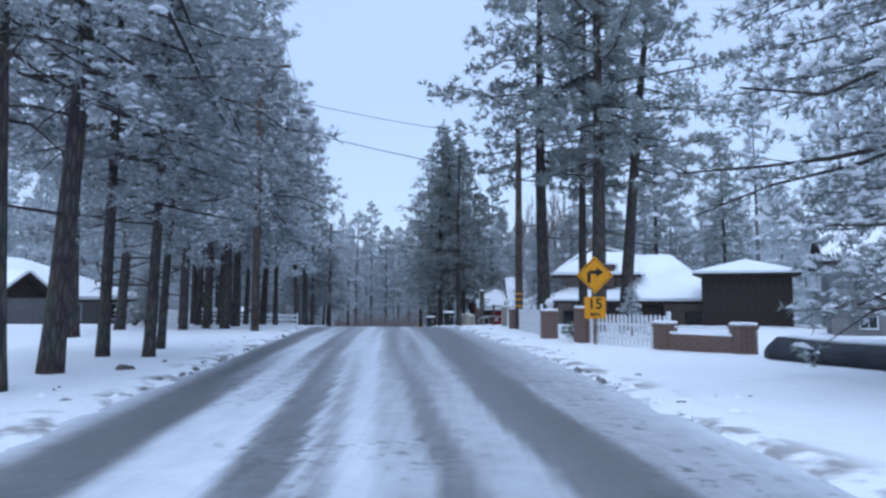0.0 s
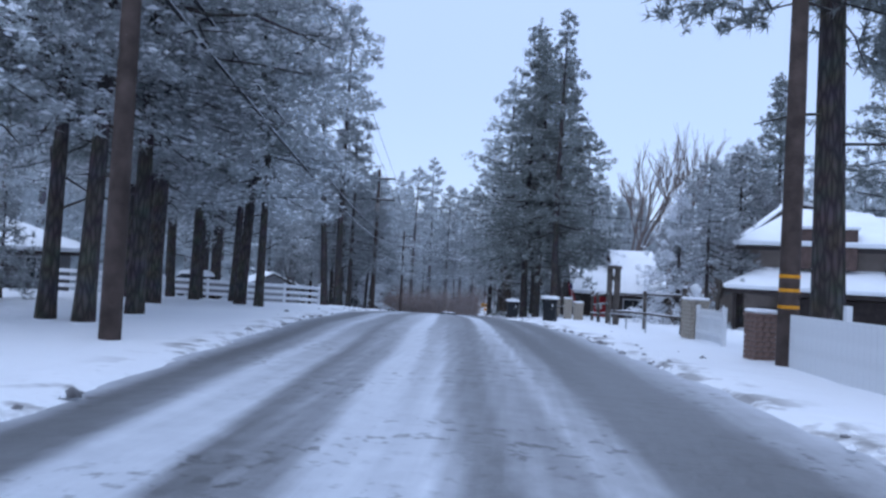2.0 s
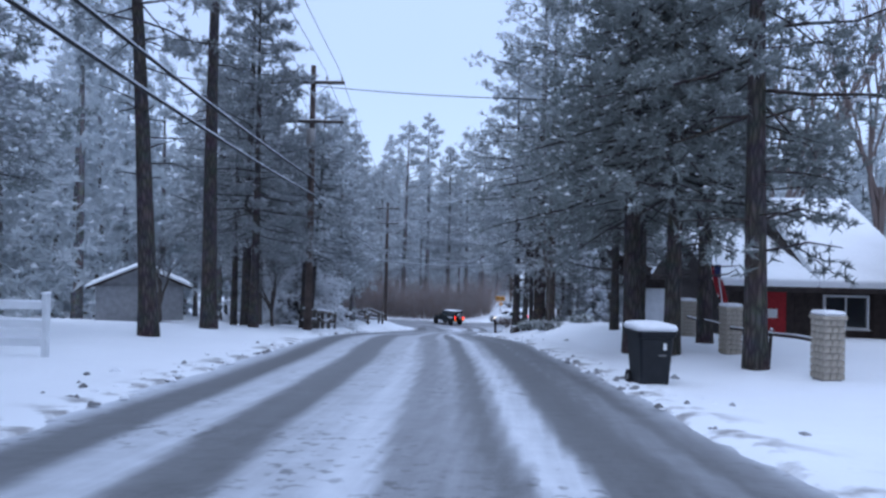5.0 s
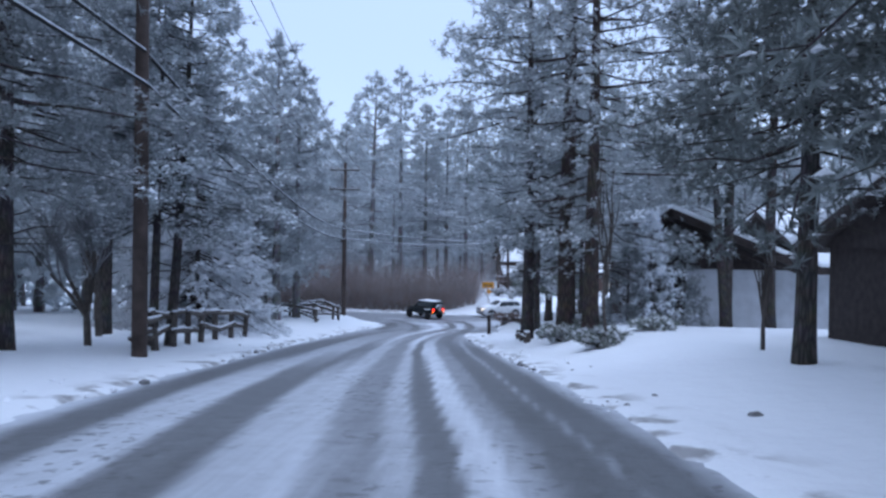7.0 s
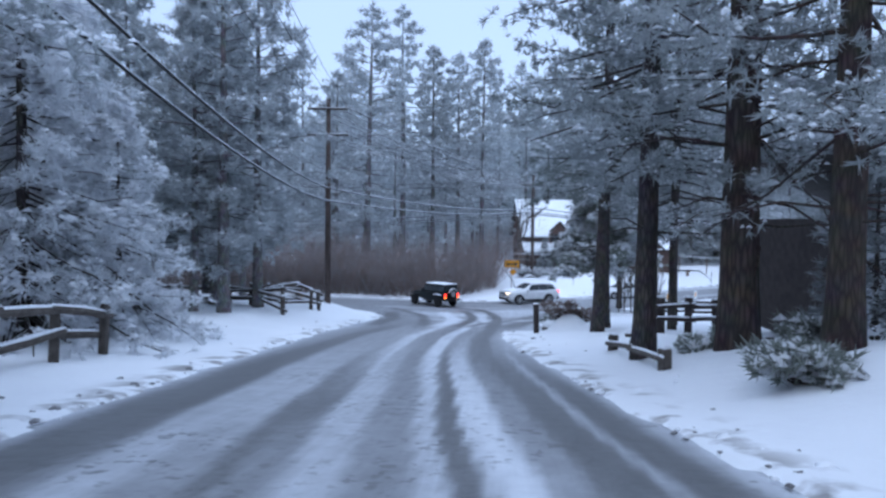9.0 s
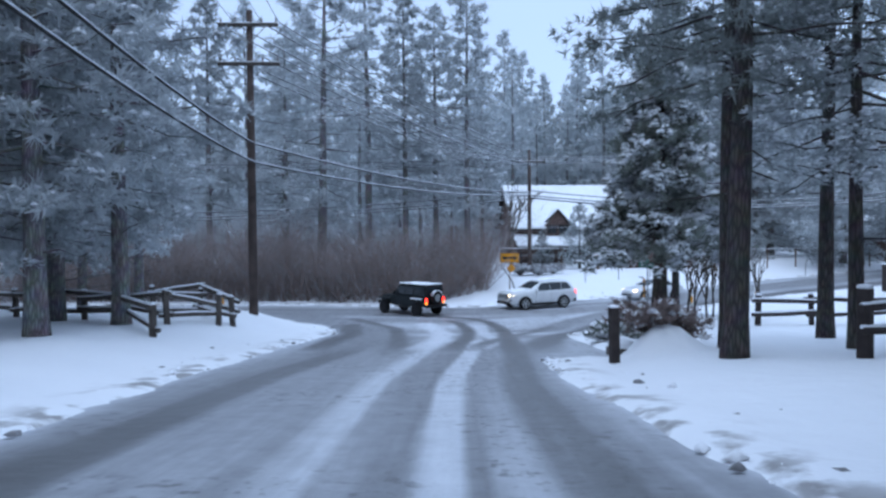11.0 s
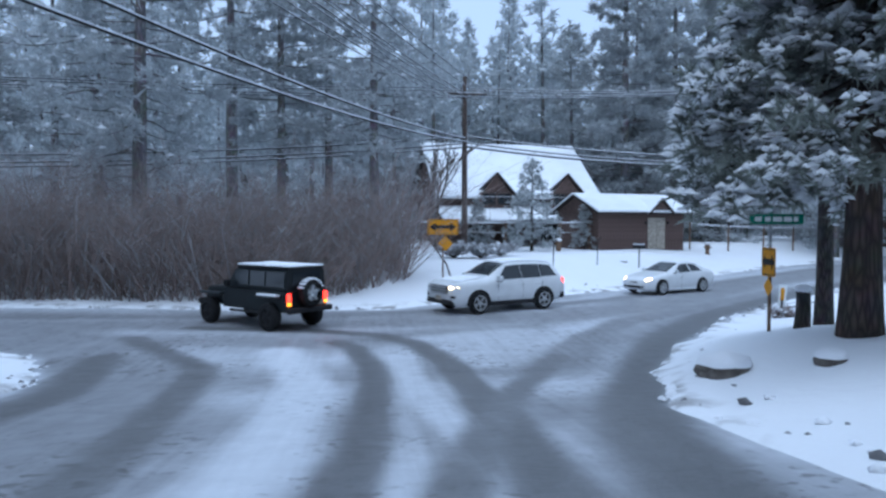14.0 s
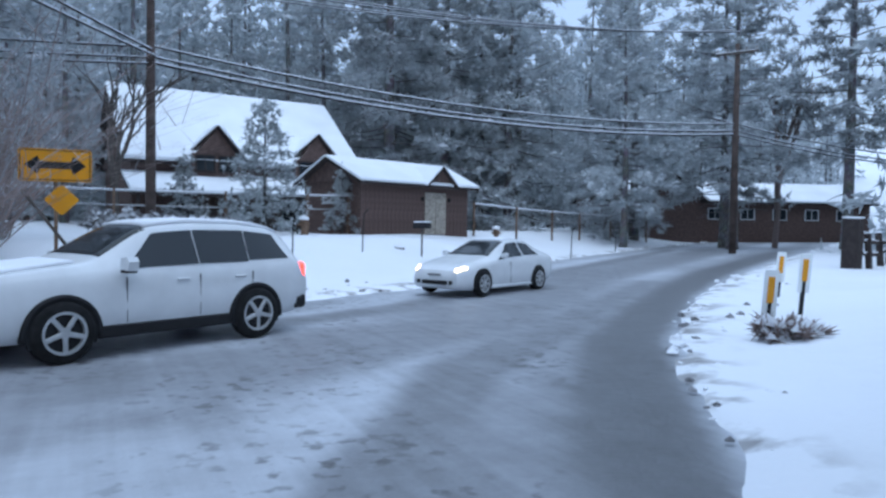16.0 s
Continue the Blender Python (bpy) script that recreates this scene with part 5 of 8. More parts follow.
lone_post(-3.82, 100.95, 1.15, .18, "dark brown square post standing in the snow")
lone_post(19.8, 130.5, 1.7, .5, "thick snow-capped dark stump beside the bend")

# gate frame with a snow-covered lintel
gate = thing("gate_frame", "dark timber gate frame with snow along its lintel", "gate frame")
for gx_, gy_ in ((2.93, 46.45), (2.9, 44.49)):
    Mesh().box((gx_, gy_, on_land(gx_, gy_) + 1.0), (.2, .2, 2.4), b=.02).make("post", GREY_WOOD, gate)
ga, gb = Vector((2.97, 46.6, 0.36)), Vector((2.89, 44.18, 0.31))
lintel = Mesh().box((0, 0, 0), (.2, .12, (gb - ga).length + .2), 0, look((ga + gb) / 2, gb), .015).make("lintel", GREY_WOOD, gate)
Mesh().box((0, .09, 0), (.24, .07, (gb - ga).length + .24), 0, look((ga + gb) / 2, gb), .03).make("snow", SNOW, lintel, "ridge of snow")
pipe = thing("pipe_rail", "low galvanised pipe rail in the snow", "rail")
for a_, b_ in (((2.99, 39.65), (2.67, 44.24)),):
    za, zb = on_land(*a_) + .45, on_land(*b_) + .45
    Mesh().tube([(*a_, za), (*b_, zb)], .025, 8).make("bar", STEEL, pipe)
    for t_ in (0.0, .5, 1.0):
        px, py = a_[0] + (b_[0] - a_[0]) * t_, a_[1] + (b_[1] - a_[1]) * t_
        Mesh().tube([(px, py, on_land(px, py) - .2), (px, py, za + (zb - za) * t_)], .022, 8).make("leg", STEEL, pipe)


def pillar(x, y, w, h, material, label, finial=False, courses=9, turn=10):
    """A garden pillar of coursed blocks with a snow-covered cap."""
    p = thing("garden_pillar", label, "pillar", pose(x, y, on_land(x, y), 0, 0, turn), "garden pillars")
    Mesh().box((0, 0, h / 2 - .1), (w - .03, w - .03, h + .2), b=.01).make("core", MORTAR, p)
    n, ch = 3, h / courses
    block = Mesh().box((0, 0, 0), (w / n - .012, .05, ch - .012), b=.006).data("brick", material)
    for c in range(courses):
        for side in range(4):
            for k in range(n):
                off = (k - (n - 1) / 2) * w / n + (.25 * w / n if c % 2 else -.25 * w / n) * .5
                b = new("brick", block)
                b.matrix_world = pose(0, 0, 0, 0, 0, 90 * side) @ pose(off, -w / 2 + .012, (c + .5) * ch)
                b.parent = p
    Mesh().box((0, 0, h + .03), (w + .08, w + .08, .07), b=.015).make("cap", material, p)
    Mesh().box((0, 0, h + .1), (w + .06, w + .06, .09), b=.04).make("snow", SNOW, p, "pad of snow")
    if finial:
        Mesh().tube([(0, 0, h + .1), (0, 0, h + .2), (0, 0, h + .26), (0, 0, h + .34), (0, 0, h + .42), (0, 0, h + .5)], [.12, .05, .1, .16, .13, .04], 12).make("finial", WHITE_WOOD, p, "pale urn finial dusted with snow", True)
    return p


pillar(4.02, 24.0, .46, .88, BRICK, "red brick garden pillar with pale urn and snow cap", True)
pillar(4.71, 21.23, .52, 1.0, BRICK, "red brick garden pillar capped with snow beside the road sign")
pillar(3.84, 37.57, .5, .95, STONE, "buff block garden pillar with lantern and snow cap", True)
pillar(3.71, 32.49, .42, .85, BRICK, "red brick garden pillar between fence panels")
pillar(6.19, 18.21, .45, .62, BRICK, "low brick end pillar of a garden wall")
pillar(7.63, 16.74, .45, .62, BRICK, "low brick pillar of a garden wall under snow")
pillar(2.62, 54.2, .38, .78, STONE, "short pale block pillar capped with snow behind the bins")
pillar(2.42, 57.62, .36, 1.02, STONE, "buff stone pillar capped with snow at a driveway")
pillar(2.14, 61.9, .36, 1.02, STONE, "buff stone pillar capped with snow beside a pine")
pillar(2.43, 66.88, .36, 1.02, STONE, "buff stone pillar capped with snow behind the pines")
rail_fence([(2.44, 57.8), (2.29, 59.91), (2.11, 61.74)], .7, (.6,), DARK_WOOD, .06, .035, "dark hand rail lined with snow between stone pillars", seed=21, jitter=.01)
rail_fence([(2.16, 62.06), (2.29, 64.5), (2.41, 66.74)], .7, (.6,), DARK_WOOD, .06, .035, "dark hand rail lined with snow between stone pillars", seed=22, jitter=.01)


def picket_fence(a, b, h=.85, gap=.15):
    f = thing("picket_fence", "white picket fence standing in snow", "fence")
    a, b = Vector((*a, 0)), Vector((*b, 0))
    n = int((b - a).length / gap)
    ang = math.degrees(math.atan2(b.y - a.y, b.x - a.x))
    slat = Mesh().prism([(-.04, -.05), (.04, -.05), (.04, h - .06), (0, h), (-.04, h - .06)], .022).data("picket", WHITE_WOOD)
    for i in range(n + 1):
        p = a.lerp(b, i / n)
        s = new("picket", slat)
        s.matrix_world = pose(p.x, p.y, on_land(p.x, p.y) + .06, 0, 0, ang)
        s.parent = f
    for z in (.22, .62):
        p, q = a.copy(), b.copy()
        p.z, q.z = on_land(p.x, p.y) + z, on_land(q.x, q.y) + z
        Mesh().box((0, 0, 0), (.035, .07, (q - p).length), 0, look((p + q) / 2, q) @ pose(.03, 0, 0), .006).make("rail", WHITE_WOOD, f)
    for p in (a, b):
        Mesh().box((p.x, p.y, on_land(p.x, p.y) + h / 2), (.1, .1, h + .3), b=.012).make("post", WHITE_WOOD, f)
    return f


picket_fence((4.83, 20.95), (6.37, 18.44))
picket_fence((3.84, 37.28), (3.89, 35.28), .75)

board = thing("board_fence", "white painted solid board fence, snow at its foot", "fence")
plank = Mesh().box((0, 0, .45), (.15, .03, 1.0), b=.006).data("plank", WHITE_WOOD)
for i in range(47):
    px, py = 3.78 + (4.03 - 3.78) * i / 46, 31.47 + (24.3 - 31.47) * i / 46
    s = new("plank", plank)
    s.matrix_world = pose(px, py, on_land(px, py), 0, 0, -86.4)
    s.parent = board
for i in (0, 12, 23, 34, 46):
    px, py = 3.88 + (4.13 - 3.88) * i / 46, 31.47 + (24.3 - 31.47) * i / 46
    Mesh().box((px, py, on_land(px, py) + .55), (.1, .1, 1.25), b=.012).make("post", WHITE_WOOD, board)

wall = thing("garden_wall", "low red brick garden wall with white rail and snow", "garden wall")
wa, wb = Vector((6.19, 18.21, -1.42)), Vector((7.63, 16.74, -1.42))
wm = pose(*((wa + wb) / 2), 0, 0, math.degrees(math.atan2(wb.y - wa.y, wb.x - wa.x)))
Mesh().box((0, 0, .18), (2.1, .18, .6), 0, wm, .01).make("core", MORTAR, wall)
wbrick = Mesh().box((0, 0, 0), (.2, .05, .062), b=.006).data("brick", BRICK)
for c in range(6):
    for k in range(9):
        s = new("brick", wbrick)
        s.matrix_world = wm @ pose(-.86 + k * .215 + (.1 if c % 2 else 0), -.085, .08 + c * .074)
        s.parent = wall
Mesh().box((0, 0, .5), (2.1, .26, .08), 0, wm, .03).make("snow", SNOW, wall, "pad of snow on the wall")
Mesh().box((0, 0, .66), (2.0, .06, .06), 0, wm, .01).make("rail", WHITE_WOOD, wall, "white top rail")

tarp = thing("covered_trailer", "low dark tarpaulin-covered trailer under snow", "trailer", pose(9.37, 13.69, on_land(9.37, 13.69), 0, 0, -58.6) @ Matrix.Diagonal((1, 1, .72, 1)))
Mesh().rings([[(x, y * w, z * h) for y, z in ((-1, 0), (-.98, .55), (-.7, .95), (.7, .95), (.98, .55), (1, 0))] for x, w, h in ((-2.6, .45, .4), (-2.2, .8, .72), (-.8, .95, .62), (.8, .95, .6), (2.2, .85, .7), (2.6, .5, .42))]).make("cover", TARP, tarp, "dark tarpaulin", True)
Mesh().rings([[(x, y * w, z + .02) for y, z in ((-.6, h), (-.5, h + .1), (.5, h + .1), (.6, h))] for x, w, h in ((-2.1, .8, .62), (-.8, 1, .58), (.8, 1, .57), (2.1, .8, .6))]).make("snow", SNOW, tarp, "layer of snow", True)

# ---- signs, bins, markers ----


def letters(text, size, material, m, name, parent):
    c = bpy.data.curves.new(name, "FONT")
    c.body, c.size, c.align_x, c.align_y, c.extrude, c.offset = text, size, "CENTER", "CENTER", .002, size * .02
    ob = new(name, c)
    deps = bpy.context.evaluated_depsgraph_get()
    me = bpy.data.meshes.new_from_object(ob.evaluated_get(deps))
    bpy.data.objects.remove(ob)
    me.materials.clear()
    me.materials.append(material)
    t = new(name, me)
    t.parent = parent
    t.matrix_local = m
    return t


FACE = pose(0, 0, 0, 90, 0, 0)


def plate(w, h, r=.04):
    pts = []
    for cx, cz, a0 in ((w / 2 - r, h / 2 - r, 0), (-w / 2 + r, h / 2 - r, 90), (-w / 2 + r, -h / 2 + r, 180), (w / 2 - r, -h / 2 + r, 270)):
        for k in range(4):
            a = radians(a0 + 30 * k)
            pts.append((cx + r * math.cos(a), cz + r * math.sin(a)))
    return pts


def turned(pts, deg):
    c, s = math.cos(radians(deg)), math.sin(radians(deg))
    return [(x * c - z * s, x * s + z * c) for x, z in pts]


def moved(pts, dx, dz):
    return [(x + dx, z + dz) for x, z in pts]


ts = thing("turn_sign", "orange-yellow diamond right-turn warning sign with 15 MPH plate", "road sign", pose(4.82, 20.35, on_land(4.82, 20.35), 0, 0, 3.6), "warning signs")
Mesh().box((0, .03, 1.0), (.06, .05, 2.9), b=.008).make("post", RUST_STEEL, ts)
dia = Mesh().prism(moved(turned(plate(.79, .79), 45), 0, 2.07), .006).make("diamond", SIGN_YELLOW, ts)
edge_ = Mesh()
for k in range(4):
    edge_.add([(.0, -.002, .0), (.68, -.002, .0), (.68, -.002, .018), (0, -.002, .018)], [(0, 1, 2, 3)], 0, Matrix.Translation((0, 0, 2.07)) @ pose(0, 0, 0, 0, 45 + 90 * k, 0) @ pose(-.34, 0, .34))
edge_.make("border", SIGN_BLACK, dia)
arrow = [(-.2, -.24), (-.1, -.24), (-.1, .03), (.08, .03), (.08, -.06), (.3, .08), (.08, .22), (.08, .13), (-.13, .13), (-.2, .06)]
Mesh().prism(moved(arrow, -.03, 2.07), -.004).make("arrow", SIGN_BLACK, dia, "black right-turn arrow")
sp = Mesh().prism(moved(plate(.64, .64), 0, 1.1), .006).make("speed_plate", SIGN_YELLOW, ts)
letters("15", .44, SIGN_BLACK, pose(0, -.003, 1.2) @ FACE, "number", sp)
letters("MPH", .15, SIGN_BLACK, pose(0, -.003, .89) @ FACE, "unit", sp)


def arrow_board(x, y, turn, height, wide, tall, diamond, label, double=True):
    s = thing("arrow_sign", label, "road sign", pose(x, y, on_land(x, y), 0, 0, turn), "warning signs")
    Mesh().box((0, .03, height / 2 - .1), (.06, .05, height + .3), b=.008).make("post", RUST_STEEL, s)
    pl = Mesh().prism(moved(plate(wide, tall), 0, height), .006).make("board", SIGN_YELLOW, s)
    fr = Mesh()
    for zz in (-1, 1):
        fr.box((0, -.002, height + zz * (tall / 2 - .03)), (wide - .06, .004, .018), b=.001)
        fr.box((zz * (wide / 2 - .03), -.002, height), (.018, .004, tall - .06), b=.001)
    fr.make("border", SIGN_BLACK, pl)
    w, a = wide * .42, tall * .2
    Mesh().prism(moved([(-w, 0), (-w * .58, a * 1.4), (-w * .5, a * .55), (w * .5, a * .55), (w * .58, a * 1.4), (w, 0), (w * .58, -a * 1.4), (w * .5, -a * .55), (-w * .5, -a * .55), (-w * .58, -a * 1.4)], 0, height), -.004).make("arrow", SIGN_BLACK, pl, "black two-headed arrow")
    if diamond:
        side = diamond[1]
        Mesh().prism(moved(turned(plate(side, side), 45), diamond[0], height - tall / 2 - side * .8), .006).make("diamond", SIGN_YELLOW, s, "small yellow diamond marker")
    return s


dbl = arrow_board(-3.68, 130.48, -5, 2.15, 1.2, .6, (.1, .42), "yellow two-headed arrow sign with small diamond below")
Mesh().tube([(-.55, -.05, 1.7), (.15, .02, .7), (.3, .05, .2)], .035, 6).make("stake", GREY_WOOD, dbl, "pale leaning stake")
arrow_board(.87, 116.24, -95, 1.33, .52, .54, (.0, .25), "small yellow two-headed arrow sign on a steel post")

street = thing("street_sign", "green street name sign on a thin post", "street sign", pose(1.12, 116.6, on_land(1.12, 116.6) - .27, 0, 0, -26.6))
Mesh().tube([(0, 0, -.3), (0, 0, 2.35)], .03, 8).make("post", STEEL, street)
blade = Mesh().box((.1, 0, 2.45), (.95, .012, .2), b=.004).make("blade", SIGN_GREEN, street)
for k, wk in ((-.22, .12), (-.05, .1), (.12, .16), (.3, .14), (.44, .08)):
    Mesh().box((k, -.009, 2.45), (wk, .004, .09), b=.001).make("bar", SIGN_WHITE, blade)
Mesh().box((0, 0, 2.62), (.012, .6, .16), b=.004).make("blade", SIGN_GREEN, street)


def delineator(x, y, h=.95, turn=-20):
    d = thing("delineator", "dark post marker with white plate and yellow reflector", "marker post", pose(x, y, on_land(x, y), 2, 3, turn), "marker posts")
    Mesh().box((0, .015, h * .4 - .1), (.07, .03, h * .8 + .2), b=.006).make("post", BLACK_TRIM, d)
    pl = Mesh().prism(moved(plate(.2, .62, .02), 0, h - .3), .01).make("plate", SIGN_WHITE, d, "white plate")
    Mesh().prism(moved(plate(.09, .34, .01), 0, h - .25), -.006).make("reflector", SIGN_YELLOW, pl, "yellow reflector strip")


delineator(4.75, 121.9, .85)
delineator(6.8, 122.9, .95)
delineator(9.4, 125.3, .9)
for mx, my, h_, mt in ((-15.59, 134.54, .9, SIGN_WHITE), (-19.9, 134.79, .8, GREY_WOOD), (-17.93, 119.34, .9, SIGN_YELLOW), (-12.97, 132.71, .8, SIGN_WHITE)):
    mk = thing("edge_marker", "slim leaning edge marker stake in the snow", "marker post", pose(mx, my, on_land(mx, my), 4, -8, 0), "marker posts")
    Mesh().box((0, 0, h_ / 2 - .1), (.09, .04, h_ + .2), b=.01).make("stake", mt, mk)


def wheelie_bin(x, y, turn, body, label, size=1.0, snow=True):
    b = thing("wheelie_bin", label, "bin", pose(x, y, on_land(x, y) - .03, 0, 0, turn) @ Matrix.Scale(size, 4), "wheelie bins")
    loop = lambda w, d, z, y0=0: [(sx * w / 2 * k, y0 + sy * d / 2 * q, z) for sx, sy, k, q in ((-1, -1, .86, 1), (1, -1, .86, 1), (1, -1, 1, .86), (1, 1, 1, .86), (1, 1, .86, 1), (-1, 1, .86, 1), (-1, 1, 1, .86), (-1, -1, 1, .86))]  # noqa: E731
    Mesh().rings([loop(.5, .56, .02), loop(.53, .6, .1), loop(.64, .74, .93), loop(.70, .80, .94), loop(.70, .80, 1.0)]).make("body", body, b)
    lid = Mesh().rings([loop(.74, .86, 1.0, -.01), loop(.74, .86, 1.045, -.01), loop(.62, .7, 1.1, -.01)]).make("lid", body, b)
    if snow:
        Mesh().rings([loop(.72, .82, 1.05), loop(.76, .88, 1.1), loop(.7, .8, 1.17), loop(.45, .5, 1.2)]).make("snow", SNOW, lid, "thick pad of snow", True)
    Mesh().tube([(-.3, .47, .98), (.3, .47, .98)], .018, 8).make("handle", body, b)
    for s in (-1, 1):
        Mesh().tube([(s * .2, .38, .98), (s * .2, .47, .98)], .015, 6).make("bracket", body, b)
        w = Mesh().tube([(s * .24, .29, .13), (s * .31, .29, .13)], .14, 16).make("wheel", RUBBER, b)
        Mesh().tube([(s * .312, .29, .13), (s * .322, .29, .13)], .06, 10).make("hub", BIN_GREY, w)
    Mesh().box((.14, -.371, .78), (.06, .012, .12), b=.004).make("label", SIGN_WHITE, b, "white sticker")
    Mesh().box((.1, -.36, .62), (.14, .012, .03), b=.003).make("emboss", BIN_GREY, b)
    return b


wheelie_bin(0.8, 48.8, -8, BIN_PLASTIC, "black wheelie bin with thick snow on its lid", .95)
wheelie_bin(-0.64, 57.27, 10, BIN_PLASTIC, "black wheelie bin with snow on its lid", .92)


def hydrant(x, y):
    h = thing("fire_hydrant", "yellowish fire hydrant with a cap of snow", "hydrant", pose(x, y, on_land(x, y), 0, 0, 0), "fire hydrants")
    Mesh().tube([(0, 0, -.1), (0, 0, .05), (0, 0, .06), (0, 0, .5), (0, 0, .52), (0, 0, .6)], [.17, .17, .12, .12, .16, .15], 12).make("barrel", RUST_STEEL, h, smooth=True)
    Mesh().tube([(0, 0, .6), (0, 0, .7), (0, 0, .78)], [.2, .2, .05], 12).make("snow", SNOW, h, "round snow cap", True)
    Mesh().tube([(-.22, 0, .42), (.22, 0, .42)], .06, 10).make("outlet", RUST_STEEL, h)


hydrant(4.2, 142.11)
hydrant(14.37, 144.66)


def mailbox(x, y):
    m = thing("mailbox", "black mailbox on a thin post with snow on top", "mailbox", pose(x, y, on_land(x, y), 0, 0, 30))
    Mesh().tube([(0, 0, -.2), (0, 0, .95)], .03, 8).make("post", GREY_WOOD, m)
    box_ = Mesh().rings([[(w * .12, y_, .95 + z_) for w, z_ in ((-1, 0), (1, 0), (1, .12), (.6, .2), (-.6, .2), (-1, .12))] for y_ in (-.3, .3)]).make("box", BLACK_TRIM, m)
    Mesh().box((0, 0, 1.17), (.2, .6, .05), b=.02).make("snow", SNOW, box_)


mailbox(6.93, 137.2)
for sx_, sy_ in ((4.46, 136.3), (1.76, 134.42), (15.08, 139.68), (21.7, 144.59)):
    st = thing("stake", "thin dark stake bent in the snow", "stake", pose(sx_, sy_, on_land(sx_, sy_)), "stakes")
    Mesh().tube([(0, 0, -.2), (.02, 0, .8), (.05, 0, 1.2), (.18, 0, 1.35)], .02, 6).make("rod", BLACK_TRIM, st)

# ---- boulders, bushes, saplings ----


def boulder(x, y, size, seed, label="grey boulder half covered by a cushion of snow", snow=True, flat=.6):
    g = random.Random(seed)
    bm = bmesh.new()
    bmesh.ops.create_icosphere(bm, subdivisions=3, radius=1)
    off = Vector((g.uniform(0, 50), g.uniform(0, 50), g.uniform(0, 50)))
    for v in bm.verts:
        k = 1 + .32 * noise.noise(v.co * 1.3 + off) + .12 * noise.noise(v.co * 3.5 + off)
        v.co = Vector((v.co.x * k * size * 1.25, v.co.y * k * size, v.co.z * k * size * flat))
    t = thing("boulder", label, "boulder", pose(x, y, on_land(x, y) - size * .08, 0, 0, g.uniform(0, 180)), "boulders")
    me = bpy.data.meshes.new("stone")
    bm.to_mesh(me)
    me.materials.append(ROCK)
    ob = new("stone", me)
    ob.parent = t
    if snow:
        for v in bm.verts:
            up = max(0.0, v.co.z / (size * flat))
            v.co = Vector((v.co.x * (.97 if up < .3 else 1.03), v.co.y * (.97 if up < .3 else 1.03), v.co.z * .9 + (.16 * size + .04) * min(1, up * 2) - (.12 * size if up < .15 else 0)))
        bmesh.ops.delete(bm, geom=[v for v in bm.verts if v.co.z < size * .05], context="VERTS")
        me = bpy.data.meshes.new("snow")
        bm.to_mesh(me)
        me.materials.append(SNOW)
        me.polygons.foreach_set("use_smooth", [True] * len(me.polygons))
        ob = new("snow", me)
        ob.parent = t
    bm.free()


boulder(-2.95, 103.95, .36, 1, "dark boulder under a thick cushion of snow", flat=.75)
boulder(-1.14, 95.25, .35, 7)
boulder(-1.5, 113.42, .34, 2, "pale grey boulder bare on one side under snow", flat=.62)

stump = thing("stump", "short broken stump plastered with snow beside the cedar", "tree stump", pose(1.2, 115.7, on_land(1.2, 115.7), 0, 3, 0))
Mesh().tube([(0, 0, -.3), (.01, 0, .3), (0, .02, .7)], [.17, .13, .12], 9).make("trunk", BARK, stump)
cap = Mesh()
cap.tube([(0, .02, .64), (0, .02, .7), (.01, .02, .77), (.01, .02, .81)], [.1, .16, .13, .05], 10)
cap.make("snow", SNOW, stump, "white cap of snow")
boulder(-5.81, 13.19, .16, 9, "small blue-grey rock in the snow", False)
boulder(-0.39, 112.67, 0.20, 10)
boulder(0.57, 112.09, 0.17, 11)
boulder(6.55, 138.26, 0.15, 13)
boulder(0.33, 90.5, .4, 14)


def shrub(x, y, radius, height, seed, label, material=CEDAR, snow=.8, arch=.5, stems_n=46, name="shrub"):
    """A low shrub: arching stems that carry tufts of leaves and snow."""
    g = np.random.default_rng(seed)
    wood, cs, ws = Mesh(), [], []
    for i in range(stems_n):
        a = g.uniform(0, 6.28)
        r = radius * g.uniform(.35, 1)
        h = height * g.uniform(.5, 1.1) * (1 - arch * r / radius)
        pts = [np.array([math.cos(a) * r * s, math.sin(a) * r * s, h * (s * (2 - s)) * .9]) for s in (0, .35, .7, 1)]
        wood.tube(pts, [.014, .011, .008, .004], 3, cap=False)
        for s in (.35, .5, .62, .74, .85, .95):
            p = np.array([math.cos(a) * r * s, math.sin(a) * r * s, h * (s * (2 - s)) * .9]) + g.normal(size=3) * .04
            cs.append(p)
            ws.append(np.array([math.cos(a), math.sin(a), .6]))
    cs, ws = np.array(cs), np.array(ws)
    v1 = needle_arrays(cs, ws, g, 7, .2, .05, .7)
    v2 = snow_arrays(cs[g.random(len(cs)) < snow] + np.array([0, 0, .04]), g, .12)
    v = np.concatenate([v1, v2])
    me = array_mesh("foliage", v, np.arange(len(v)).reshape(-1, 3), [material, TUFT_SNOW], np.concatenate([np.zeros(len(v1) // 3), np.ones(len(v2) // 3)]))
    t = thing(name, label, "shrub", pose(x, y, on_land(x, y) - .04), "shrubs")
    wood.make("stem", GREY_WOOD, t)
    f = new("foliage", me)
    f.parent = t
    return t


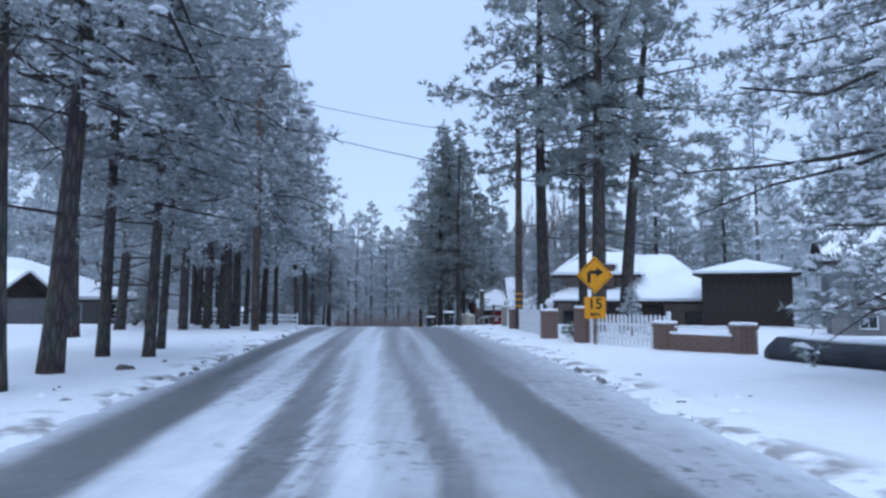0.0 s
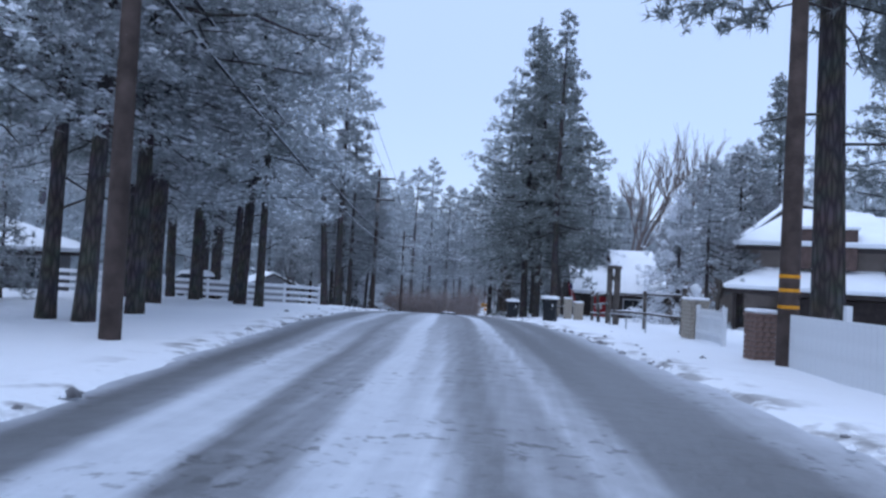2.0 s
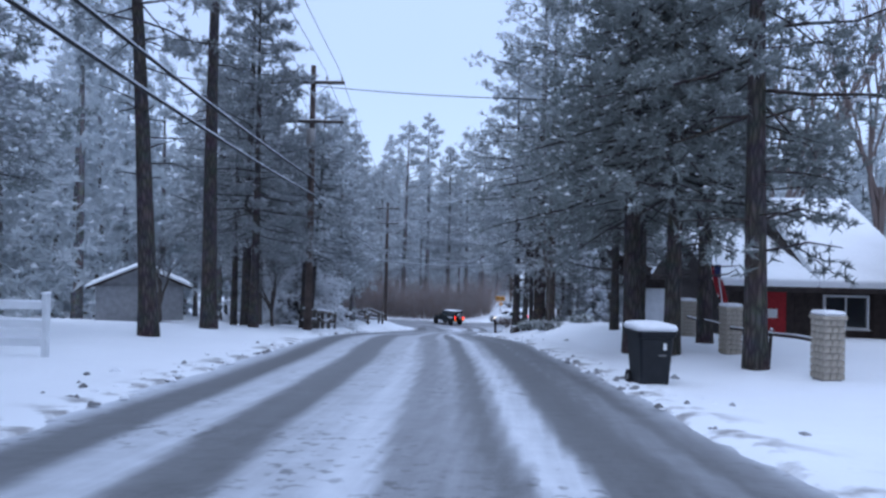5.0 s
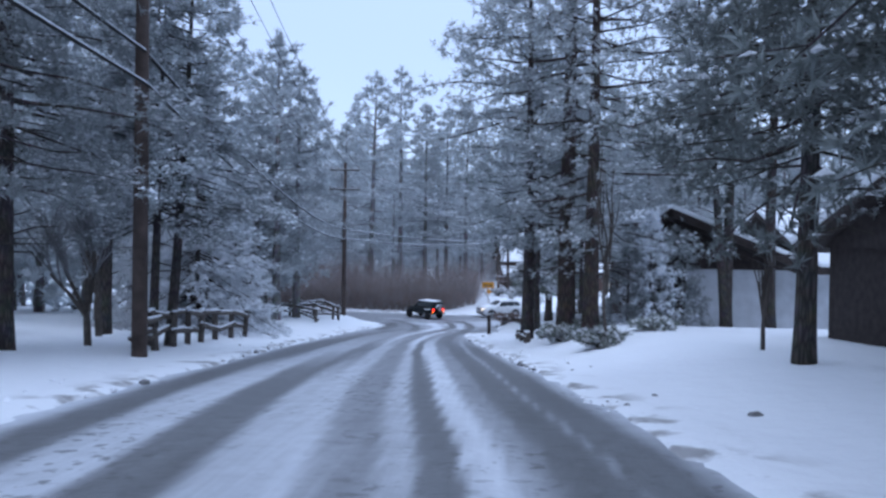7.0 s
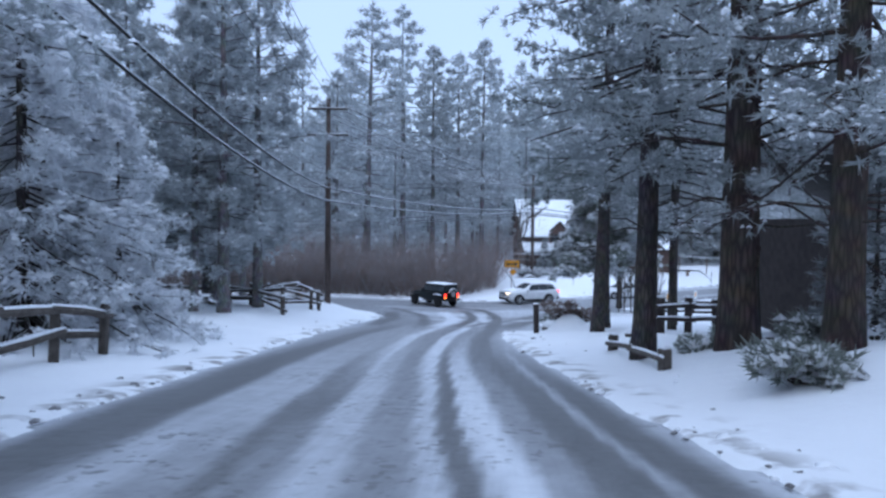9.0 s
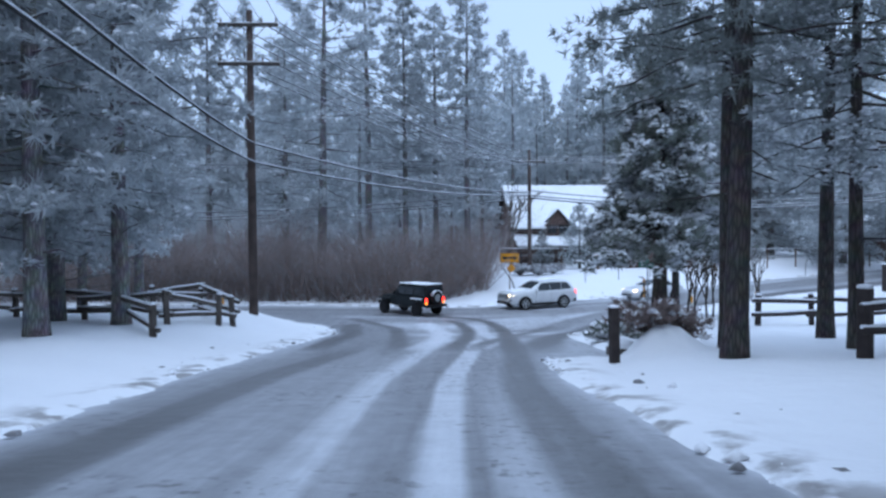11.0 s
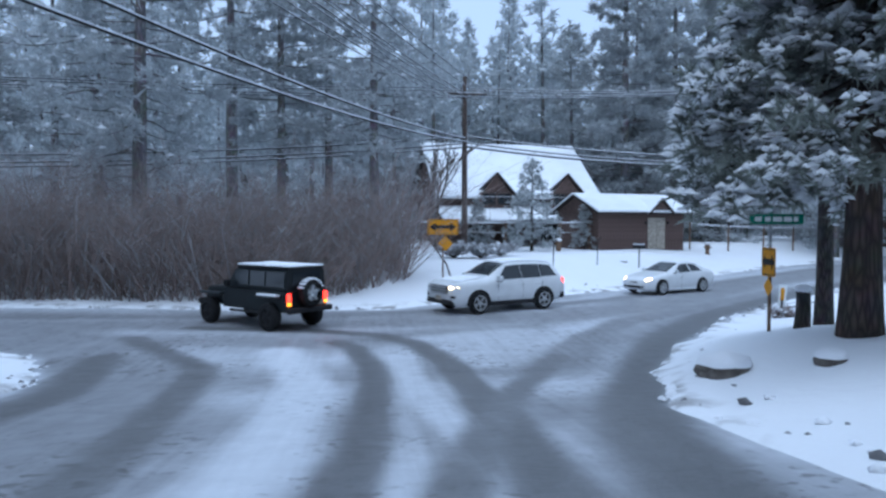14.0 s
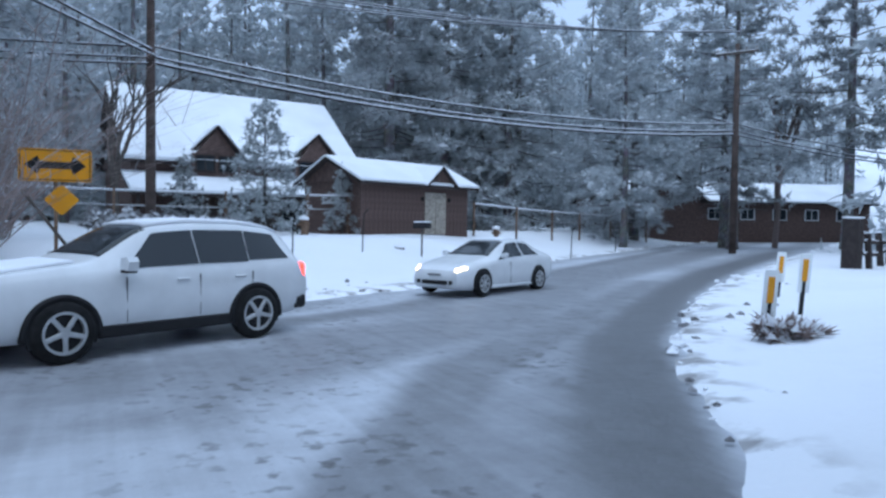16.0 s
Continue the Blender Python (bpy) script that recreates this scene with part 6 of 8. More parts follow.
shrub(-2.2, 107.45, 1.05, .55, 1, "low juniper bush bent under snow", stems_n=90)
shrub(-1.2, 106.9, 1.0, .6, 2, "low spreading juniper loaded with snow", stems_n=70)
shrub(-1.7, 83.3, .8, .6, 3, "spiky snow-covered yucca-like bush", arch=.3)
shrub(-0.35, 85.84, .6, .55, 4, "snow-covered shrub at the foot of a pine")
shrub(-1.1, 79.4, .75, .55, 5, "spiky bush with snow-laden leaves", arch=.3)
shrub(-0.68, 88.54, .5, .45, 6, "small snow-covered shrub beside a pine")
shrub(0.8, 81.21, .7, .5, 7, "rounded shrub under snow near the building")
shrub(-2.73, 102.59, .9, .8, 8, "bare brown twiggy bush with frost", TWIG, .25, .2, 60)
shrub(-2.05, 103.16, 1.0, .9, 9, "bare brown twiggy bush with frost", TWIG, .3, .2, 60)
shrub(-2.51, 136.17, .9, .9, 10, "frosted brush below the arrow sign", TWIG_FROST, .6, .2, 60)
shrub(-1.17, 136.73, 1.1, .8, 11, "frosted brush at the foot of the pole", TWIG_FROST, .6, .2, 60)
shrub(0.09, 138.27, .9, .7, 12, "frosted brush on the snowbank", TWIG_FROST, .7, .2, 50)
shrub(-15.21, 35.04, 1.0, 1.3, 13, "frosted garden bush beside the house", TWIG_FROST, .6, .2, 60)
shrub(4.76, 22.59, .5, .7, 14, "small snowy bush behind the brick pillar", CEDAR, .7)
shrub(-1.55, 88.29, .35, .3, 15, "tiny low shrub covered in snow")
shrub(4.64, 121.57, .4, .24, 16, "a few dark twigs bent under lumps of snow", TWIG, .6, .2, 16)


def bare_tree(x, y, height, seed, label, material, levels=4, spread=.55, trunk=.09, frost=None, size_cut=.7):
    """A leafless tree that forks again and again."""
    g = random.Random(seed)
    wood, fine = Mesh(), Mesh()

    def grow(p, d, length, r, level):
        q = p + d * length
        (wood if level < 2 else fine).tube([p, p.lerp(q, .5) + Vector((g.uniform(-1, 1), g.uniform(-1, 1), 0)) * length * .05, q], [r, r * .85, r * .65], 5 if level < 2 else 3, cap=False)
        if level >= levels:
            return
        for _ in range(3 if level else 4):
            nd = (d + Vector((g.uniform(-1, 1), g.uniform(-1, 1), g.uniform(-.15, .6))) * spread).normalized()
            s = g.uniform(.45, 1.0)
            grow(p.lerp(q, s), nd, length * g.uniform(.55, .8) * size_cut / .7, r * .6, level + 1)

    grow(Vector((0, 0, -.2)), Vector((g.uniform(-.05, .05), g.uniform(-.05, .05), 1)), height * .42, trunk, 0)
    t = thing("bare_tree", label, "tree", pose(x, y, on_land(x, y)), "bare trees")
    wood.make("trunk", material, t)
    fine.make("crown", frost or material, t)
    return t


bare_tree(-2.28, 146.42, 7.5, 1, "leafless forked tree with snow on its limbs", GREY_WOOD, 4, .6, .16)
bare_tree(8.8, 51.91, 6.0, 2, "frosted bare garden tree with tangled twigs", GREY_WOOD, 5, .65, .13, TWIG_FROST)
bare_tree(11.98, 54.24, 7.0, 3, "frosted bare garden tree with tangled twigs", GREY_WOOD, 5, .6, .14, TWIG_FROST)
bare_tree(8.29, 55.91, 5.5, 4, "frosted bare garden tree with tangled twigs", GREY_WOOD, 5, .65, .12, TWIG_FROST)
bare_tree(9.66, 80.5, 15, 5, "tall bare poplar rising behind the roofs", TWIG, 5, .35, .2, TWIG)
bare_tree(13.38, 77.73, 16, 6, "tall bare poplar rising behind the roofs", TWIG, 5, .35, .2, TWIG)
bare_tree(-16.4, 82, 5.5, 7, "frosted bare tree behind the ranch fence", GREY_WOOD, 5, .65, .12, TWIG_FROST)
bare_tree(-19.3, 76.6, 5.0, 8, "frosted bare tree behind the ranch fence", GREY_WOOD, 5, .65, .12, TWIG_FROST)
bare_tree(-14.2, 77.6, 4.5, 9, "frosted bare tree beside the utility pole", GREY_WOOD, 5, .7, .1, TWIG_FROST)
bare_tree(35.83, 145.93, 13, 10, "slim bare poplar beside the far house", TWIG, 5, .25, .2, TWIG)
for k, (bx, by, bh) in enumerate(((1.55, 112.56, 3.0), (1.95, 113.05, 2.8), (2.24, 112.62, 3.2), (2.65, 113.26, 3.0), (2.67, 112.23, 2.7), (3.33, 113.31, 3.1), (3.15, 110.47, 3.4))):
    bare_tree(bx, by, bh, 30 + k, "thin leafless sapling behind the cedar", GREY_WOOD, 3, .45, .045)
for bx, by, bh in ((-0.93, 79.15, 6.5), (1.3, 74.62, 3.0)):
    bare_tree(bx, by, bh, int(by), "slim pale sapling standing in the snow", PALE_BARK if by > 90 else GREY_WOOD, 2, .2, .05)


def clods(name, count, seed):
    """Lumps of ploughed snow and grit along the road's edges."""
    g = np.random.default_rng(seed)
    x, y = g.uniform(-24, 14, 60000), g.uniform(2, 134, 60000)
    d = -inside(x, y)
    pick = (d > -.15) & (d < 1.6) & (g.random(60000) < np.exp(-np.maximum(d, 0) / .55)) & (np.sin(x * .9 + y * .37) + np.sin(y * .83) > -.3)
    x, y = x[pick][:count], y[pick][:count]
    z = land(x, y)
    r = .03 + .07 * g.random(len(x)) ** 3
    base = np.array([(1, 0, 0), (0, 1, 0), (-1, 0, 0), (0, -1, 0), (0, 0, .8), (.6, .6, .4), (-.6, .6, .4), (-.6, -.6, .35), (.6, -.6, .4)])
    tri = np.array([(0, 1, 5), (1, 2, 6), (2, 3, 7), (3, 0, 8), (5, 1, 4), (1, 6, 4), (6, 2, 4), (2, 7, 4), (7, 3, 4), (3, 8, 4), (8, 0, 4), (0, 5, 4)])
    v = base[None] * g.uniform(.6, 1.4, (len(x), len(base), 3)) * r[:, None, None] + np.stack([x, y, z], 1)[:, None]
    t = tri[None] + (np.arange(len(x)) * len(base))[:, None, None]
    me = array_mesh(name, v.reshape(-1, 3), t.reshape(-1, 3), [GROUND_CLOD, SNOW], (np.repeat(g.random(len(x)) > .45, len(tri))).astype(int))
    return tagged(new(name, me), "grey lumps of ploughed snow and grit along the road", "snow clods", kind="stuff")


clods("snow_clods", 2600, 17)

# ---- houses ----


def slab(m, a, b, c, d, thick):
    """A roof slab from four corners, pushed down by its thickness."""
    up = [Vector(p) for p in (a, b, c, d)]
    n = (up[1] - up[0]).cross(up[3] - up[0]).normalized()
    if n.z < 0:
        n = -n
    lo = [p - n * thick for p in up]
    m.add([*up, *lo], [(0, 1, 2, 3), (7, 6, 5, 4), (0, 4, 5, 1), (1, 5, 6, 2), (2, 6, 7, 3), (3, 7, 4, 0)])
    return n


def roof_side(house, a, b, c, d, thick=.16, snow=.2, cover=DARK_WOOD):
    """One roof slope (a, b along the eave; c, d along the ridge) with its blanket of snow."""
    base = Mesh()
    n = slab(base, a, b, c, d, thick)
    r = base.make("roof", cover, house)
    s = Mesh()
    lift = n * (snow + .004)
    pa, pb, pc, pd = (Vector(p) + lift for p in (a, b, c, d))
    slab(s, pa, pb, pc, pd, snow)
    ob = s.make("snow", SNOW_ROOF, r, "thick blanket of snow")
    bev = ob.modifiers.new("round", "BEVEL")
    bev.width, bev.segments = .07, 2
    return r


def window_part(house, x, z, w, h, y=0.0, turn=0, lit=False, frame_mat=WHITE_WOOD):
    """A window let into a wall that faces -y before the turn."""
    m = pose(0, 0, 0, 0, 0, turn)
    f = Mesh()
    for s in (-1, 1):
        f.box((x + s * (w / 2 + .03), y - .03, z), (.07, .1, h + .13), 0, m, .008)
        f.box((x, y - .03, z + s * (h / 2 + .03)), (w, .1, .07), 0, m, .008)
    f.box((x, y - .02, z), (.04, .05, h), 0, m, .006)
    win = f.make("window", frame_mat, house)
    for s in (-1, 1):
        Mesh().box((x + s * (w / 4 + .005), y + .01, z), (w / 2 - .04, .012, h), 0, m, .002).make("pane", GLASS, win)
    Mesh().box((x, y - .07, z - h / 2 - .07), (w + .2, .12, .04), 0, m, .01).make("sill", frame_mat, win)
    return win


def wall_box(house, x0, x1, y0, y1, z0, z1, material, boards=.0, thick=.2):
    """Four thick walls round a rectangle."""
    mid_x, mid_y, mid_z, tall = (x0 + x1) / 2, (y0 + y1) / 2, (z0 + z1) / 2, z1 - z0
    wall_ = Mesh().box((mid_x, y0 + thick / 2, mid_z), (x1 - x0, thick, tall), b=.01).make("wall", material, house)
    Mesh().box((mid_x, y1 - thick / 2, mid_z), (x1 - x0, thick, tall), b=.01).make("wall", material, house)
    for xx in (x0 + thick / 2, x1 - thick / 2):
        Mesh().box((xx, mid_y, mid_z), (thick, y1 - y0 - 2 * thick, tall), b=.01).make("wall", material, house)
    if boards:
        n = int((x1 - x0) / boards)
        data = Mesh().box((0, 0, 0), (boards - .02, .02, z1 - z0 - .02), b=.004).data("board", material)
        for k in range(n):
            b = new("board", data)
            b.matrix_world = house.matrix_world @ pose(x0 + (k + .5) * (x1 - x0) / n, y0 - .008, (z0 + z1) / 2)
            b.parent = wall_
            b.matrix_parent_inverse = house.matrix_world.inverted()
    return wall_


def gable_wall(house, x0, x1, y, z0, z1, material, thick=.16, facing="y"):
    pts = [(x0, z0), (x1, z0), ((x0 + x1) / 2, z1)]
    m = pose(0, y, 0) if facing == "y" else pose(y, 0, 0, 0, 0, 90)
    return Mesh().prism(pts, thick, 0, m).make("gable", material, house)


def chimney(house, x, y, z0, z1, w=.9, d=.6, material=STONE):
    c = Mesh().box((x, y, (z0 + z1) / 2), (w, d, z1 - z0), b=.03).make("chimney", material, house)
    Mesh().box((x, y, z1 + .05), (w + .12, d + .12, .1), b=.03).make("cap", SNOW, c, "snow on the chimney")


# chalet across the junction
ch = thing("chalet", "brown timber chalet with steep snow-covered roof and two dormers", "house", pose(-2.25, 155.3, -7.45, 0, 0, 5.4) @ Matrix.Scale(.85, 4))
wall_box(ch, .3, 13.0, -6.0, 5.2, -.3, 4.3, BROWN_SIDING)
roof_side(ch, (-.3, -6.6, 4.1), (13.6, -6.6, 4.1), (13.6, 0, 9.0), (-.3, 0, 9.0), .18, .25)
roof_side(ch, (13.6, 6.0, 4.3), (-.3, 6.0, 4.3), (-.3, 0, 9.0), (13.6, 0, 9.0), .18, .25)
for gx_ in (.3, 12.85):
    gable_wall(ch, -6.0, 5.2, gx_, 4.2, 8.6, BROWN_SIDING, .16, "x")
for dx_ in (4.6, 10.5):
    gable_wall(ch, dx_ - 1.35, dx_ + 1.35, -6.7, 4.35, 6.05, BROWN_SIDING)
    Mesh().box((dx_, -6.6, 3.9), (2.7, .2, 1.3), b=.01).make("dormer_wall", BROWN_SIDING, ch)
    Mesh().box((dx_, -5.3, 4.2), (2.6, 2.4, .9), b=.01).make("dormer_side", BROWN_SIDING, ch)
    for wx_ in (-.62, .62):
        window_part(ch, dx_ + wx_, 4.1, .95, .8, -6.72, 0, False, DARK_WOOD)
    roof_side(ch, (dx_ - 1.75, -5.6, 4.25), (dx_ - 1.75, -3.3, 4.25), (dx_, -3.3, 6.2), (dx_, -7.0, 6.2), .1, .1)
    roof_side(ch, (dx_ + 1.75, -3.3, 4.25), (dx_ + 1.75, -7.0, 4.25), (dx_, -7.0, 6.2), (dx_, -3.3, 6.2), .1, .1)
roof_side(ch, (-.2, -9.2, 2.3), (13.4, -9.2, 2.3), (13.4, -6.0, 3.4), (-.2, -6.0, 3.4), .14, .2)
for px_ in (.2, 3.5, 6.8, 10.0, 13.0):
    Mesh().box((px_, -9.0, 1.0), (.16, .16, 2.5), b=.012).make("porch_post", DARK_WOOD, ch)
window_part(ch, 3.2, 1.5, 1.3, 1.1, -6.03, 0, False, DARK_WOOD)
window_part(ch, 9.2, 1.5, 1.3, 1.1, -6.03, 0, False, DARK_WOOD)
Mesh().box((6.2, -6.04, 1.05), (1.0, .08, 2.05), b=.01).make("door", DARK_WOOD, ch)
Mesh().box((6.4, -9.02, .9), (13.0, .05, .1), b=.01).make("porch_rail", DARK_WOOD, ch)

# brown shed beside it
sh = thing("shed", "reddish-brown board shed with snowy gabled roof", "shed", pose(6.9, 143.2, -7.15, 0, 0, 18) @ Matrix.Scale(.8, 4))
wall_box(sh, 0, 8.1, 0, 5.2, -.3, 2.9, BROWN_SIDING, .3)
roof_side(sh, (-.45, -.55, 2.75), (8.55, -.55, 2.75), (8.55, 2.6, 4.15), (-.45, 2.6, 4.15), .14, .16)
roof_side(sh, (8.55, 5.75, 2.75), (-.45, 5.75, 2.75), (-.45, 2.6, 4.15), (8.55, 2.6, 4.15), .14, .16)
for gx_ in (0, 7.95):
    gable_wall(sh, 0, 5.2, gx_, 2.85, 4.05, BROWN_SIDING, .15, "x")
for s in (-1, 1):
    Mesh().box((5.35 + s * .42, -.06, 1.2), (.82, .06, 2.35), b=.008).make("door", STONE, sh, "pale weathered door leaf")
gable_wall(sh, 4.35, 6.35, -.5, 2.8, 3.75, BROWN_SIDING, .12)
roof_side(sh, (4.1, -.75, 2.72), (4.1, 1.6, 2.72), (5.35, 1.6, 3.85), (5.35, -.75, 3.85), .1, .1)
roof_side(sh, (6.6, 1.6, 2.72), (6.6, -.75, 2.72), (5.35, -.75, 3.85), (5.35, 1.6, 3.85), .1, .1)
for lx_ in (4.3, 6.4):
    lp = Mesh().box((lx_, -.12, 2.0), (.12, .14, .22), b=.02).make("lantern", BLACK_TRIM, sh)
window_part(sh, -2.6, 1.9, 1.3, .35, 0.0, -90, False, WHITE_WOOD)

# fence along the chalet garden
cf = thing("pipe_fence", "chain-link garden fence with snow-lined top rail", "fence")
for line_ in (((-9.08, 143.69), (-2.35, 145.04), (1.71, 144.67), (4.83, 143.87), (6.61, 143.95)), ((13.89, 146.04), (16.87, 146.76), (20.18, 148.19), (23.49, 149.96), (27.5, 151.86), (32.13, 153.48))):
    for (ax, ay), (bx, by) in zip(line_[:-1], line_[1:]):
        a_, b_ = Vector((ax, ay, on_land(ax, ay) + 1.6)), Vector((bx, by, on_land(bx, by) + 1.6))
        rail_ = Mesh().tube([a_, b_], .035, 6).make("rail", STEEL, cf)
        Mesh().tube([a_ + Vector((0, 0, .035)), b_ + Vector((0, 0, .035))], .035, 6).make("snow", SNOW, rail_)
        Mesh().tube([a_ - Vector((0, 0, .55)), b_ - Vector((0, 0, .55))], .025, 6).make("rail", STEEL, cf)
    for ax, ay in line_:
        Mesh().box((ax, ay, on_land(ax, ay) + .75), (.09, .09, 1.9), b=.012).make("post", RUST_STEEL, cf)

# far house on the bend
fh = thing("far_house", "long low brown house with snowy roof and gabled wing", "house", pose(37.46, 158.97, on_land(37.46, 158.97) + .8, 0, 0, -20.7) @ Matrix.Scale(0.87, 4) @ Matrix.Scale(0.93, 4))
wall_box(fh, -5, 24, 0, 8, -1.8, 2.6, BROWN_SIDING)
roof_side(fh, (-5.6, -.7, 2.5), (24.6, -.7, 2.5), (24.6, 4, 4.6), (-5.6, 4, 4.6), .16, .22)
roof_side(fh, (24.6, 8.7, 2.5), (-5.6, 8.7, 2.5), (-5.6, 4, 4.6), (24.6, 4, 4.6), .16, .22)
for gx_ in (-5, 23.8):
    gable_wall(fh, 0, 8, gx_, 2.5, 4.5, BROWN_SIDING, .16, "x")
wall_box(fh, -2, 4, -3, 0, -1.8, 2.6, BROWN_SIDING)
gable_wall(fh, -2, 4, -3, 2.55, 4.9, BROWN_SIDING)
roof_side(fh, (-2.6, -3.6, 2.4), (-2.6, 3.0, 2.4), (1, 3.0, 5.1), (1, -3.6, 5.1), .14, .2)
roof_side(fh, (4.6, 3.0, 2.4), (4.6, -3.6, 2.4), (1, -3.6, 5.1), (1, 3.0, 5.1), .14, .2)
for wx_ in (7.0, 10.5, 14.0, 17.5, 21.0):
    window_part(fh, wx_, 1.3, 1.4, 1.0, -.03, 0)
chimney(fh, 9.5, 4.2, 3.6, 5.3, .5, .5, BLACK_TRIM)

# big house behind the picket fence
h1 = thing("road_house", "tan two-storey house with broad snow-covered roofs and chimney", "house", pose(6.96, 45.21, -2.45, 0, 0, -21))
wall_box(h1, .7, 10.3, 1.0, 9.5, -.4, 2.3, TAN_STUCCO)
roof_side(h1, (0, 0, 2.2), (5.3, 0, 2.2), (5.3, 1.9, 2.95), (1.3, 1.9, 2.95), .16, .2)
roof_side(h1, (5.3, -.02, 2.2), (11.1, -.02, 2.2), (7.5, 5.6, 5.25), (5.3, 5.6, 5.25), .16, .24)
roof_side(h1, (11.1, 0, 2.2), (11.1, 10.2, 2.2), (7.5, 5.6, 5.25), (7.5, 5.6, 5.25), .16, .24)
roof_side(h1, (11.1, 10.2, 2.2), (0, 10.2, 2.2), (1.3, 5.6, 4.3), (7.5, 5.6, 4.3), .16, .24)
roof_side(h1, (0, 10.2, 2.2), (0, 0, 2.2), (1.3, 1.9, 2.95), (1.3, 8.0, 2.95), .16, .2)
wall_box(h1, .75, 5.6, 1.9, 9.4, 2.3, 4.0, TAN_STUCCO)
roof_side(h1, (.25, 1.3, 3.9), (6.0, 1.3, 3.9), (5.2, 5.6, 5.4), (2.3, 5.6, 5.6), .16, .22)
roof_side(h1, (6.0, 1.3, 3.9), (6.0, 10.0, 3.9), (5.2, 5.6, 5.4), (5.2, 5.7, 5.4), .16, .22)
roof_side(h1, (.25, 10.0, 3.9), (.25, 1.3, 3.9), (2.1, 5.6, 5.9), (2.1, 9.6, 6.5), .16, .22)
roof_side(h1, (6.0, 10.0, 3.9), (.25, 10.0, 3.9), (2.3, 7.4, 6.2), (5.2, 5.7, 5.4), .16, .22)
chimney(h1, 2.35, 6.2, 4.8, 6.75, .6, .9, TAN_STUCCO)
bay = Mesh().box((3.3, 1.95, 3.85), (2.1, 1.3, 1.5), b=.02).make("bay", BROWN_SIDING, h1, "brown boarded bay")
Mesh().box((3.3, 1.95, 4.66), (2.3, 1.5, .14), b=.05).make("snow", SNOW_ROOF, bay)
Mesh().box((4.6, .62, .7), (5.6, .1, 2.6), b=.01).make("screen", DARK_WOOD, h1, "dark board wall under the porch")
for wx_ in (1.6, 9.2):
    window_part(h1, wx_, .9, .9, 1.2, .97, 0, False, DARK_WOOD)
for px_ in (.35, 3.4, 7.2, 10.6):
    Mesh().box((px_, .35, .8), (.14, .14, 2.6), b=.015).make("porch_post", DARK_WOOD, h1)
Mesh().box((1.9, .9, 1.45), (.14, .12, .22), b=.02).make("porch_lamp", SIGN_WHITE, h1, "white porch lamp")

# garage to its south
g1 = thing("garage", "dark brown garage with low pyramid roof under snow", "garage", pose(14.5, 37.8, -1.75, 0, 0, -24) @ Matrix.Scale(.86, 4))
wall_box(g1, 0, 5.2, 0, 5.2, -.4, 3.6, DARK_WOOD, .4)
for a_, b_ in (((-.5, -.5), (5.7, -.5)), ((5.7, -.5), (5.7, 5.7)), ((5.7, 5.7), (-.5, 5.7)), ((-.5, 5.7), (-.5, -.5))):
    roof_side(g1, (*a_, 3.55), (*b_, 3.55), (2.6, 2.6, 4.4), (2.6, 2.6, 4.4), .12, .18)
window_part(g1, -4.0, 2.7, .8, .8, 0.0, -90, False, DARK_WOOD)
window_part(g1, -2.6, 2.7, .8, .8, 0.0, -90, False, DARK_WOOD)
g2 = thing("outbuilding", "grey outbuilding with snow-covered pitched roof", "outbuilding", pose(15.1, 26.2, -1.5, 0, 0, -24) @ Matrix.Scale(.6, 4))
wall_box(g2, 0, 4.0, 0, 3.4, -.4, 1.7, GREY_SIDING)
roof_side(g2, (-.3, -.4, 1.65), (-.3, 3.8, 1.65), (2.0, 3.8, 2.9), (2.0, -.4, 2.9), .1, .16)
roof_side(g2, (4.3, 3.8, 1.65), (4.3, -.4, 1.65), (2.0, -.4, 2.9), (2.0, 3.8, 2.9), .1, .16)
gable_wall(g2, 0, 4.0, 0, 1.65, 2.85, GREY_SIDING, .1)
window_part(g2, 2.0, 1.0, .9, .7, -.03)

g3 = thing("grey_house", "tall grey house wall with dark window behind a small shed", "house", pose(18.9, 32.5, -1.6, 0, 0, -24))
wall_box(g3, 0, 9, 0, 8, -.4, 3.4, GREY_HOUSE)
roof_side(g3, (-.6, -.6, 3.3), (9.6, -.6, 3.3), (9.6, 4, 5.4), (-.6, 4, 5.4), .16, .22)
roof_side(g3, (9.6, 8.6, 3.3), (-.6, 8.6, 3.3), (-.6, 4, 5.4), (9.6, 4, 5.4), .16, .22)
for gx_ in (0, 8.84):
    gable_wall(g3, 0, 8, gx_, 3.3, 5.2, GREY_HOUSE, .16, "x")
window_part(g3, 1.1, 2.4, .6, .8, -.03, 0, False, DARK_WOOD)
window_part(g3, 4.2, 2.2, 1.2, 1.0, -.03, 0, False, DARK_WOOD)

# tan two-storey house
h2 = thing("tan_house", "tall tan stucco house with snow-lined gable roof", "house", pose(9.8, 61, -2.9, 0, 0, -4))
wall_box(h2, 0, 7.5, 0, 8.2, -.4, 5.5, TAN_STUCCO)
roof_side(h2, (-.6, -.5, 5.3), (-.6, 8.8, 5.3), (3.75, 8.8, 7.2), (3.75, -.5, 7.2), .16, .2)
roof_side(h2, (8.1, 8.8, 5.3), (8.1, -.5, 5.3), (3.75, -.5, 7.2), (3.75, 8.8, 7.2), .16, .2)
for gy_ in (0, 8.05):
    gable_wall(h2, 0, 7.5, gy_, 5.4, 7.0, TAN_STUCCO, .15)
window_part(h2, -5.6, 3.9, .8, 1.1, 0.0, -90, False, DARK_WOOD)
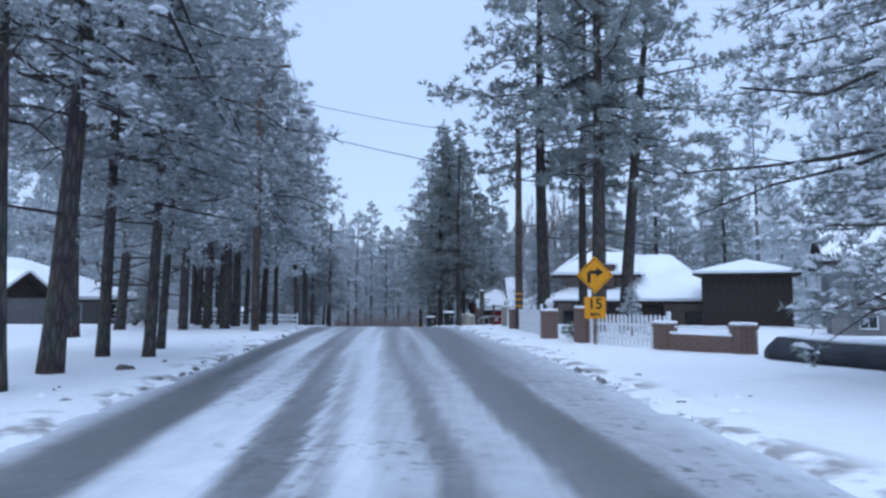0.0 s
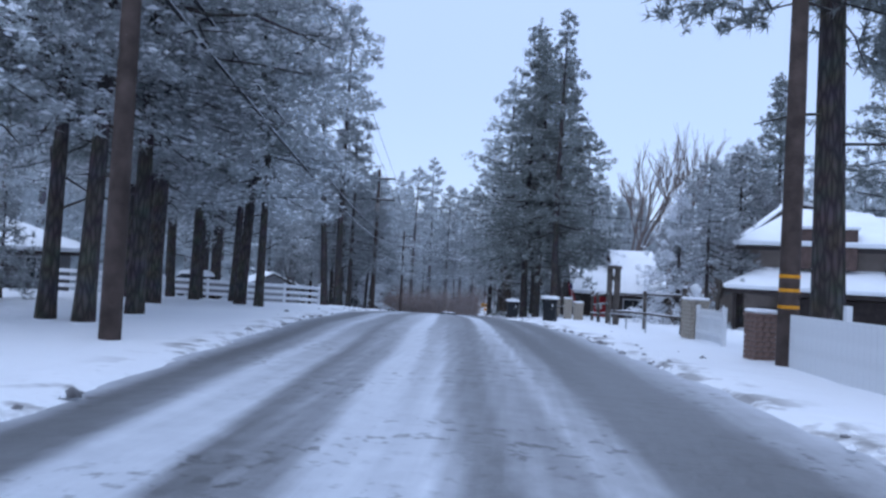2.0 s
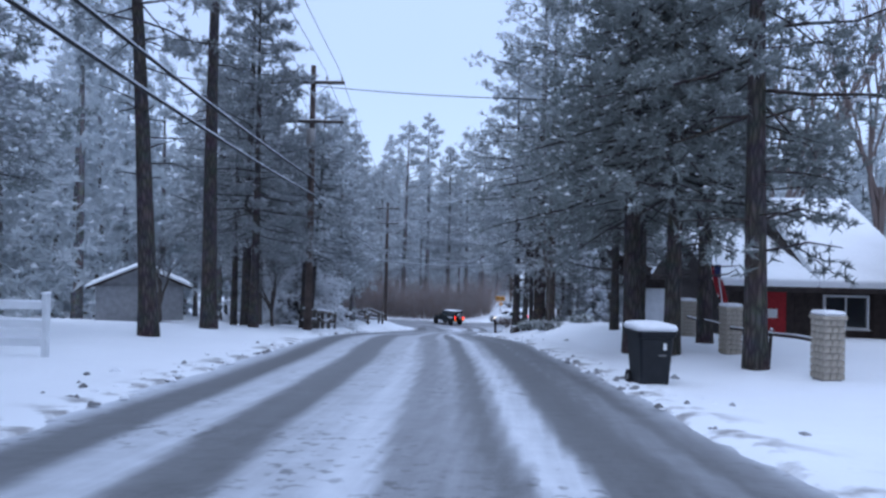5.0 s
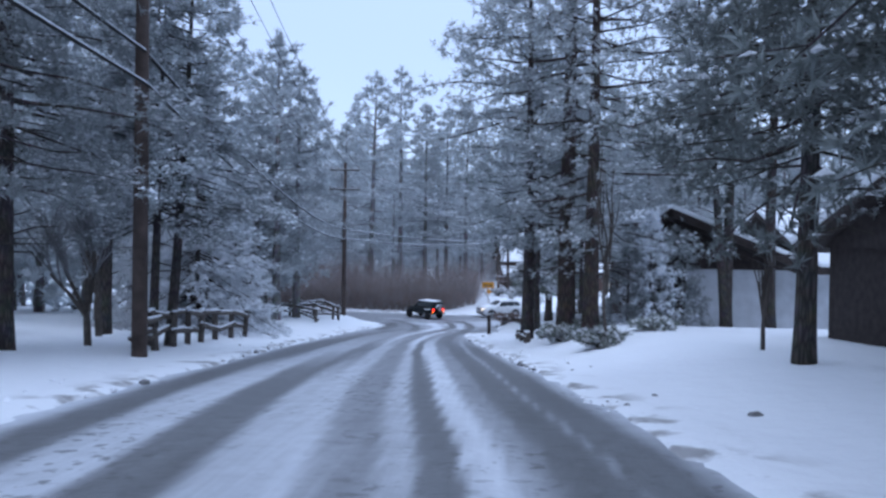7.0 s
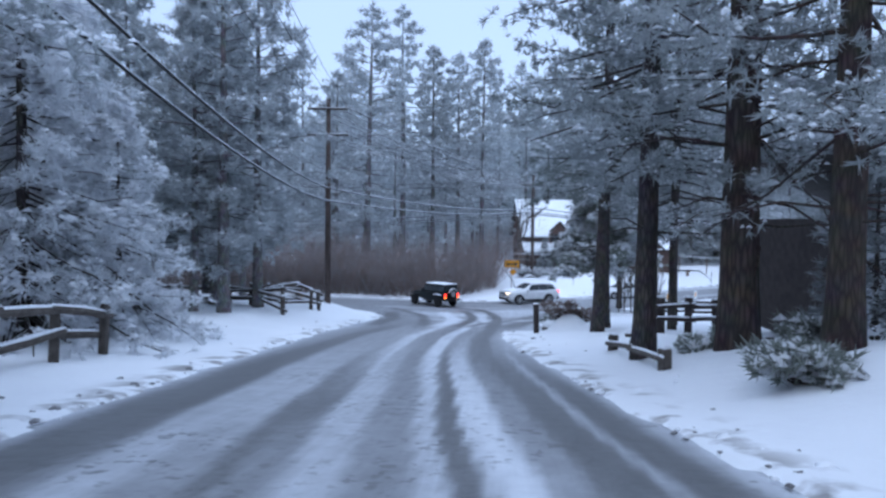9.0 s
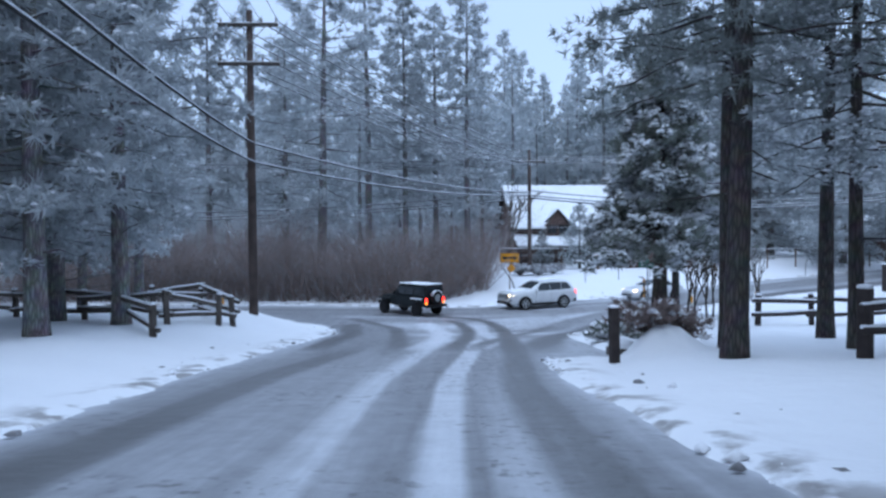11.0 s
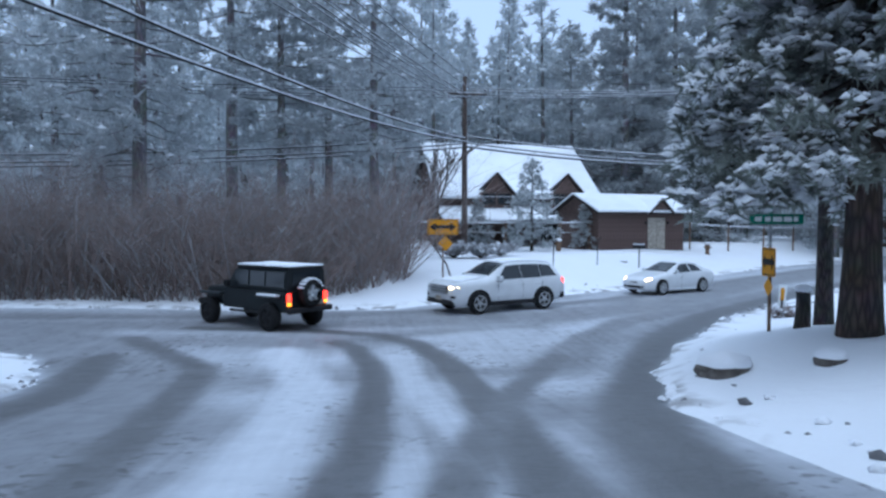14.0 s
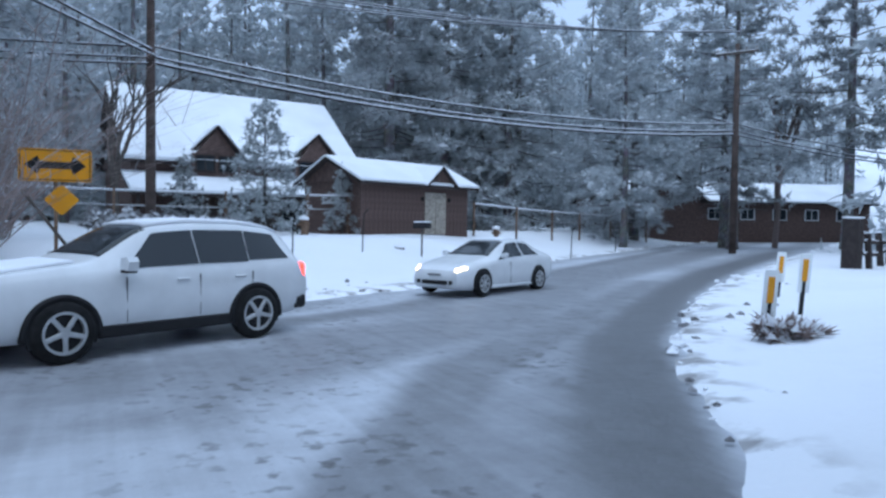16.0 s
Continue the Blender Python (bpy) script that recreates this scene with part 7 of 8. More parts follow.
window_part(h2, -2.4, 3.9, .8, 1.1, 0.0, -90, False, DARK_WOOD)
window_part(h2, -4.0, 1.1, 1.0, 1.2, 0.0, -90, False, DARK_WOOD)
window_part(h2, 2.0, 3.8, .9, 1.1, -.03)
window_part(h2, 5.4, 3.8, .9, 1.1, -.03)

# cabin behind the pine clump
h3 = thing("cabin", "dark brown cabin with red door and deep snow on the roof", "cabin", pose(4.24, 69.4, -3.44, 0, 0, -1))
wall_box(h3, .2, 5.6, 0, 9.5, -.4, 2.25, DARK_WOOD, .4)
roof_side(h3, (-.5, -.9, 2.1), (2.7, -.9, 2.1), (2.7, 4.6, 4.0), (-.5, 4.6, 4.0), .16, .28)
roof_side(h3, (2.7, 10.2, 2.1), (-.5, 10.2, 2.1), (-.5, 4.6, 4.0), (2.7, 4.6, 4.0), .16, .28)
roof_side(h3, (2.7, -.9, 2.1), (6.1, -.9, 2.1), (6.1, 5.2, 5.3), (2.7, 5.2, 5.3), .16, .28)
roof_side(h3, (6.1, 10.4, 2.1), (2.7, 10.4, 2.1), (2.7, 5.2, 5.3), (6.1, 5.2, 5.3), .16, .28)
gable_wall(h3, -.4, 9.9, 2.76, 2.2, 5.15, DARK_WOOD, .16, "x")
gable_wall(h3, 0, 9.5, .2, 2.1, 3.9, DARK_WOOD, .16, "x")
Mesh().box((1.5, -.06, .9), (1.0, .08, 2.1), b=.01).make("door", FLAG_RED, h3, "red painted door")
Mesh().box((1.5, -.12, 1.2), (.42, .03, .3), b=.01).make("notice", SIGN_WHITE, h3)
window_part(h3, 3.9, 1.3, 1.3, 1.0, -.03)
gable_wall(h3, -.1, 9.6, 5.5, 2.2, 5.15, DARK_WOOD, .16, "x")
flag = thing("flag", "red, white and blue striped flag hanging from a leaning pole", "flag", pose(3.85, 67.82, -1.69))
Mesh().tube([(0, 0, -.9), (-.35, 0, 1.3)], .02, 6).make("pole", WHITE_WOOD, flag)
for k in range(7):
    Mesh().box((.06 + .03 * k - .27, .01 * (k % 2), .65 - .09 * k), (.1, .02, .95), 0, pose(0, 0, 0, 0, -14, 0), .004).make("stripe", FLAG_RED if k % 2 == 0 else SIGN_WHITE, flag)
Mesh().box((-.28, -.015, .85), (.2, .02, .4), 0, None, .004).make("canton", FLAG_BLUE, flag)

# long building among the pines with a pale wall under a dark gable
h4 = thing("lodge", "lodge with dark gable roof and pale blue-grey wall", "house", pose(4.02, 89.17, -5.14, 0, 0, 2.2) @ Matrix.Scale(0.96, 4))
wall_box(h4, 0, 15, 0, 9, -.4, 2.95, PALE_WALL)
wall_box(h4, -1.3, -.02, .2, 8.8, -.4, 3.0, DARK_WOOD)
roof_side(h4, (-2.0, -1.5, 4.85), (-2.0, 9.8, 4.85), (-1.2, 9.8, 5.4), (-1.2, -1.5, 5.4), .3, .2)
roof_side(h4, (4.6, 9.8, 3.1), (4.6, -1.5, 3.1), (-1.2, -1.5, 5.4), (-1.2, 9.8, 5.4), .3, .2)
roof_side(h4, (4.7, -1.5, 3.1), (16.2, -1.5, 3.1), (16.2, 4.5, 5.6), (4.7, 4.5, 5.6), .2, .22)
roof_side(h4, (16.2, 10.4, 3.1), (4.7, 10.4, 3.1), (4.7, 4.5, 5.6), (16.2, 4.5, 5.6), .2, .22)
Mesh().prism([(-1.5, 2.95), (4.7, 2.95), (4.3, 3.1), (-1.2, 5.2), (-1.5, 5.0)], .2, 0, pose(0, -.3, 0)).make("gable", DARK_WOOD, h4)
Mesh().box((10.4, -1.44, 3.02), (11.6, .12, .34), b=.01).make("fascia", DARK_WOOD, h4)
Mesh().box((9.8, -.2, 3.1), (10.4, .3, .3), b=.01).make("beam", DARK_WOOD, h4)
Mesh().box((7.0, -2.2, .35), (12.5, .16, .8), b=.02).make("low_fence", DARK_WOOD, h4, "dark low board fence")

# house on the left behind the trees
h5 = thing("left_house", "grey house with snow-covered hip roofs behind the trees", "house", pose(-23.31, 52.32, -1.96, 0, 0, -101.9) @ Matrix.Scale(1.05, 4))
wall_box(h5, 0, 16, -11, 0, -.5, 1.75, GREY_SIDING)
roof_side(h5, (16.8, .9, 1.6), (-.8, .9, 1.6), (4.0, -5.5, 4.2), (12, -5.5, 4.2), .16, .24)
roof_side(h5, (-.8, -11.9, 1.6), (16.8, -11.9, 1.6), (12, -5.5, 4.2), (4.0, -5.5, 4.2), .16, .24)
roof_side(h5, (-.8, .9, 1.6), (-.8, -11.9, 1.6), (4.0, -5.5, 4.2), (4.0, -5.5, 4.2), .16, .24)
roof_side(h5, (16.8, -11.9, 1.6), (16.8, .9, 1.6), (12, -5.5, 4.2), (12, -5.5, 4.2), .16, .24)
wall_box(h5, 10.5, 14.5, 0, 2.6, -.5, 1.75, GREY_SIDING)
roof_side(h5, (10.1, 3.1, 1.6), (10.1, -3.0, 1.6), (12.5, -3.0, 3.1), (12.5, 3.1, 3.1), .12, .2)
roof_side(h5, (14.9, -3.0, 1.6), (14.9, 3.1, 1.6), (12.5, 3.1, 3.1), (12.5, -3.0, 3.1), .12, .2)
gable_wall(h5, 10.5, 14.5, 2.45, 1.7, 3.0, DARK_WOOD, .15)
for wx_ in (2.0, 5.5, 8.6):
    window_part(h5, -wx_, .8, 1.2, 1.0, -.03, 180)
h6 = thing("back_house", "small pale house with snowy roof behind bare trees", "house", pose(-22.2, 84.5, -3.9, 0, 0, -62) @ Matrix.Scale(.68, 4))
wall_box(h6, 0, 8, -6, 0, -.4, 2.2, GREY_HOUSE)
roof_side(h6, (8.5, .6, 2.1), (-.5, .6, 2.1), (-.5, -3, 3.7), (8.5, -3, 3.7), .14, .2)
roof_side(h6, (-.5, -6.6, 2.1), (8.5, -6.6, 2.1), (8.5, -3, 3.7), (-.5, -3, 3.7), .14, .2)
for gx_ in (0, 7.85):
    gable_wall(h6, -6, 0, gx_, 2.1, 3.6, GREY_HOUSE, .15, "x")

# ---- vehicles ----


def wheel(car, x, y, r, w, rim=ALLOY, spokes=5):
    """A tyre with a spoked rim; y tells the side it faces."""
    s = 1 if y > 0 else -1
    pts = [(.62, -.5), (.86, -.5), (.97, -.38), (1, -.2), (1, .2), (.97, .38), (.86, .5), (.62, .5)]
    n = 24
    loops = [[(x + r * q * math.cos(2 * math.pi * k / n), y + w * p, r + r * q * math.sin(2 * math.pi * k / n)) for k in range(n)] for q, p in pts]
    t = Mesh().rings(loops, cap=False).make("tyre", RUBBER, car, smooth=True)
    m = Mesh()
    m.tube([(x, y - s * w * .1, r), (x, y + s * w * .36, r)], r * .62, 20)
    m.make("drum", BLACK_TRIM, t)
    rm = Mesh()
    for k in range(spokes):
        rm.box((r * .33, 0, 0), (r * .6, .03, r * .16), 0, pose(x, y + s * w * .44, r, 0, 360 * k / spokes + 20, 0), .01)
    rm.tube([(x, y + s * w * .34, r), (x, y + s * w * .52, r)], r * .17, 12)
    ring_ = [[(x + r * q * math.cos(2 * math.pi * k / n), y + s * w * p, r + r * q * math.sin(2 * math.pi * k / n)) for k in range(n)] for q, p in ((.68, .36), (.68, .52), (.6, .52), (.58, .36))]
    rm.rings(ring_, cap=False)
    rm.make("rim", rim, t)


def section(x, half, z0, z1, crown=.9, n=5):
    """A body section: upright sides that lean in towards the top."""
    prof = [(-1, 0), (-1.0, .55), (-crown, .92), (-crown * .8, 1.0), (crown * .8, 1.0), (crown, .92), (1.0, .55), (1, 0)]
    return [(x, half * a, z0 + (z1 - z0) * b) for a, b in prof]


def cab(x, half, z0, z1, crown=.9):
    """A cabin section: sides that lean in evenly to a rounded roof."""
    prof = [(-1, 0), (-1 + (1 - crown) * .5, .46), (-crown, .92), (-crown * .86, .985), (-crown * .5, 1.0), (crown * .5, 1.0), (crown * .86, .985), (crown, .92), (1 - (1 - crown) * .5, .46), (1, 0)]
    return [(x, half * a, z0 + (z1 - z0) * b) for a, b in prof]


def panel(car, name, pts, material, parent=None, thick=.012, label=""):
    """A flat panel with thickness, from corner points."""
    v = [Vector(p) for p in pts]
    n = (v[1] - v[0]).cross(v[2] - v[0]).normalized() * thick
    k = len(v)
    m = Mesh().add([*v, *[p + n for p in v]], [tuple(range(k)), tuple(range(2 * k - 1, k - 1, -1))] + [(i, (i + 1) % k, (i + 1) % k + k, i + k) for i in range(k)])
    return m.make(name, material, parent or car, label)


def rounded(ob, width=.05):
    """Soft edges on pressed sheet metal."""
    m = ob.modifiers.new("soft", "BEVEL")
    m.width, m.segments, m.limit_method, m.angle_limit = width, 3, "ANGLE", radians(12)
    ob.data.polygons.foreach_set("use_smooth", [True] * len(ob.data.polygons))
    return ob


def arches(car, xs, y, r, material):
    """Flat black panels laid on the sides, in place of the shaded wheel openings."""
    for x in xs:
        for s in (-1, 1):
            n = 18
            rim_ = [(x + r * 1.02 * math.cos(math.pi * (k / n * 1.24 - .12)), r * .94 + r * 1.02 * math.sin(math.pi * (k / n * 1.24 - .12))) for k in range(n + 1)]
            v = [(px_, s * (y + .006), pz_) for px_, pz_ in rim_] + [(px_, s * (y - .05), pz_) for px_, pz_ in rim_]
            f = [tuple(range(n + 1)), tuple(range(2 * n + 1, n, -1))] + [(k, (k + 1) % (n + 1), (k + 1) % (n + 1) + n + 1, k + n + 1) for k in range(n + 1)]
            Mesh().add(v, f).make("wheel_arch", material, car)


def placed(x, y, hx, hy, name, label, category):
    """A vehicle whose nose (+x of its own) points along hx, hy."""
    return thing(name, label, category, pose(x, y, float(road_z(x, y)) - .035, 0, 0, math.degrees(math.atan2(hy, hx))) @ Matrix.Scale(1 / UNIT, 4), "vehicles")


# dark off-road vehicle turning left
jp = placed(-9.35, 122.6, -.72, .69, "off_road_vehicle", "dark four-door off-road vehicle with lit tail lamps and spare wheel", "car")
Mesh().rings([section(-2.0, .76, .62, 1.16, .98), section(-1.95, .78, .56, 1.2, .98), section(.9, .78, .56, 1.2, .98), section(1.0, .72, .6, 1.2, .95), section(2.0, .6, .62, 1.12, .92), section(2.08, .56, .66, 1.06, .92)]).make("body", PAINT_BLACK, jp)
Mesh().rings([cab(-1.98, .74, 1.19, 1.8, .93), cab(.35, .74, 1.19, 1.8, .93), cab(.82, .73, 1.19, 1.24, .93)]).make("cabin", PAINT_BLACK, jp)
rf = Mesh().box((-.82, 0, 1.82), (2.4, 1.36, .06), b=.025).make("roof", BLACK_TRIM, jp)
Mesh().box((-.82, 0, 1.87), (2.36, 1.32, .06), b=.03).make("snow", SNOW, rf, "thin layer of snow")
for s in (-1, 1):
    for x0, x1 in ((-1.9, -1.1), (-1.02, -.35), (-.27, .38)):
        panel(jp, "side_window", [(x0, s * .752, 1.28), (x1, s * .752, 1.28), (x1, s * .722, 1.7), (x0, s * .722, 1.7)], GLASS)
    Mesh().box((.55, s * .9, 1.3), (.1, .2, .2), b=.03).make("mirror", BLACK_TRIM, jp)
    Mesh().box((-.3, s * .82, .5), (1.6, .1, .07), b=.02).make("side_step", BLACK_TRIM, jp)
    fl = Mesh().box((-1.32, s * .86, .98), (1.02, .2, .07), b=.03).make("fender", PAINT_BLACK, jp)
    Mesh().box((-1.32, s * .86, 1.04), (.9, .18, .07), b=.03).make("snow", SNOW, fl, "snow on the fender")
    Mesh().box((1.42, s * .84, .96), (1.1, .22, .07), b=.03).make("fender", PAINT_BLACK, jp)
    Mesh().box((-2.03, s * .69, .98), (.07, .13, .24), b=.015).make("tail_lamp", TAIL_RED, jp, "glowing red tail lamp")
    Mesh().box((-2.04, s * .69, .8), (.06, .13, .09), b=.01).make("indicator", AMBER, jp, "glowing amber indicator")
    for k, lbl in ((.0, ""), (-.75, "")):
        Mesh().box((k - .1, s * .785, 1.08), (.14, .02, .035), b=.008).make("door_handle", BLACK_TRIM, jp)
panel(jp, "rear_window", [(-1.992, -.55, 1.3), (-1.992, .55, 1.3), (-1.97, .5, 1.7), (-1.97, -.5, 1.7)][::-1], GLASS)
panel(jp, "windscreen", [(.82, -.62, 1.25), (.82, .62, 1.25), (.42, .6, 1.74), (.42, -.6, 1.74)], GLASS)
Mesh().box((-2.14, 0, .62), (.16, 1.66, .16), b=.03).make("rear_bumper", BLACK_TRIM, jp)
Mesh().box((2.2, 0, .64), (.18, 1.5, .18), b=.03).make("front_bumper", BLACK_TRIM, jp)
Mesh().box((-2.17, -.35, .82), (.02, .3, .16), b=.004).make("number_plate", STONE, jp, "pale number plate")
for x in (-1.32, 1.55):
    for s in (-1, 1):
        wheel(jp, x, s * .8, .41, .27, BLACK_TRIM)
sw = Mesh()
n_ = 24
sw.rings([[(-2.06 - d_, .4 * q * math.cos(2 * math.pi * k / n_), 1.1 + .4 * q * math.sin(2 * math.pi * k / n_)) for k in range(n_)] for q, d_ in ((.6, 0), (.9, 0), (1, .06), (1, .18), (.9, .24), (.6, .24))], cap=False)
spare = sw.make("spare_tyre", RUBBER, jp, "", True)
rm_ = Mesh()
for k in range(5):
    rm_.box((0, 0, .15), (.03, .09, .24), 0, pose(-2.26, 0, 1.1, 72 * k, 0, 0), .01)
rm_.tube([(-2.08, 0, 1.1), (-2.2, 0, 1.1)], .25, 16)
rm_.make("spare_rim", ALLOY, spare)
cap_ = Mesh()
for k in range(9):
    a_ = radians(25 + 16.2 * k)
    cap_.box((-2.18, .41 * math.cos(a_), 1.1 + .41 * math.sin(a_)), (.2, .12, .06), 0, None, .02)
cap_.make("snow", SNOW, spare, "arc of snow on the tyre")

class Shell:
    """A pressed car body lofted along its length: x, half width, underside, belt line, half width and height of the roof."""

    def __init__(self, stations, step=.05):
        st = np.array(stations[::-1])
        self.x = np.arange(st[0, 0], st[-1, 0] + 1e-6, step)
        cols = [np.interp(self.x, st[:, 0], st[:, k]) for k in range(1, 6)]
        self.c = [np.convolve(np.pad(c, 3, mode="edge"), np.hanning(9)[1:-1] / np.hanning(9).sum(), mode="valid") for c in cols]

    def ring(self, x):
        w, zb, belt, wr, zr = (float(np.interp(x, self.x, c)) for c in self.c)
        t = belt - zb
        half = [(w * .9, zb), (w * .985, zb + .18 * t), (w, zb + .45 * t), (w * .992, zb + .72 * t), (w * .975, zb + .86 * t), (w * .95, belt)]
        top = zr - .16 * (zr - belt)
        half += [(w * .95 + (wr - w * .95) * f, belt + (top - belt) * f) for f in (.35, .7, 1.0)]
        half += [(wr * .93, top + .6 * (zr - top)), (wr * .75, top + .9 * (zr - top)), (0, zr)]
        return half

    def skin(self):
        loops = []
        for x in self.x:
            h = self.ring(x)
            loops.append([(x, y, z) for y, z in h] + [(x, -y, z) for y, z in h[-2::-1]])
        return Mesh().rings(loops)

    def glass(self, side, x0, x1, lift=.012, n=8, lean0=0.0, lean1=0.0, lo=.1, hi=.95):
        """A pane on the flank, its ends leaning as the pillars do."""
        v, k = [], 3
        for i in range(n + 1):
            for j in range(k + 1):
                f = lo + (hi - lo) * j / k
                x = x0 + lean0 * f + (x1 + lean1 * f - x0 - lean0 * f) * i / n
                h = self.ring(x)
                (ya, za), (yb, zb) = h[5], h[8]
                v.append((x, side * (ya + (yb - ya) * f + lift), za + (zb - za) * f + lift * .3))
        return Mesh().add(v, [(i * (k + 1) + j, (i + 1) * (k + 1) + j, (i + 1) * (k + 1) + j + 1, i * (k + 1) + j + 1) for i in range(n) for j in range(k)])

    def top(self, x0, x1, share, lift, n=12):
        """A sheet that follows the upper surface."""
        v, k = [], 8
        for i in range(n + 1):
            x = x0 + (x1 - x0) * i / n
            h = self.ring(x)
            ys, zs = [p[0] for p in h[8:]][::-1], [p[1] for p in h[8:]][::-1]
            for j in range(k + 1):
                y = share * h[8][0] * (2 * j / k - 1)
                v.append((x, y, float(np.interp(abs(y), ys, zs)) + lift))
        return Mesh().add(v, [(i * (k + 1) + j, (i + 1) * (k + 1) + j, (i + 1) * (k + 1) + j + 1, i * (k + 1) + j + 1) for i in range(n) for j in range(k)])


def thick(ob, depth):
    m = ob.modifiers.new("depth", "SOLIDIFY")
    m.thickness, m.offset = depth, -1
    return ob


def lined_arches(car, xs, y, r, material):
    """Dark cladding rings round the wheel openings."""
    for x in xs:
        for s in (-1, 1):
            n, loops = 20, []
            for k in range(n + 1):
                a = math.pi * (k / n * 1.1 - .05)
                c_, s_ = math.cos(a), math.sin(a)
                loops.append([(x + r * q * c_, s * (y + d), r * .9 + r * q * s_) for q, d in ((.98, -.08), (.98, .02), (1.06, .025), (1.14, .01), (1.14, -.08))])
            Mesh().rings(loops).make("wheel_arch", material, car, "", True)


# white sport utility vehicle
sv = placed(-2.6, 125.2, -.9, -.42, "sport_utility_vehicle", "white family sport utility vehicle with snow on roof and bonnet", "car")
suv = Shell([(2.46, .74, .44, .86, .62, .96), (2.40, .86, .36, .93, .74, 1.05), (2.2, .95, .3, .98, .84, 1.1), (1.6, .985, .28, 1.04, .86, 1.17), (1.15, .99, .28, 1.07, .82, 1.22), (.95, .99, .28, 1.08, .78, 1.26),
             (.35, .99, .28, 1.1, .68, 1.64), (.1, .99, .28, 1.1, .66, 1.73), (-.5, .99, .28, 1.11, .655, 1.78), (-1.3, .99, .28, 1.12, .645, 1.77), (-1.9, .985, .31, 1.14, .61, 1.7), (-2.2, .965, .34, 1.15, .59, 1.58),
             (-2.38, .93, .4, 1.1, .68, 1.26), (-2.47, .86, .5, .96, .72, 1.04)])
suv.skin().make("body", PAINT_WHITE, sv, "", True)
thick(suv.top(-2.1, .2, .9, .05).make("snow", SNOW, sv, "layer of snow on the roof", True), .05)
thick(suv.top(1.15, 2.05, .8, .035).make("snow", SNOW, sv, "snow on the bonnet", True), .035)
for s in (-1, 1):
    suv.glass(s, .74, -.46, lean0=-.62, lean1=.0).make("side_window", GLASS, sv, "", True)
    suv.glass(s, -.48, -1.3, lean1=-.05).make("side_window", GLASS, sv, "", True)
    suv.glass(s, -1.32, -2.12, lean0=-.05, lean1=.2, lo=.14).make("side_window", GLASS, sv, "", True)
    mirror = Mesh().rings([[(x, s * y, 1.14 + z) for y, z in ((.99, 0), (1.19, -.02), (1.21, .1), (1.16, .16), (1.0, .14))] for x in (.58, .72)]).make("mirror", PAINT_WHITE, sv)
    Mesh().box((.65, s * 1.08, 1.11), (.14, .2, .035), b=.012).make("mirror_base", BLACK_TRIM, mirror)
    Mesh().box((.0, s * .965, .35), (2.02, .06, .17), b=.03).make("sill", BLACK_TRIM, sv, "black plastic sill cladding")
    for k in (.12, -.82):
        Mesh().box((k - .3, s * .988, .97), (.2, .03, .035), b=.012).make("door_handle", PAINT_WHITE, sv)
    for k in (.62, -.45, -1.34):
        Mesh().box((k, s * .978, .74), (.008, .02, .58), b=.002).make("door_gap", BLACK_TRIM, sv)
    Mesh().box((0, 0, 0), (.36, .3, .11), 0, pose(2.27, s * .7, .93, 0, 4, s * -30), .04).make("headlamp", HEAD_WARM if s > 0 else ALLOY, sv, "lit headlamp" if s > 0 else "")
    Mesh().box((0, 0, 0), (.2, .32, .13), 0, pose(2.32, s * .72, .62, 0, 0, s * -30), .04).make("fog_lamp", BLACK_TRIM, sv)
    Mesh().box((-2.35, s * .8, 1.0), (.22, .2, .26), b=.05).make("tail_lamp", TAIL_RED if s > 0 else RED_LENS, sv, "lit red tail lamp" if s > 0 else "")
thick(suv.top(.88, .2, .95, .012).make("windscreen", GLASS, sv, "", True), .01)
thick(suv.top(-2.18, -2.34, .9, .012).make("rear_window", GLASS, sv, "", True), .01)
Mesh().box((2.44, 0, .84), (.08, 1.1, .28), b=.03).make("grille_back", BLACK_TRIM, sv)
for k in range(3):
    Mesh().box((2.48, 0, .75 + .085 * k), (.05, 1.12 - .05 * k, .04), b=.01).make("grille_bar", ALLOY, sv, "chrome grille bar")
Mesh().box((2.38, 0, .43), (.2, 1.66, .18), b=.05).make("bumper_lip", BLACK_TRIM, sv, "black lower bumper")
Mesh().box((2.48, 0, .56), (.02, .34, .16), b=.004).make("number_plate", STONE, sv)
for s in (-1, 1):
    Mesh().box((-2.3, s * .86, .5), (.26, .2, .22), b=.05).make("rear_cladding", BLACK_TRIM, sv)
arches(sv, (-1.4, 1.42), .992, .42, BLACK_TRIM)
lined_arches(sv, (-1.4, 1.42), .985, .42, BLACK_TRIM)
for x in (-1.4, 1.42):
    for s in (-1, 1):
        wheel(sv, x, s * .925, .39, .24)

# white coupe with its lamps on
cp = placed(4.85, 129.3, -.9, -.42, "coupe", "low white coupe with lit headlamps, dusted with snow", "car")
cpe = Shell([(2.19, .56, .27, .5, .46, .58), (2.08, .72, .2, .6, .6, .69), (1.8, .81, .17, .68, .68, .79), (1.2, .855, .17, .8, .7, .9), (.88, .86, .17, .84, .68, .95), (.3, .86, .17, .87, .58, 1.22), (-.05, .86, .17, .89, .55, 1.36),
             (-.5, .86, .17, .9, .545, 1.4), (-1.1, .86, .18, .92, .545, 1.31), (-1.6, .85, .22, .93, .6, 1.1), (-1.9, .83, .26, .92, .66, 1.0), (-2.1, .79, .3, .88, .62, .95), (-2.19, .7, .4, .8, .55, .86)])
cpe.skin().make("body", PAINT_WHITE, cp, "", True)
thick(cpe.top(-1.0, .0, .85, .03).make("snow", SNOW, cp, "thin snow on the roof", True), .03)
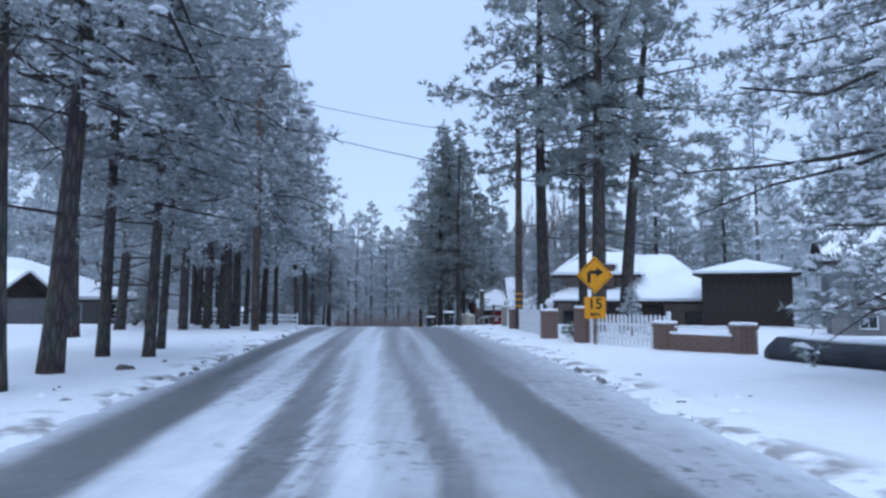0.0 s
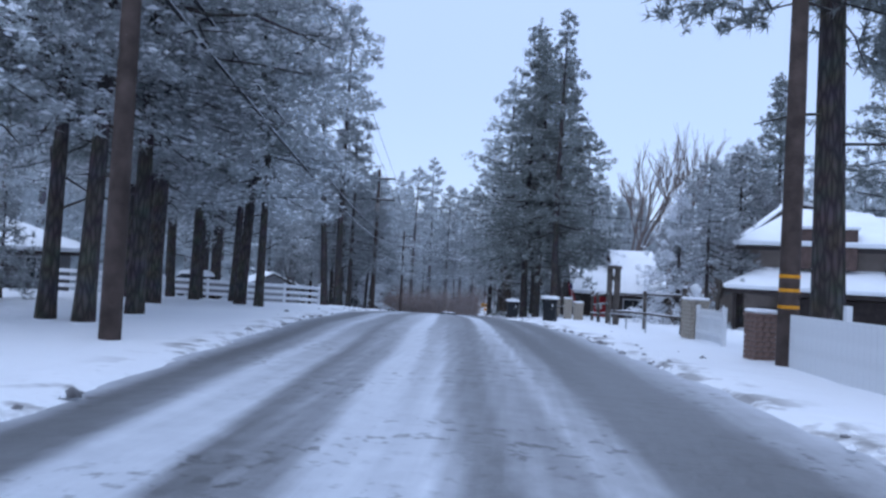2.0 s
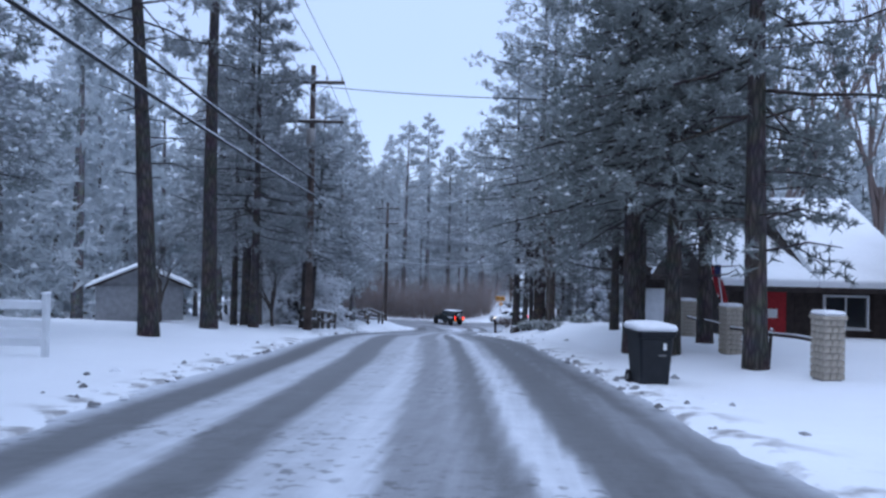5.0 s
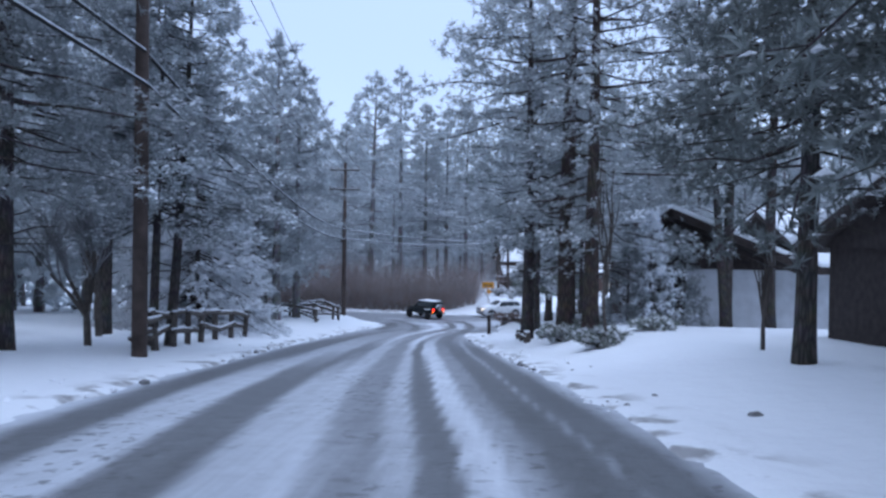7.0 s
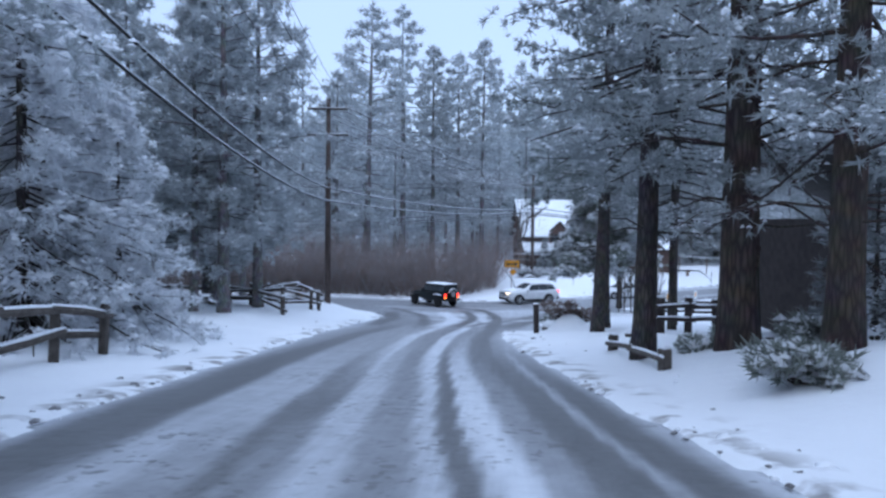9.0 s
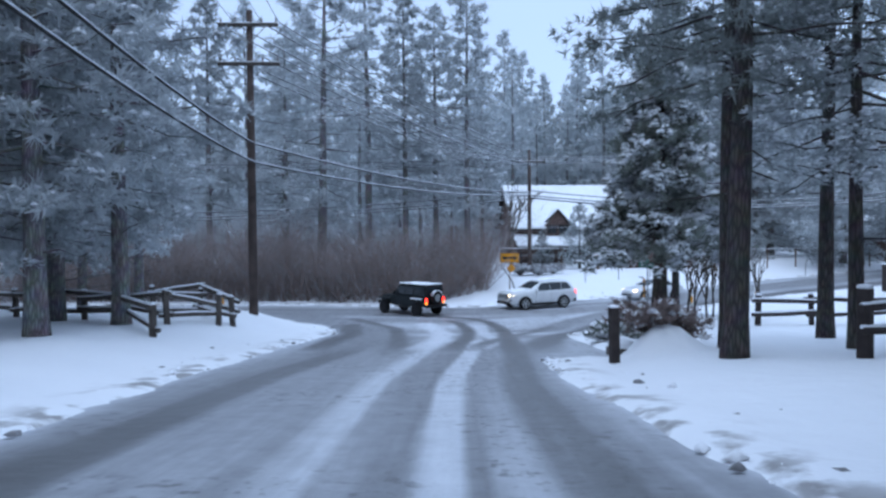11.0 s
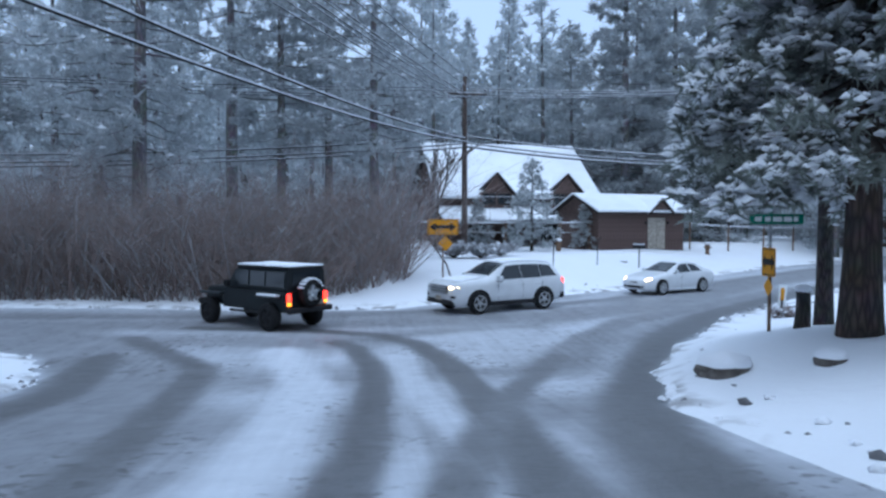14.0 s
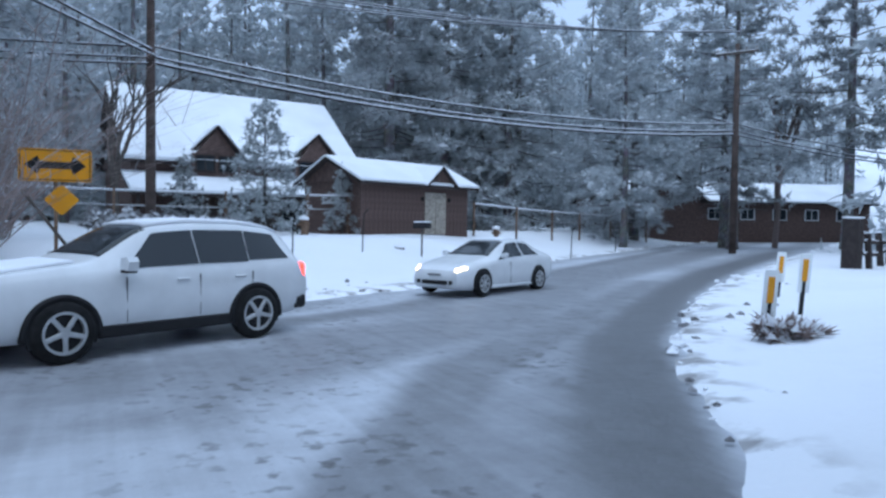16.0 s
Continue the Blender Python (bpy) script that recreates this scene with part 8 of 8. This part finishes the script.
for s in (-1, 1):
    cpe.glass(s, .72, -.5, lean0=-.75, lean1=.03).make("side_window", GLASS, cp, "", True)
    cpe.glass(s, -.58, -1.35, lean0=.03, lean1=.35, lo=.14).make("side_window", GLASS, cp, "", True)
    Mesh().rings([[(x, s * y, .93 + z) for y, z in ((.85, 0), (1.0, -.01), (1.02, .08), (.97, .12), (.86, .1))] for x in (.48, .58)]).make("mirror", PAINT_WHITE, cp)
    Mesh().box((0, 0, 0), (.34, .26, .1), 0, pose(1.93, s * .57, .66, 0, 14, s * -28), .04).make("headlamp", HEAD_WARM, cp, "glowing warm headlamp")
    Mesh().box((-2.1, s * .6, .8), (.14, .28, .14), b=.04).make("tail_lamp", RED_LENS, cp)
    Mesh().box((.12, s * .85, .55), (.008, .02, .5), b=.002).make("door_gap", BLACK_TRIM, cp)
    Mesh().box((-.6, s * .86, .76), (.18, .025, .03), b=.01).make("door_handle", PAINT_WHITE, cp)
    Mesh().tube([(2.13, s * .5, .36), (2.19, s * .48, .36)], .05, 10).make("fog_lamp", BLACK_TRIM, cp)
thick(cpe.top(.84, .05, .93, .01).make("windscreen", GLASS, cp, "", True), .01)
thick(cpe.top(-1.05, -1.7, .88, .01).make("rear_window", GLASS, cp, "", True), .01)
Mesh().box((2.16, 0, .35), (.08, .78, .1), b=.03).make("grille", BLACK_TRIM, cp)
Mesh().box((2.17, 0, .535), (.05, .4, .03), b=.012).make("slot", BLACK_TRIM, cp)
Mesh().box((.05, 0, .22), (2.0, 1.72, .08), b=.03).make("sill", PAINT_WHITE, cp)
arches(cp, (-1.25, 1.33), .862, .35, BLACK_TRIM)
for x in (-1.25, 1.33):
    for s in (-1, 1):
        wheel(cp, x, s * .8, .32, .21, ALLOY, 7)

# snow-buried parked car by the left house
pk = thing("parked_car", "parked car almost buried under snow beside a house", "car", pose(-19.66, 58.34, on_land(-19.66, 58.34), 0, 0, 163.8), "vehicles")
Mesh().rings([section(-2.2, .78, .4, .9, .95), section(-1.2, .86, .25, .98, .95), section(1.0, .86, .25, .95, .95), section(2.2, .72, .35, .75, .92)]).make("body", GREY_SIDING, pk)
Mesh().rings([cab(-1.5, .7, .95, 1.05, .9), cab(-.9, .74, .95, 1.45, .8), cab(.2, .74, .95, 1.45, .8), cab(.95, .72, .92, .98, .88)]).make("cabin", GLASS, pk)
Mesh().rings([section(-1.3, .66, 1.3, 1.45, .9), section(-.7, .74, 1.42, 1.66, .9), section(.2, .72, 1.42, 1.62, .9), section(.5, .6, 1.25, 1.4, .9)]).make("snow", SNOW, pk, "thick snow on the roof")
Mesh().rings([section(.9, .78, .9, 1.12, .9), section(1.6, .74, .86, 1.04, .9), section(2.1, .62, .76, .88, .9)]).make("snow", SNOW, pk, "thick snow on the bonnet")
for x in (-1.3, 1.35):
    for s in (-1, 1):
        wheel(pk, x, s * .76, .32, .21)

# ---- from plan units to metres ----
for ob in list(scene.objects):
    if ob.parent is None and ob.type in ("MESH", "EMPTY"):
        ob.matrix_world = Matrix.Scale(UNIT, 4) @ ob.matrix_world
